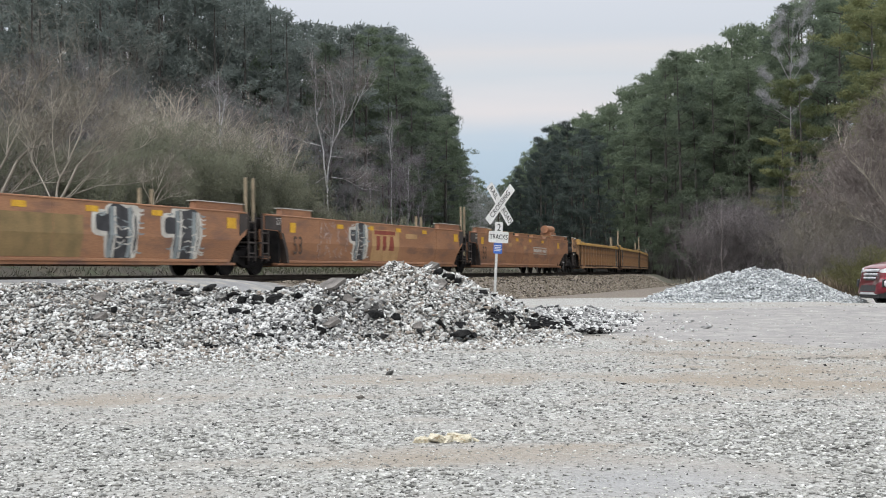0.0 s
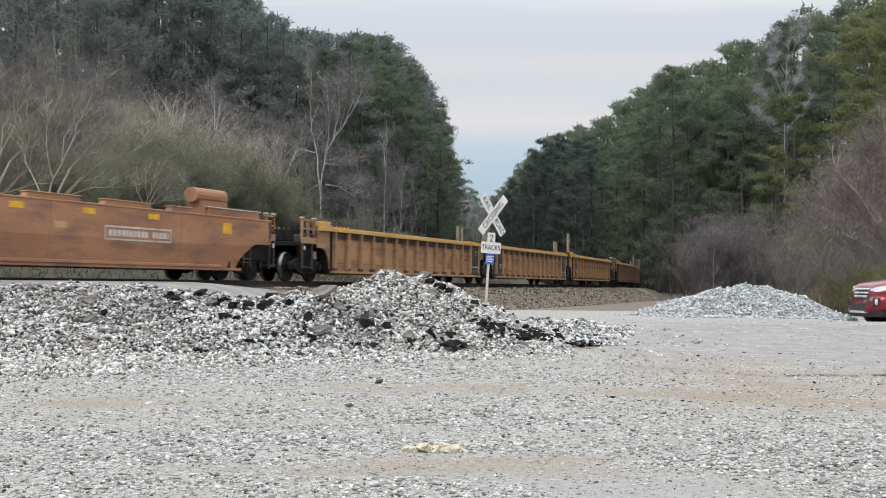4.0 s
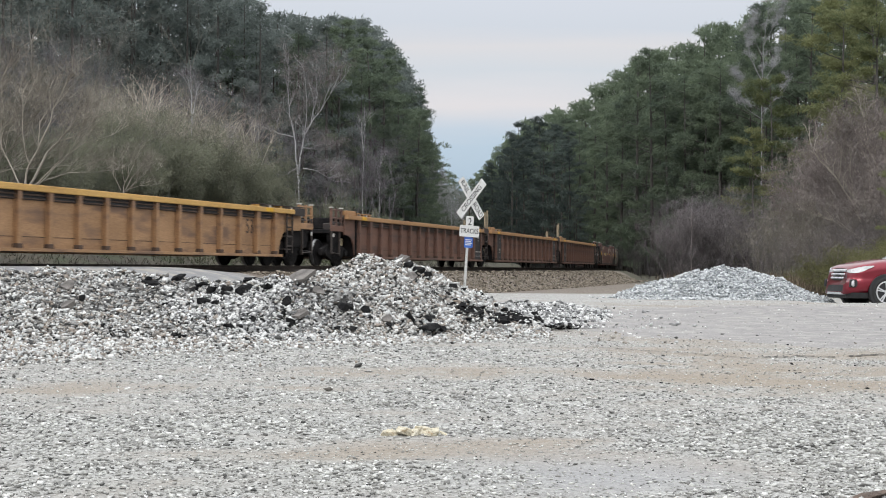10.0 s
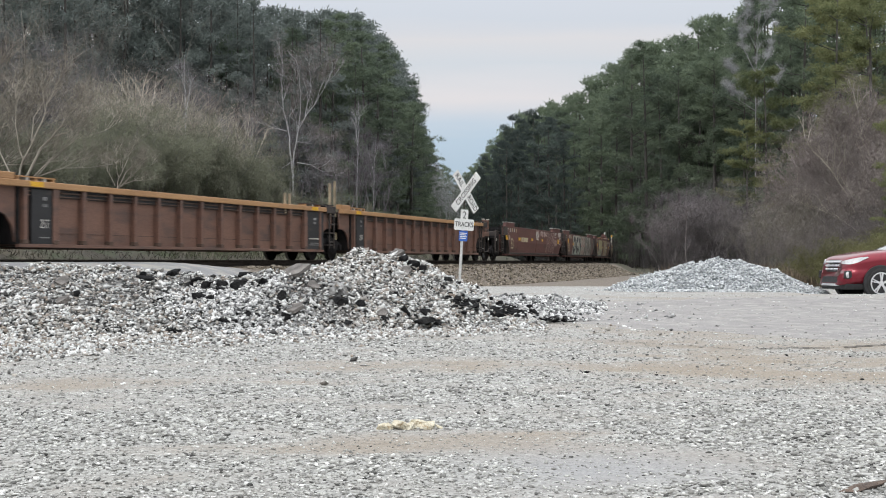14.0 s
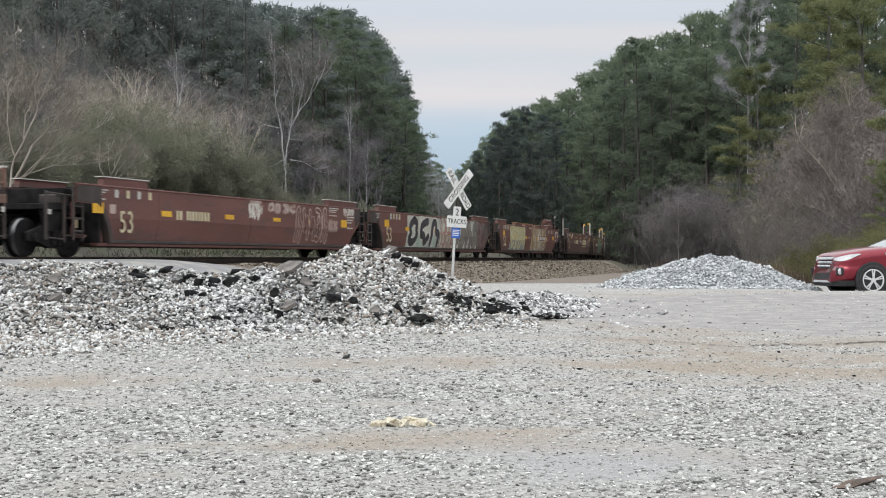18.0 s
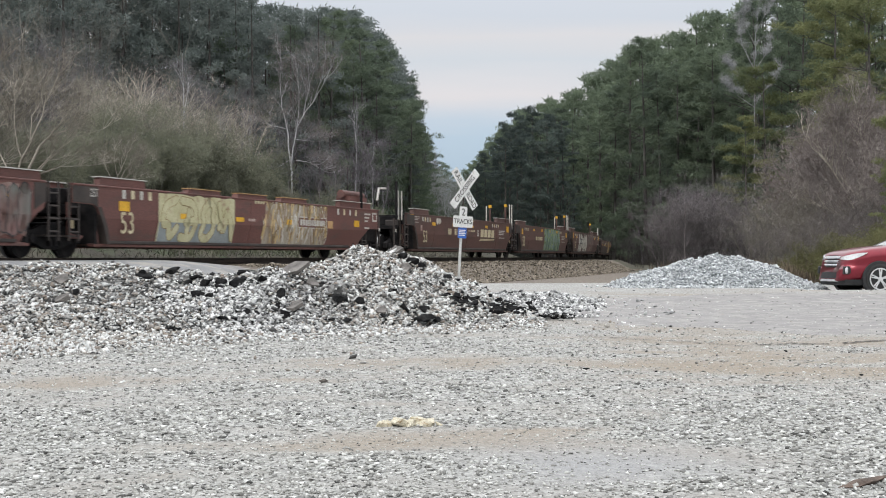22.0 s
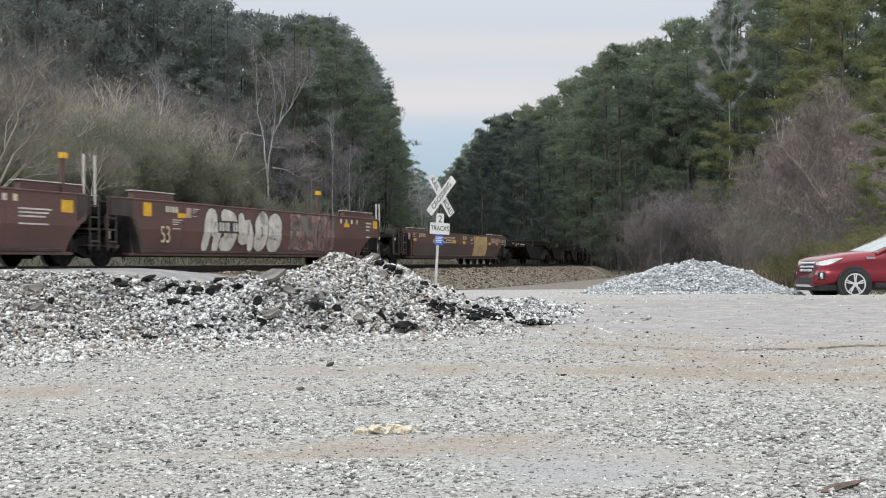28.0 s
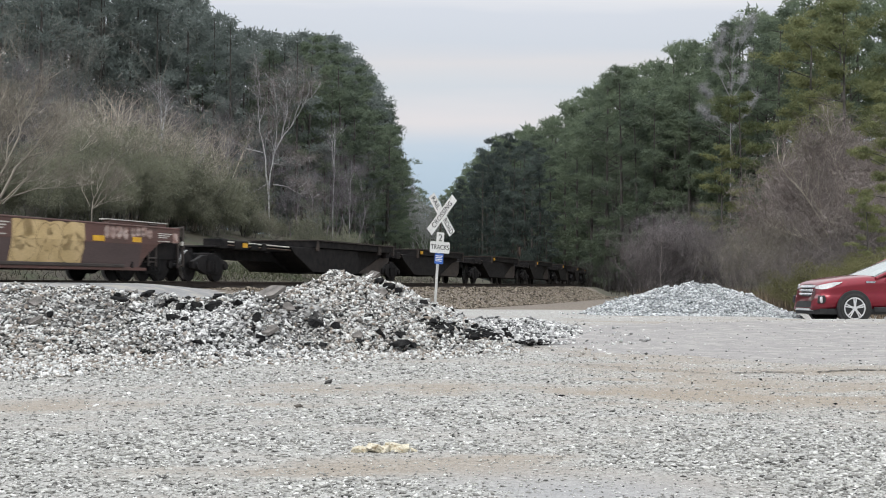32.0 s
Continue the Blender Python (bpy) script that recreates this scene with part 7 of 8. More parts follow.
def spine_unit(label, L, decks, lead=False, wheel_at=None):
    """One platform of a container spine car: a black centre beam with wings under raised, rusty decks; L: half its length."""
    unit = tagged(new("spine_car"), label, "freight car", "cars of the freight train")
    d0, d1 = decks[0][0], decks[-1][1]
    bm = bmesh.new()
    prism(bm, [(-L + 0.2, 1.02), (-L + 0.2, 0.72), (d0 - 1.6, 0.7), (d0 - 0.4, 0.34), (d1 - 1.6, 0.34), (d1 - 0.3, 0.7), (L - 0.2, 0.72), (L - 0.2, 1.02)], -0.35, 0.35)
    part("centre_beam", bm, M["grimy"], unit, bevel=0.015)
    mid = (d0 + d1) / 2 + 0.6
    for sgn in (-1, 1):
        bm = bmesh.new()
        prism(bm, [(d0 - 2.2, 1.2), (d0 - 1.9, 0.98), (d0 - 0.2, 0.36), (mid - 0.4, 0.32), (mid - 0.4, 1.2)], *sorted((sgn * 0.36, sgn * 1.22)))
        part("side_wing", bm, M["grimy"], unit, bevel=0.01)
        bm = bmesh.new()
        prism(bm, [(mid, 1.2), (mid, 0.34), (d1 - 0.1, 0.32), (d1 + 0.3, 0.46), (d1 + 0.3, 1.2)], *sorted((sgn * 0.4, sgn * 0.98)))
        part("side_wing", bm, M["grimy"], unit, bevel=0.01)
        bm = bmesh.new()
        prism(bm, [(mid + 0.2, 0.36), (d1 - 0.1, 0.32), (d1 + 0.25, 0.5), (d1 + 0.25, 1.1), (d1 - 1.0, 0.98)], *sorted((sgn * 0.985, sgn * 1.02)))
        part("gusset", bm, M["deck_rust"], unit, "dusty brown gusset plate", bevel=0.006)
    for a, b in decks:
        bm = bmesh.new()
        box(bm, a, b, -1.3, 1.3, 1.22, 1.46)
        part("deck", bm, M["grimy"], unit, bevel=0.012)
        bm = bmesh.new()
        box(bm, a - 0.03, b + 0.03, -1.36, 1.36, 1.46, 1.5)
        part("deck_plate", bm, M["deck_rust"], unit, "worn brown deck plate")
        for x in (a + 0.06, b - 0.06):
            bm = bmesh.new()
            box(bm, x - 0.06, x + 0.06, -1.34, -1.24, 1.1, 1.46)
            part("deck_post", bm, M["deck_rust"], unit, bevel=0.008)
    for a, b in ((-L + 0.15, d0 - 2.3), (d1 + 0.4, L - 0.15)):
        if b > a:
            bm = bmesh.new()
            box(bm, a, b, -1.1, 1.1, 1.03, 1.09)
            part("low_deck", bm, M["grimy"], unit, bevel=0.01)
    boxes = [(-L + 0.4, 0.5, 1.3), (L - 1.0, 0.4, 1.28)] + ([(-6.95, 1.0, 1.27), (-5.7, 0.5, 1.2), (-4.9, 0.35, 1.24)] if lead else [])
    for x, w, z in boxes:
        bm = bmesh.new()
        box(bm, x, x + w, -1.2, -0.6, 1.0, z)
        part("valve_box", bm, M["grimy"], unit, bevel=0.02)
    bm = bmesh.new()
    x = -6.4 if lead else d0 + 0.3
    box(bm, x, x + 0.34, -1.365 if not lead else -1.225, -1.335 if not lead else -1.195, 1.26 if not lead else 1.06, 1.4 if not lead else 1.2)
    part("reflector", bm, M["mark_yellow"], unit)
    for z in (1.12, 1.22):
        bm = bmesh.new()
        rod(bm, (-L + 0.6, -1.16, z), (d0 - 1.2, -1.14, z - 0.05), 0.024)
        part("air_pipe", bm, M["mark_white"] if lead and z > 1.2 else M["rust_steel"], unit)
    if wheel_at is not None:
        bm = bmesh.new()
        rod(bm, (wheel_at, -1.1, 1.05), (wheel_at, -1.1, 1.9), 0.03)
        part("brake_post", bm, M["grimy"], unit)
        bm = bmesh.new()
        lathe_y(bm, [(0.24, -1.13), (0.28, -1.15), (0.28, -1.11), (0.24, -1.1)], 22)
        for k in range(3):
            a = 1.047 * k
            rod(bm, (-0.25 * math.cos(a), -1.12, -0.25 * math.sin(a)), (0.25 * math.cos(a), -1.12, 0.25 * math.sin(a)), 0.012)
        ring = part("brake_wheel", bm, M["rust_steel"], unit)
        ring.location = (wheel_at, 0, 1.95)
    return unit


WHITE, BODYPOST = M["mark_white"], M["pole"]
YEL = ((-7.8, -7.4, 1.28, 1.58, "yellow"), (-4.2, -3.7, 1.5, 1.64, "yellow"), (-1.5, -1.0, 1.52, 1.66, "yellow"), (1.2, 1.7, 1.52, 1.66, "yellow"), (4.0, 4.5, 1.52, 1.66, "yellow"), (7.8, 8.3, 1.3, 1.6, "yellow"))
ENDS = ((6.1, 7.4, 0.92, 1.36, "lines"), (4.7, 6.3, 1.5, 1.66, "dots"), (-6.9, -5.6, 1.5, 1.64, "dots"))
TOPS = ((-6.7, -5.8, 1.8, 1.98, "plate"), (-3.9, -1.9, 1.8, 1.95, "plate"), (-0.9, 1.2, 1.8, 1.95, "plate"), (2.1, 4.2, 1.8, 1.95, "plate"), (5.1, 6.2, 1.8, 1.95, "plate"))
N53 = (-7.75, -6.75, 0.6, 1.12, "t53")
T25 = (-9.0, -8.2, 1.48, 1.68, "t25")
DARKS = ((-7.95, -6.95, 0.36, 1.6, "dark"), (7.05, 8.5, 0.36, 1.6, "dark"))

TRAIN = []


def add_unit(unit, middle, half=HALF):
    TRAIN.append((unit, middle, half))


def build_train():
    o, ch = M["orange"], M["orange"]
    # orange smooth-sided car of three wells
    lab = "orange smooth-sided container well car with faded graffiti"
    add_unit(well_unit("well_car", lab, "smooth", o, ch, YEL + ((1.5, 3.4, 0.36, 1.76, "oval"), (4.5, 6.4, 0.36, 1.76, "oval"), (-1.9, 1.1, 0.45, 1.42, "olive")), 2, ((9.05, 1.0, BODYPOST), (9.5, 1.0, BODYPOST), (3.6, 0.4, BODYPOST), (4.15, 0.4, BODYPOST))), -9.75)
    add_unit(well_unit("well_car", lab, "smooth", o, ch, YEL + ((-5.8, -3.2, 0.5, 1.7, "scrawl"), (-3.15, -1.6, 0.44, 1.76, "oval"), (-1.15, 1.5, 0.45, 1.56, "buff"), (-0.93, 1.08, 0.83, 1.53, "logo_red"), (2.2, 3.4, 1.3, 1.48, "buff"), T25, N53), 3, ((9.05, 1.0, BODYPOST), (9.5, 1.0, BODYPOST), (3.6, 0.4, BODYPOST), (4.15, 0.4, BODYPOST))), 9.75)
    u = well_unit("well_car", "orange smooth-sided container well car with pale patches", "smooth", o, ch, YEL + TOPS + ((2.1, 5.1, 0.94, 1.29, "number"), T25, (6.9, 8.6, 2.08, 2.6, "tank"), (-5.2, -4.4, 1.3, 1.42, "buff"), (-2.9, -2.3, 1.25, 1.4, "buff"), (0.1, 0.6, 1.15, 1.3, "buff"), N53), 4, ends=(9.5, 10.7))
    coupler(u, 1, 10.7, o)
    add_unit(u, 29.25)
    # ribbed ochre car
    lab = "ochre yellow ribbed container well car with black end panels"
    y, cy = M["yellow_car"], M["chord_yellow"]
    u = well_unit("well_car", lab, "ribbed", y, cy, (DARKS[1], (6.3, 7.0, 0.95, 1.35, "t53")), 5, ((5.4, 0.62, y), (5.95, 0.58, M["pole"]), (9.2, 1.2, M["pole"]), (9.62, 1.2, M["pole"])))
    coupler(u, -1, 9.42, y)
    add_unit(u, 53.0)
    add_unit(well_unit("well_car", lab, "ribbed", y, cy, DARKS + ((6.3, 7.0, 0.95, 1.35, "t53"), T25), 6, ((5.4, 0.62, y), (5.95, 0.58, M["pole"]), (9.2, 1.2, M["pole"]), (9.62, 1.2, M["pole"]))), 72.5)
    u = well_unit("well_car", lab, "ribbed", y, cy, (DARKS[0], (6.3, 7.0, 0.95, 1.35, "t53")), 7, ends=(9.42, 10.25))
    coupler(u, 1, 10.25, y)
    add_unit(u, 92.0)
    # ribbed rusty car
    lab = "rust brown ribbed container well car with an orange top rail"
    y, cy = M["brown_car"], M["chord_orange"]
    u = well_unit("well_car", lab, "ribbed", y, cy, (DARKS[1],), 8, ((9.2, 0.85, M["pole"]), (9.62, 0.95, M["pole"]), (5.6, 0.35, M["pole"]), (5.95, 0.35, M["pole"])))
    coupler(u, -1, 9.42, y)
    add_unit(u, 115.45)
    add_unit(well_unit("well_car", lab, "ribbed", y, cy, DARKS, 9, ((9.2, 0.85, M["pole"]), (9.62, 0.95, M["pole"]), (5.6, 0.35, M["pole"]), (5.95, 0.35, M["pole"]))), 134.95)
    u = well_unit("well_car", lab, "ribbed", y, cy, (DARKS[0],), 10, ends=(9.42, 10.25))
    coupler(u, 1, 10.25, y)
    add_unit(u, 154.45)
    # red oxide car
    r = M["oxide"]
    lab = "red oxide smooth-sided container well car with white graffiti"
    u = well_unit("well_car", lab, "smooth", r, r, (N53, (-8.86, -8.13, 1.39, 1.68, "lines"), (-8.82, -8.33, 1.08, 1.35, "yellow"), (-8.04, -7.77, 1.09, 1.32, "block"), (-7.8, -5.6, 1.5, 1.7, "dots"), (-5.46, -4.92, 1.09, 1.24, "yellow"), (-4.66, -2.67, 1.02, 1.27, "bars"), (-1.77, -1.2, 1.11, 1.25, "yellow"), (-0.18, 0.73, 1.13, 1.62, "strokes"), (-0.1, 0.7, 1.66, 1.74, "block"), (1.1, 3.25, 1.4, 1.74, "ghost_small"), (1.55, 2.09, 1.13, 1.25, "yellow"), (3.3, 5.95, 0.46, 1.74, "ghost"), (4.1, 4.6, 1.1, 1.24, "yellow"), (6.09, 6.91, 1.4, 1.72, "lines"), (6.04, 6.81, 0.87, 1.31, "ghost_small"), (7.4, 8.4, 1.46, 1.74, "strokes"), (7.18, 7.71, 1.06, 1.32, "yellow"), (7.75, 8.4, 0.97, 1.45, "lines")), 11)
    coupler(u, -1)
    add_unit(u, 177.75)
    add_unit(well_unit("well_car", lab, "smooth", r, r, (N53, T25, (-7.77, -7.24, 1.19, 1.46, "yellow"), (-7.08, -5.6, 1.5, 1.72, "dots"), (-5.07, -4.62, 1.08, 1.23, "yellow"), (-4.85, -0.1, 0.36, 1.74, "letters"), (-1.4, -0.9, 1.1, 1.24, "yellow"), (-0.05, 2.1, 0.36, 1.74, "pink"), (-0.1, 2.1, 1.0, 1.16, "block"), (2.1, 6.5, 0.36, 1.74, "grey"), (3.9, 4.4, 1.1, 1.24, "yellow"), (6.5, 8.3, 0.5, 1.7, "outlined"), (7.25, 7.8, 1.15, 1.42, "yellow"), (7.85, 8.4, 1.0, 1.5, "lines")), 12), 197.25)
    u = well_unit("well_car", "red oxide container well car with a pale yellow graffiti panel", "smooth", r, r, TOPS[1:4] + ((-7.45, -6.69, 0.6, 1.11, "t53"), T25, (-7.45, -6.96, 1.18, 1.43, "yellow"), (-7.3, -5.6, 1.5, 1.72, "dots"), (-5.5, -1.1, 0.36, 1.74, "cream"), (-4.34, -3.89, 1.06, 1.21, "yellow"), (-1.02, -0.5, 1.07, 1.2, "yellow"), (-0.2, 0.25, 1.1, 1.18, "block"), (0.24, 1.09, 1.65, 1.74, "bars"), (0.75, 5.8, 0.36, 1.74, "wild"), (2.48, 2.92, 1.06, 1.22, "yellow"), (3.41, 5.72, 0.96, 1.35, "number"), (5.85, 6.3, 1.0, 1.25, "buff"), (8.25, 8.72, 1.1, 1.33, "yellow"), (6.7, 8.9, 1.5, 1.7, "dots"), (9.27, 9.84, 0.98, 1.62, "lines"), (10.05, 10.5, 1.33, 1.66, "frame"), (8.2, 10.2, 2.12, 2.48, "tank")), 13, ((9.2, 0.9, M["grimy"]),), ends=(9.5, 10.7))
    coupler(u, 1, 10.7)
    add_unit(u, 216.75)
    # dark brown car with tall white posts
    r = M["oxide_brown"]
    lab = "dark brown smooth-sided container well car with white posts"
    front = ((-9.0, -8.5, 1.5, 1.74, "yellow"), (-8.38, -7.69, 1.4, 1.68, "lines"), (-7.32, -5.9, 1.5, 1.68, "dots"), (-5.87, -5.37, 1.36, 1.5, "yellow"), (-7.56, -7.32, 1.1, 1.34, "block"))
    pp = ((3.9, 0.72, WHITE), (4.7, 0.8, r), (8.0, 0.95, r), (8.9, 1.0, WHITE), (9.4, 1.0, WHITE))
    u = well_unit("well_car", lab, "smooth", r, r, front + ENDS[:2] + ((-7.29, -6.56, 0.62, 1.08, "t53"), (-5.2, -4.6, 1.42, 1.66, "strokes"), (-3.36, -1.04, 1.02, 1.28, "bars"), (-2.64, -2.25, 1.38, 1.51, "yellow"), (0.17, 1.3, 1.2, 1.28, "bars"), (0.5, 1.01, 1.39, 1.5, "yellow"), (2.2, 5.2, 0.79, 1.35, "logo_cream"), (3.3, 3.8, 1.42, 1.55, "yellow"), (-0.4, -0.12, 1.04, 1.32, "tA"), (1.75, 2.0, 1.02, 1.3, "frame"), (-11.55, -10.5, 2.2, 2.68, "pipe"), (0.2, 1.2, 1.68, 1.76, "bars"), (7.8, 8.3, 1.3, 1.6, "yellow")), 14, pp + ((-10.3, 0.85, WHITE), (-9.88, 0.85, WHITE), (-10.5, 1.2, M["grimy"])))
    coupler(u, -1)
    add_unit(u, 240.25)
    add_unit(well_unit("well_car", "dark brown container well car with green graffiti and white posts", "smooth", r, r, YEL + ENDS + (N53, (-3.4, -1.1, 1.0, 1.2, "bars"), (-0.4, 5.3, 0.4, 1.74, "green")), 15, pp), 259.75)
    u = well_unit("well_car", "dark brown container well car with white block graffiti", "smooth", r, r, ((-7.01, -6.3, 0.62, 1.05, "t53"), (-7.86, -7.42, 1.33, 1.7, "yellow"), (-6.63, -5.9, 1.48, 1.64, "dots"), (-5.94, -5.45, 1.34, 1.47, "yellow"), (-5.41, -5.13, 1.36, 1.64, "block"), (-5.04, -4.66, 1.37, 1.63, "lines"), (-6.25, -5.68, 0.98, 1.29, "lines"), (-4.33, 1.29, 0.36, 1.74, "white"), (-3.44, -1.02, 0.97, 1.34, "boxed"), (-2.77, -2.24, 1.37, 1.49, "yellow"), (0.66, 1.1, 1.4, 1.5, "yellow"), (1.94, 5.92, 0.5, 1.74, "outlined"), (6.89, 7.4, 1.39, 1.53, "yellow"), (6.5, 8.7, 1.52, 1.68, "dots"), (9.2, 9.8, 0.95, 1.62, "lines"), (10.0, 10.45, 1.4, 1.7, "yellow")), 16, ((4.6, 0.8, r), (10.6, 0.6, WHITE), (10.95, 0.6, WHITE)), ends=(9.5, 10.7))
    coupler(u, 1, 10.7)
    add_unit(u, 279.25)
    # low brown car with a tan tag
    u = well_unit("well_car", "low dark brown container well car with a tan graffiti panel", "smooth", r, r, ((-7.7, 2.96, 0.36, 0.96, "grime"), (6.0, 8.7, 0.36, 0.96, "grime"), (3.0, 5.95, 0.36, 1.42, "tan"), (-4.99, -4.47, 0.98, 1.13, "yellow"), (-4.43, -3.92, 1.0, 1.16, "dots"), (-3.75, -3.27, 0.98, 1.12, "yellow"), (-3.23, -2.6, 0.99, 1.26, "frame"), (-2.56, -1.47, 1.0, 1.27, "number"), (-1.42, -0.82, 1.0, 1.15, "yellow"), (-1.4, -0.9, 1.2, 1.3, "bars"), (0.6, 1.15, 0.98, 1.13, "yellow"), (0.65, 1.43, 1.2, 1.38, "bars"), (2.24, 2.9, 0.99, 1.33, "lines"), (6.32, 6.85, 1.0, 1.14, "yellow"), (6.85, 8.0, 1.1, 1.4, "ghost_small"), (8.12, 9.2, 1.17, 1.39, "ghost_small"), (8.21, 8.65, 1.02, 1.15, "yellow"), (9.53, 10.28, 1.04, 1.3, "lines"), (10.34, 10.6, 1.05, 1.32, "block"), (-9.0, -8.73, 1.06, 1.34, "block"), (-8.26, -7.71, 1.16, 1.37, "lines"), (-8.2, -7.75, 1.02, 1.12, "yellow"), (-7.28, -6.18, 1.2, 1.36, "dots")), 17, (), 1.47, (9.5, 10.7))
    coupler(u, -1)
    coupler(u, 1, 10.7)
    add_unit(u, 302.87)
    lab = "black spine container car with worn brown deck plates"
    add_unit(spine_unit(lab, 8.35, ((-0.4, 6.2), (6.28, 8.0)), True), 324.55, 8.35)
    for k in range(6):
        add_unit(spine_unit(lab, 7.4, ((-4.2, 3.9),), False, 5.2 if k == 1 else None), 340.3 + 14.8 * k, 7.4)


build_train()
TRUCKS = []
SPOTS = [-19.5, 0, 19.5, 39, 43.25, 62.75, 82.25, 101.75, 105.7, 125.2, 144.7, 164.2, 168, 187.5, 207, 226.5, 230.5, 250, 269.5, 289, 293, 312.74] + [316.2] + [332.9 + 14.8 * k for k in range(7)]
first_truck = rail_truck()
for k, spot in enumerate(SPOTS):
    TRUCKS.append((first_truck if k == 0 else copy_thing(first_truck, Matrix()), spot))


def rolled(t):
    """Metres that the train has come by at t seconds."""
    return -1.98 + 9.7013 * t - 0.00013 * t * t + 0.0001383 * t ** 3


def chord_pose(s0, s1):
    x0, y0, _ = on_track(s0)
    x1, y1, _ = on_track(s1)
    return Matrix.Translation(((x0 + x1) / 2, (y0 + y1) / 2, RAIL_Z)) @ pose(0, 0, 0, 0, 0, math.degrees(math.atan2(y1 - y0, x1 - x0)))


def motions():
    steps = [0.5 * i for i in range(65)]
    for unit, mid, half in TRAIN:
        walk(unit, [(t, chord_pose(mid - half - rolled(t), mid + half - rolled(t))) for t in steps])
    for truck, spot in TRUCKS:
        walk(truck, [(t, chord_pose(spot - 0.9 - rolled(t), spot + 0.9 - rolled(t))) for t in steps])
        sets = [c for c in truck.children if c.name.startswith("wheelset")]
        times = [0.0] + [k / 15 for k in range(1, 480) if -16 < spot - rolled(k / 15) < 90] + [32.0]
        if len(times) < 3:
            continue
        for ws, x in zip(sets, (-0.89, 0.89)):
            rows, at = [], times[1]
            for t in times:
                u = min(max(t, at), times[-2])
                rows.append((t, pose(x, 0, WHEEL_R, 0, -math.degrees(rolled(u) / WHEEL_R), 0)))
            walk(ws, rows)


# ---- red car ----
M["car_red"] = blotchy("deep red metallic car paint", (0.2, 0.005, 0.018), (0.235, 0.006, 0.022), 0.8, 60, 0.34, 0.55, 0.0)
M["car_red"].node_tree.nodes["Principled BSDF"].inputs["Coat Weight"].default_value = 0.8
M["car_red"].node_tree.nodes["Principled BSDF"].inputs["Coat Roughness"].default_value = 0.05
M["car_glass"] = blotchy("tinted car glass", (0.02, 0.03, 0.03), (0.03, 0.04, 0.04), 1, 20, 0.05, 0.0, 0.0)
# the pale base colour carries the sky's reflection on the glass
M["windscreen"] = blotchy("windscreen glass with sky reflection in the colour", (0.3, 0.34, 0.34), (0.38, 0.42, 0.42), 1, 20, 0.06, 0.0, 0.0)
M["tyre"] = blotchy("black tyre rubber", (0.015, 0.015, 0.015), (0.03, 0.03, 0.03), 6, 60, 0.8)
M["alloy"] = blotchy("silver alloy", (0.7, 0.7, 0.71), (0.8, 0.8, 0.81), 5, 60, 0.35, 0.4, 0.0)
M["plastic"] = blotchy("black trim plastic", (0.012, 0.012, 0.013), (0.022, 0.022, 0.024), 8, 60, 0.5, 0.0, 0.1)
M["lamp_glass"] = blotchy("clear lamp lens", (0.6, 0.6, 0.62), (0.75, 0.75, 0.76), 4, 30, 0.12, 0.2, 0.0)
M["chrome"] = blotchy("chrome trim", (0.6, 0.6, 0.61), (0.7, 0.7, 0.7), 4, 30, 0.12, 1.0, 0.0)


def loft(bm, sections, closed=True):
    rings = [[bm.verts.new(p) for p in s] for s in sections]
    k = len(rings[0])
    for a, c in zip(rings, rings[1:]):
        for i in range(k if closed else k - 1):
            j = (i + 1) % k
            bm.faces.new((a[i], a[j], c[j], c[i]))
    bm.faces.new(rings[0][::-1])
    bm.faces.new(rings[-1])


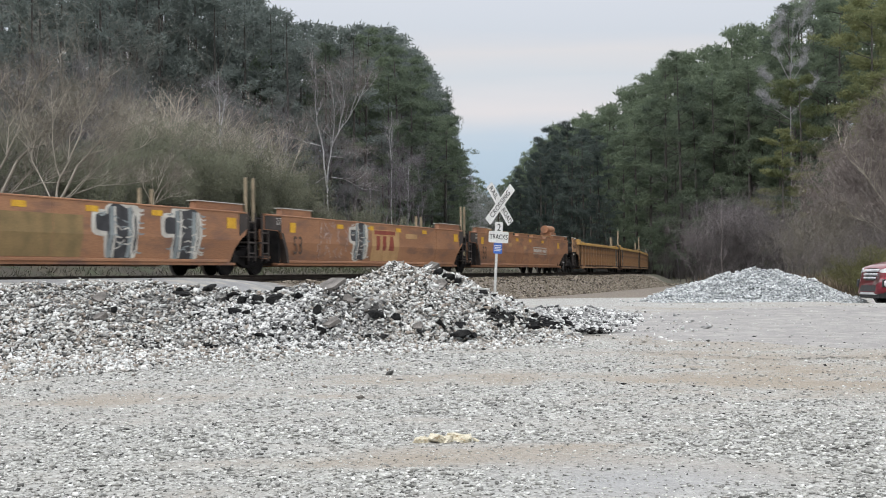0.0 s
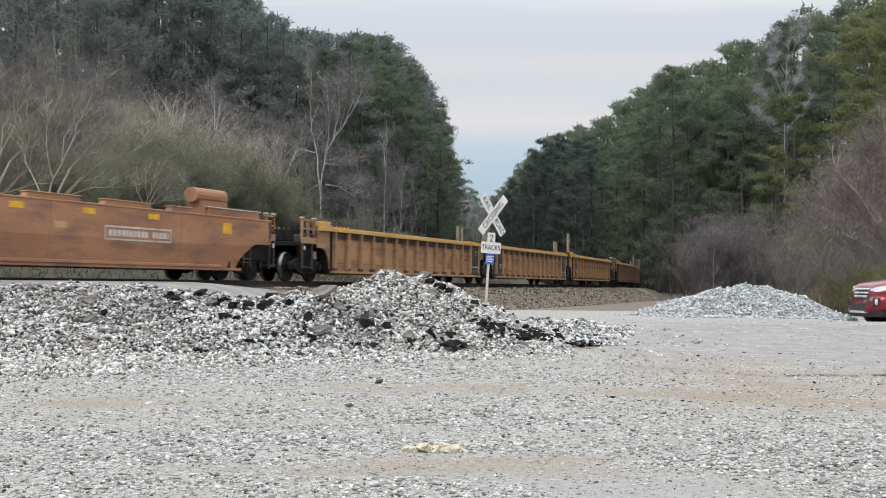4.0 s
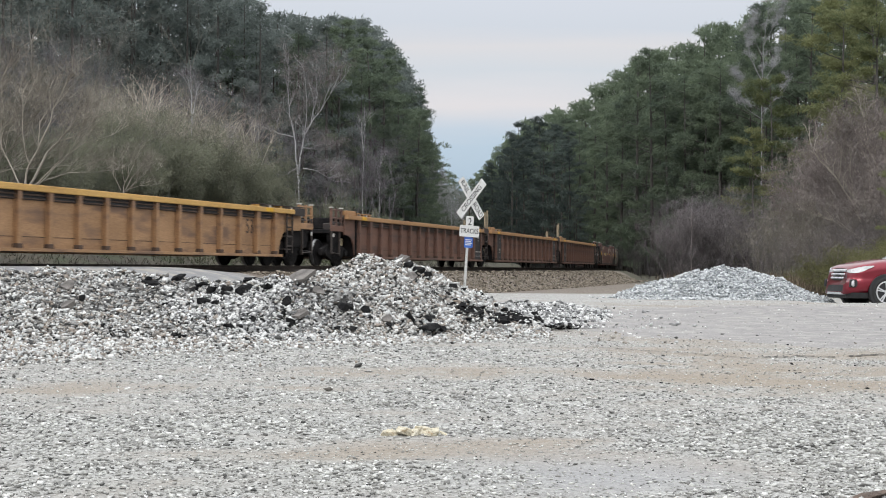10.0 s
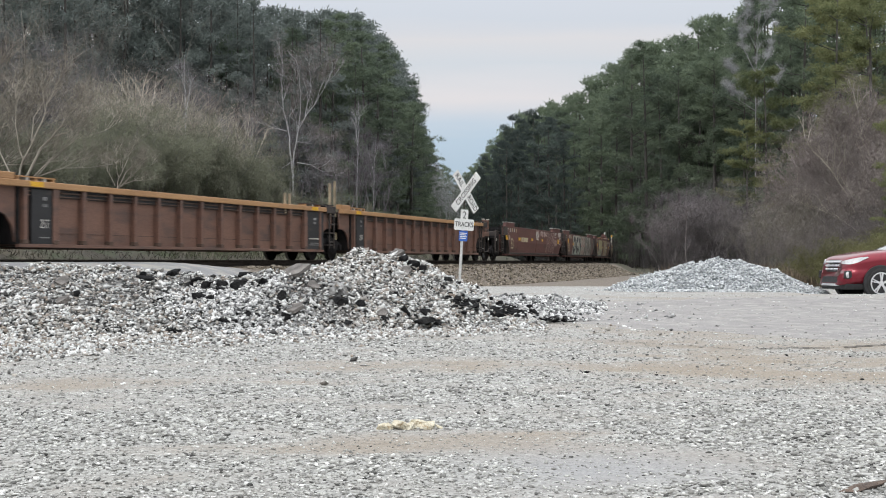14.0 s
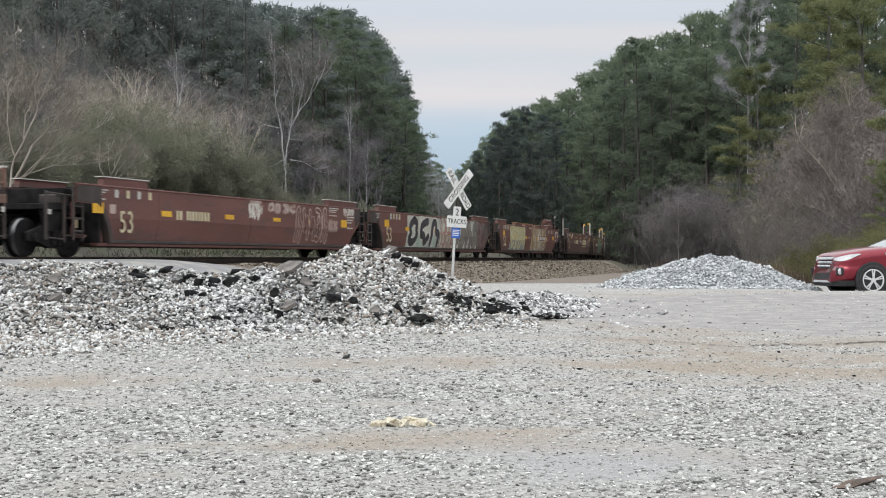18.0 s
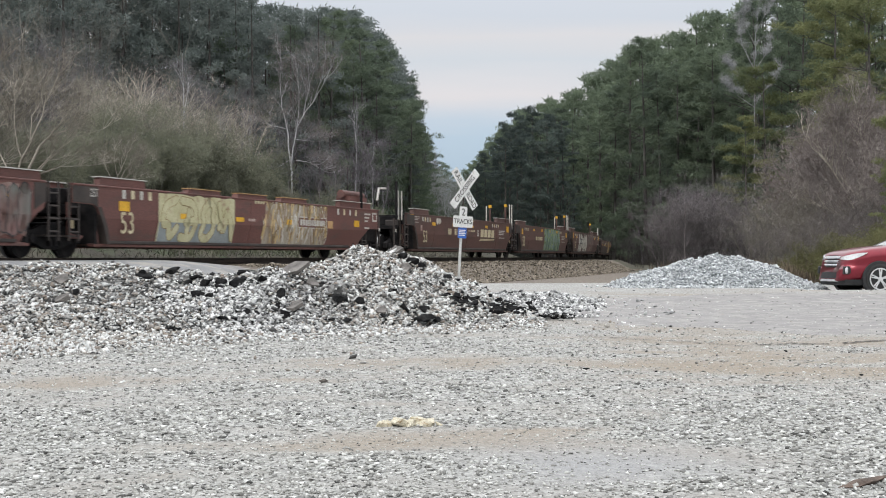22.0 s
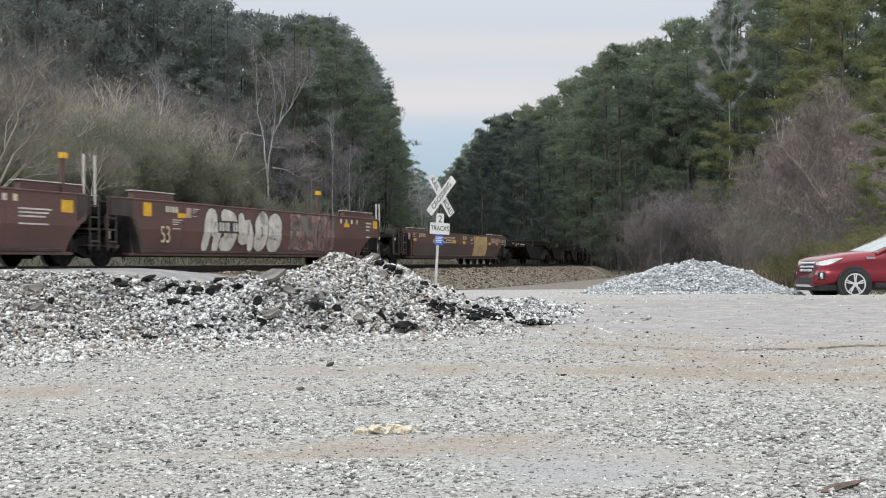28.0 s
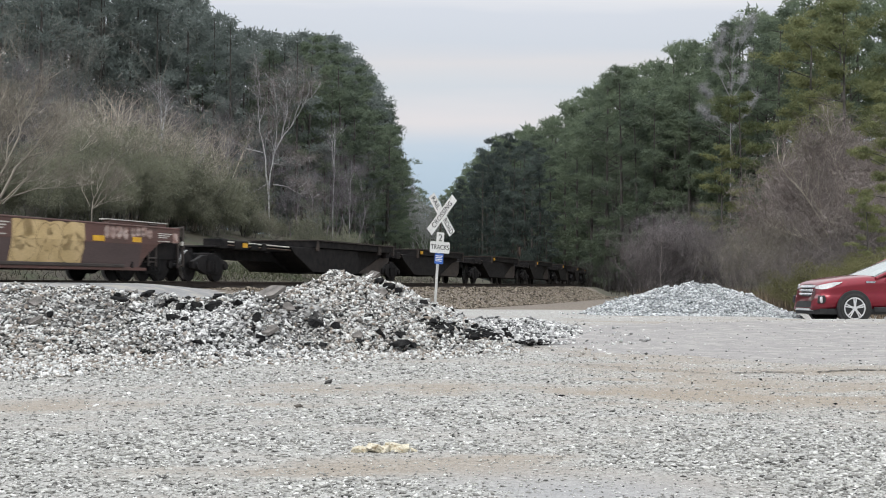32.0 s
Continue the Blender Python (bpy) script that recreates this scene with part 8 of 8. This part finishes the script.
def build_car():
    car = tagged(new("suv"), "deep red parked sport utility car with alloy wheels", "car")
    car.matrix_basis = Matrix.Translation((9.19, 32.2, 0.65)) @ pose(0, 0, 0, 0, 0, 5)

    def ring(x, w, top, low, crown=0.03):
        half = [(0, top + crown), (0.5 * w, top + crown * 0.8), (0.82 * w, top), (0.95 * w, top - 0.05), (0.995 * w, top - 0.16), (1.0 * w, top - 0.21), (0.975 * w, top - 0.3), (0.985 * w, 0.64), (1.0 * w, 0.56), (0.97 * w, 0.43), (0.91 * w, low), (0, low)]
        return [(x, -y, z) for y, z in half] + [(x, y, z) for y, z in reversed(half[1:-1])]
    st = [(0.0, 0.56, 0.87, 0.32), (0.03, 0.69, 0.905, 0.30), (0.08, 0.785, 0.935, 0.32), (0.2, 0.865, 0.965, 0.32), (0.35, 0.895, 0.992, 0.32), (0.7, 0.905, 1.045, 0.32), (1.1, 0.92, 1.085, 0.30), (1.55, 0.925, 1.11, 0.30), (2.2, 0.925, 1.08, 0.30), (3.3, 0.92, 1.13, 0.30), (4.1, 0.90, 1.16, 0.32), (4.42, 0.84, 1.12, 0.32), (4.52, 0.76, 1.0, 0.40)]

    def lean(bm):
        """The nose leans back from the bumper to the bonnet."""
        for v in bm.verts:
            v.co.x += 0.26 * (v.co.z - 0.42) * max(0.0, 1 - max(v.co.x, 0) / 0.6)
        return bm
    bm = bmesh.new()
    loft(bm, [ring(*s) for s in st])
    part("body", lean(bm), M["car_red"], car, smooth=True)
    bm = bmesh.new()
    loft(bm, [[(x, -w, 0.34), (x, -w * 0.97, 0.21), (x, w * 0.97, 0.21), (x, w, 0.34)] for x, w in ((0.03, 0.6), (0.1, 0.75), (0.25, 0.83), (0.5, 0.875), (1.2, 0.9), (3.4, 0.9), (4.3, 0.86), (4.48, 0.74))])
    part("lower_cladding", bm, M["plastic"], car)

    # cabin: glass, with red roof and pillars over it
    def cabin(x, w0, w1, z0, z1):
        return [(x, -w0, z0), (x, -w1, z1), (x, -w1 * 0.6, z1 + 0.03), (x, w1 * 0.6, z1 + 0.03), (x, w1, z1), (x, w0, z0)]
    bm = bmesh.new()
    loft(bm, [cabin(1.62, 0.86, 0.8, 1.04, 1.07), cabin(2.05, 0.87, 0.76, 1.08, 1.26), cabin(2.6, 0.87, 0.70, 1.1, 1.52), cabin(2.9, 0.87, 0.68, 1.11, 1.63), cabin(3.6, 0.86, 0.68, 1.14, 1.62), cabin(4.15, 0.84, 0.68, 1.15, 1.55), cabin(4.4, 0.8, 0.74, 1.12, 1.2)])
    part("cabin_glass", bm, M["car_glass"], car, "dark tinted window glass")
    bm = bmesh.new()
    lo, hi = (1.12, 1.09), (2.5, 1.63)
    loft(bm, [[(lo[0] + 0.22 * abs(u) ** 2, u * 0.84, lo[1]), (lo[0] + 0.22 * abs(u) ** 2 + 0.03, u * 0.84, lo[1] - 0.03), (hi[0] + 0.08 * abs(u) ** 2 + 0.03, u * 0.7, hi[1] - 0.04 - 0.03 * abs(u)), (hi[0] + 0.08 * abs(u) ** 2, u * 0.7, hi[1] - 0.03 * abs(u))] for u in (-1, -0.6, -0.2, 0.2, 0.6, 1)])
    part("windscreen", bm, M["windscreen"], car, "raked windscreen with the pale sky put into its colour")
    bm = bmesh.new()
    loft(bm, [cabin(2.5, 0.72, 0.70, 1.59, 1.605), cabin(2.9, 0.71, 0.69, 1.62, 1.655), cabin(3.6, 0.71, 0.69, 1.6, 1.645), cabin(4.25, 0.72, 0.7, 1.5, 1.55)])
    part("roof", bm, M["car_red"], car)
    for sgn in (-1, 1):
        for a, b in (((1.38, 0.885, 1.03), (2.6, 0.735, 1.58)), ((2.75, 0.88, 1.1), (2.7, 0.70, 1.64)), ((3.75, 0.875, 1.14), (3.7, 0.70, 1.62)), ((4.35, 0.84, 1.14), (4.2, 0.70, 1.55))):
            bm = bmesh.new()
            rod(bm, (a[0], sgn * a[1], a[2]), (b[0], sgn * b[1], b[2]), 0.045, 0.04, 8)
            part("pillar", bm, M["car_red"], car)
        for x in (0.85, 3.5):
            bm = bmesh.new()
            lathe_y(bm, [(0.395, sgn * 0.80), (0.41, sgn * 0.926), (0.40, sgn * 0.938), (0.36, sgn * 0.938)], 28)
            arch = part("wheel_arch", bm, M["plastic"], car)
            arch.location = (x, 0, 0.355)
            bm = bmesh.new()
            lathe_y(bm, [(0.243, sgn * 0.72), (0.33, sgn * 0.72), (0.35, sgn * 0.76), (0.35, sgn * 0.91), (0.335, sgn * 0.95), (0.262, sgn * 0.955), (0.248, sgn * 0.93)], 32)
            wheel = part("wheel", bm, M["tyre"], car, "black tyre", smooth=True)
            wheel.location = (x, 0, 0.35)
            bm = bmesh.new()
            lathe_y(bm, [(0.252, sgn * 0.93), (0.252, sgn * 0.962), (0.228, sgn * 0.962), (0.223, sgn * 0.93)], 32)
            for k in range(5):
                for off in (-0.09, 0.09):
                    a = 6.28319 * k / 5 + off * 1.4 + 0.3
                    c, s2 = math.cos(a), math.sin(a)
                    px, pz = -s2 * 0.013, c * 0.013
                    lo, hi = sorted((sgn * 0.94, sgn * 0.966))
                    v = [bm.verts.new((r * c + q * px, yy, r * s2 + q * pz)) for r in (0.05, 0.24) for yy in (lo, hi) for q in (-1, 1)]
                    for f in ((0, 1, 3, 2), (4, 5, 7, 6), (0, 1, 5, 4), (2, 3, 7, 6), (0, 2, 6, 4), (1, 3, 7, 5)):
                        bm.faces.new([v[i] for i in f])
            lathe_y(bm, [(0.055, sgn * 0.93), (0.055, sgn * 0.97)], 12)
            part("rim", bm, M["alloy"], wheel, "silver twin-spoke alloy rim")
            bm = bmesh.new()
            lathe_y(bm, [(0.225, sgn * 0.925), (0.22, sgn * 0.935)], 24)
            part("brake_disc", bm, M["plastic"], wheel)
        # headlamp, fog lamp, mirror, door line
        bm = bmesh.new()
        low = [(0.0, 0.5, 0.8), (0.03, 0.67, 0.785), (0.08, 0.77, 0.78), (0.16, 0.835, 0.79), (0.29, 0.88, 0.83), (0.44, 0.9, 0.89), (0.56, 0.906, 0.935)]
        top = [(0.0, 0.5, 0.855), (0.03, 0.65, 0.875), (0.08, 0.75, 0.895), (0.16, 0.82, 0.915), (0.29, 0.865, 0.935), (0.44, 0.89, 0.95), (0.56, 0.9, 0.95)]
        loft(bm, [[(p[0] - 0.014, sgn * (p[1] + 0.014), p[2]), (q[0] - 0.014, sgn * (q[1] + 0.014), q[2]), (q[0] + 0.03, sgn * (q[1] - 0.04), q[2]), (p[0] + 0.03, sgn * (p[1] - 0.04), p[2])] for p, q in zip(low, top)])
        part("headlight", lean(bm), M["lamp_glass"], car, "clear swept-back headlight")
        bm = bmesh.new()
        lathe_y(bm, [(0.075, -0.03), (0.082, 0.0), (0.06, 0.022)], 18)
        fog = part("fog_light", bm, M["lamp_glass"], car)
        fog.matrix_basis = pose(0.125, sgn * 0.822, 0.545, 0, 0, 0 if sgn > 0 else 180) @ pose(0, 0, 0, 0, 0, 50)
        bm = bmesh.new()
        prism(bm, [(0.04, 0.46), (0.16, 0.45), (0.27, 0.53), (0.18, 0.64), (0.06, 0.64)], *sorted((sgn * 0.72, sgn * 0.846)))
        part("fog_surround", bm, M["plastic"], car, bevel=0.02)
        bm = bmesh.new()
        loft(bm, [[(1.78 + 0.12 * math.cos(a), sgn * yy, 1.115 + 0.85 * r * math.sin(a)) for a in [6.28319 * k / 10 for k in range(10)]] for yy, r in ((0.92, 0.05), (0.98, 0.085), (1.1, 0.08), (1.14, 0.04))])
        part("mirror", bm, M["car_red"], car, smooth=True)
        bm = bmesh.new()
        box(bm, 1.62, 1.632, *sorted((sgn * 0.915, sgn * 0.928)), 0.45, 1.05)
        part("door_gap", bm, M["plastic"], car)
        bm = bmesh.new()
        box(bm, 1.32, 3.25, *sorted((sgn * 0.88, sgn * 0.935)), 0.26, 0.38)
        part("sill_trim", bm, M["plastic"], car, bevel=0.015)
        bm = bmesh.new()
        prism(bm, [(1.14, 0.925), (1.33, 0.93), (1.36, 0.965), (1.12, 0.975)], *sorted((sgn * 0.905, sgn * 0.934)))
        part("fender_vent", bm, M["chrome"], car)
    for k, (z, w) in enumerate(((0.67, 0.8), (0.755, 0.87), (0.84, 0.92))):
        bm2 = bmesh.new()
        pts = [(-0.03 + 0.03 * (2 * abs(u)) ** 2.4, u * w) for u in (-0.5, -0.4, -0.25, 0, 0.25, 0.4, 0.5)]
        loft(bm2, [[(x, y, z - 0.03), (x - 0.025, y, z), (x, y, z + 0.03), (x + 0.06, y, z)] for x, y in pts])
        part("grille_bar", lean(bm2), M["chrome"], car)
    bm = bmesh.new()
    pts = [(0.005 + 0.03 * (2 * abs(u)) ** 2.4, u * 0.98) for u in (-0.5, -0.4, -0.25, 0, 0.25, 0.4, 0.5)]
    loft(bm, [[(x - 0.02, y * 0.92, 0.61), (x - 0.015, y, 0.89), (x + 0.1, y, 0.89), (x + 0.1, y * 0.92, 0.61)] for x, y in pts])
    part("grille", lean(bm), M["plastic"], car)
    bm = bmesh.new()
    loft(bm, [[(x - 0.035, y, 0.36), (x - 0.03, y, 0.5), (x + 0.1, y, 0.5), (x + 0.1, y, 0.36)] for x, y in pts])
    part("lower_intake", lean(bm), M["plastic"], car)
    bm = bmesh.new()
    loft(bm, [[(x - 0.05, y, 0.29), (x - 0.05, y, 0.34), (x + 0.1, y, 0.34), (x + 0.1, y, 0.29)] for x, y in pts])
    part("skid_plate", bm, M["alloy"], car)


build_car()


# ---- lumps and litter on the lot ----
def loose_pebbles(label, count, mat, seed, lo, hi):
    rng = np.random.default_rng(seed)
    x, y = rng.uniform(1.5, 11.5, count), rng.uniform(13, 30.5, count)
    size = lo + (hi - lo) * rng.uniform(size=count) ** 3
    ob = piece("loose_pebbles", stone_cloud("loose_pebbles", np.stack([x, y, ground_z(x, y) + size * 0.12], 1), size, mat, rng, 0.6, True), None)
    tagged(ob, label, "gravel", kind="stuff")


loose_pebbles("pale and grey pebbles strewn over the worn apron", 1500, M["stones"], 301, 0.015, 0.075)
loose_pebbles("small black asphalt crumbs strewn over the apron", 420, M["black_asphalt"], 302, 0.015, 0.065)


def lump(name, label, category, x, y, z, size, mat, seed, group=""):
    rng = np.random.default_rng(seed)
    bm = bmesh.new()
    for c in rng.uniform(-0.5, 0.5, (15, 3)):
        c = c / max(np.abs(c)) * rng.uniform(0.34, 0.54)
        bm.verts.new((c[0] * size[0], c[1] * size[1], c[2] * size[2]))
    hull = bmesh.ops.convex_hull(bm, input=bm.verts[:])
    bmesh.ops.delete(bm, geom=[g for g in hull["geom_interior"] if isinstance(g, bmesh.types.BMVert)], context="VERTS")
    ob = piece(name, finish(bm, name), mat)
    ob.matrix_basis = pose(x, y, z, *[float(a) for a in rng.uniform(-14, 14, 2)], float(rng.uniform(0, 360)))
    return tagged(ob, label, category, group)


def slab(name, label, category, x, y, z, wide, thick, mat, seed, group="", tilt=None):
    """A flat broken piece with sharp uneven edges, leaning with the slope."""
    rnd = random.Random(seed)
    k = rnd.choice((5, 6, 7))
    rim = [((0.5 * wide * rnd.uniform(0.7, 1.15)) * math.cos(6.28319 * (i + rnd.uniform(-0.25, 0.25)) / k), (0.38 * wide * rnd.uniform(0.7, 1.15)) * math.sin(6.28319 * (i + rnd.uniform(-0.25, 0.25)) / k)) for i in range(k)]
    bm = bmesh.new()
    low = [bm.verts.new((a * 0.94, b * 0.94, -thick / 2 + rnd.uniform(-0.01, 0.01))) for a, b in rim]
    top = [bm.verts.new((a, b, thick / 2 + rnd.uniform(-0.015, 0.015))) for a, b in rim]
    bm.faces.new(low[::-1])
    bm.faces.new(top)
    for i in range(k):
        j = (i + 1) % k
        bm.faces.new((low[i], low[j], top[j], top[i]))
    ob = piece(name, finish(bm, name), mat)
    ob.matrix_basis = pose(x, y, z, *(tilt or (rnd.uniform(20, 48), rnd.uniform(-22, 22), rnd.uniform(-40, 40))))
    return tagged(ob, label, category, group)


def on_heaps(x, y):
    g = float(ground_z(x, y))
    return g + max(float(heap(np.array(x), np.array(y), BIG, 0.05, 3)), float(heap(np.array(x), np.array(y), LONG, 0.04, 5, RIDGE)), float(heap(np.array(x), np.array(y), TAIL, 0.04, 9)), 0.0)


# broken asphalt: x, y, width, height; along the bank, on the tall pile, and down its spill
BANK_LUMPS = (
    (-4.15, 19.93, 0.30, 0.07), (-3.84, 20.30, 0.30, 0.08), (-3.46, 20.14, 0.25, 0.07), (-3.30, 19.90, 0.18, 0.12), (-3.08, 20.02, 0.18, 0.12), (-2.86, 19.95, 0.28, 0.15), (-3.07, 19.86, 0.16, 0.07),
    (-3.37, 19.69, 0.21, 0.10), (-3.17, 19.52, 0.15, 0.10), (-3.81, 19.22, 0.10, 0.07), (-2.91, 19.06, 0.17, 0.06), (-3.43, 18.48, 0.25, 0.05), (-4.31, 18.11, 0.11, 0.03), (-4.46, 18.35, 0.09, 0.05),
    (-2.60, 19.31, 0.10, 0.06), (-4.93, 19.09, 0.13, 0.06), (-5.15, 18.36, 0.09, 0.04), (-5.08, 19.16, 0.07, 0.04), (-2.65, 19.10, 0.16, 0.02), (-2.63, 18.65, 0.17, 0.05),
)
PILE_LUMPS = (
    (-2.78, 20.07, 0.22, 0.10), (-2.77, 20.29, 0.18, 0.08), (-2.48, 20.02, 0.21, 0.08), (-2.19, 19.69, 0.16, 0.18), (-2.09, 19.43, 0.14, 0.10), (-2.21, 19.56, 0.09, 0.07), (-2.45, 19.39, 0.18, 0.06),
    (-2.59, 19.33, 0.07, 0.08), (-1.16, 19.71, 0.09, 0.07), (-1.44, 19.51, 0.11, 0.06), (-1.24, 19.56, 0.21, 0.04), (-1.34, 19.91, 0.23, 0.11), (-1.06, 19.90, 0.16, 0.11), (-0.43, 19.92, 0.21, 0.13),
    (-0.15, 20.08, 0.20, 0.10), (-0.18, 19.76, 0.36, 0.13), (-0.73, 19.67, 0.16, 0.05), (-0.57, 20.47, 0.10, 0.06), (-0.49, 21.53, 0.19, 0.14), (-0.33, 21.40, 0.21, 0.12), (-0.21, 21.42, 0.17, 0.08),
)
SPILL_LUMPS = (
    (0.11, 21.08, 0.10, 0.07), (0.33, 21.63, 0.16, 0.05), (0.64, 21.91, 0.13, 0.06), (0.86, 21.55, 0.09, 0.07), (1.02, 21.57, 0.11, 0.09), (0.50, 20.72, 0.08, 0.05), (0.58, 20.68, 0.20, 0.06),
    (0.84, 21.19, 0.23, 0.08), (0.97, 20.24, 0.17, 0.07), (0.96, 21.00, 0.21, 0.07), (1.20, 21.11, 0.17, 0.07), (1.23, 20.97, 0.14, 0.05), (1.57, 22.97, 0.13, 0.09), (1.44, 20.30, 0.12, 0.06),
    (1.13, 21.16, 0.14, 0.05), (0.70, 21.16, 0.14, 0.05), (2.26, 23.64, 0.17, 0.04), (1.99, 23.34, 0.11, 0.03), (1.83, 23.66, 0.10, 0.06), (2.61, 24.65, 0.10, 0.05),
)
SLABS = (
    (-5.21, 19.43, 0.25, 0.13), (-5.06, 18.86, 0.26, 0.18), (-4.22, 19.57, 0.10, 0.08), (-2.07, 20.29, 0.47, 0.13), (-1.77, 20.12, 0.25, 0.10), (-1.99, 19.53, 0.29, 0.18), (-0.75, 19.73, 0.19, 0.06),
    (-0.45, 21.15, 0.21, 0.09), (-0.58, 21.73, 0.23, 0.08),
)
chips = random.Random(77)
for x, y, a, c in BANK_LUMPS + PILE_LUMPS + SPILL_LUMPS:
    flat = "flat broken plate of black asphalt on the gravel" if a > 3 * c else "broken lump of black asphalt on the gravel"
    lump("asphalt_chunk", flat, "rubble", x, y, on_heaps(x, y) + c * 0.3, (a * 1.05, a * 0.7, c * 1.1), M["black_asphalt"], chips.randrange(9999), "asphalt lumps")
    for k in range(1):
        px, py = x + chips.gauss(0, a * 0.55), y + chips.gauss(0, a * 0.5)
        q = a * chips.uniform(0.25, 0.5)
        lump("asphalt_chunk", "small crumb of black asphalt on the gravel", "rubble", px, py, on_heaps(px, py) + q * 0.15, (q * 1.2, q * 0.8, q * 0.6), M["black_asphalt"], chips.randrange(9999), "asphalt lumps")
for k in range(120):
    u = chips.random()
    px, py = 0.2 + 1.9 * u + chips.gauss(0, 0.12), 20.75 + 0.9 * u + chips.gauss(0, 0.2)
    q = chips.uniform(0.06, 0.16)
    lump("asphalt_chunk", "small crumb of black asphalt on the gravel", "rubble", px, py, on_heaps(px, py) + q * 0.15, (q * 1.3, q * 0.8, q * 0.5), M["black_asphalt"], chips.randrange(9999), "asphalt lumps")
for k, (x, y, a, c) in enumerate(SLABS):
    slab("asphalt_slab", "flat grey slab of old asphalt on the gravel", "rubble", x, y, on_heaps(x, y) + 0.04, a * 1.1, max(0.05, c * 0.35), M["slab"], 140 + k, "asphalt slabs", (22, -20, 8) if a > 0.4 else None)
fresh = np.random.default_rng(55)
for cx, cy, sx, sy, many in ((-2.75, 19.55, 0.55, 0.42, 3800), (1.5, 21.7, 0.5, 0.3, 700)):
    fx, fy = fresh.normal(cx, sx, many), fresh.normal(cy, sy, many)
    fs = 0.056 * np.minimum(fresh.lognormal(0, 0.35, many), 2.0)
    fz = np.array([on_heaps(float(a), float(b)) for a, b in zip(fx, fy)]) + fs * 0.25
    tagged(piece("fresh_rubble", stone_cloud("fresh_rubble", np.stack([fx, fy, fz], 1), fs, M["fresh_stones"], fresh, 0.72, True), None), "clean pale stone strewn among the asphalt lumps", "gravel", kind="stuff")
M["foam"] = blotchy("crumbled cream foam", (0.6, 0.54, 0.4), (0.8, 0.75, 0.62), 14, 60, 0.9, bump=1.0, dirt=(0.4, 0.31, 0.19), dirt_at=0.62)
crumb = random.Random(9)
for k in range(20):
    dx = crumb.uniform(-0.24, 0.24)
    a = crumb.uniform(0.05, 0.12) * (1.2 - abs(dx) * 2)
    h = a * crumb.uniform(0.45, 0.8)
    lump("foam_scrap", "crumbled cream coloured foam scrap on the gravel", "debris", -0.15 + dx, 10.25 + crumb.uniform(-0.05, 0.06), float(ground_z(0, 10.25)) + h * 0.35, (a * 1.3, a, h), M["foam"], 170 + k, "foam scraps")
lump("bark_scrap", "flat dark brown scrap of bark on the gravel", "debris", 2.46, 7.9, float(ground_z(2.46, 7.9)) + 0.012, (0.5, 0.14, 0.04), M["wet_bark"], 190)


motions()
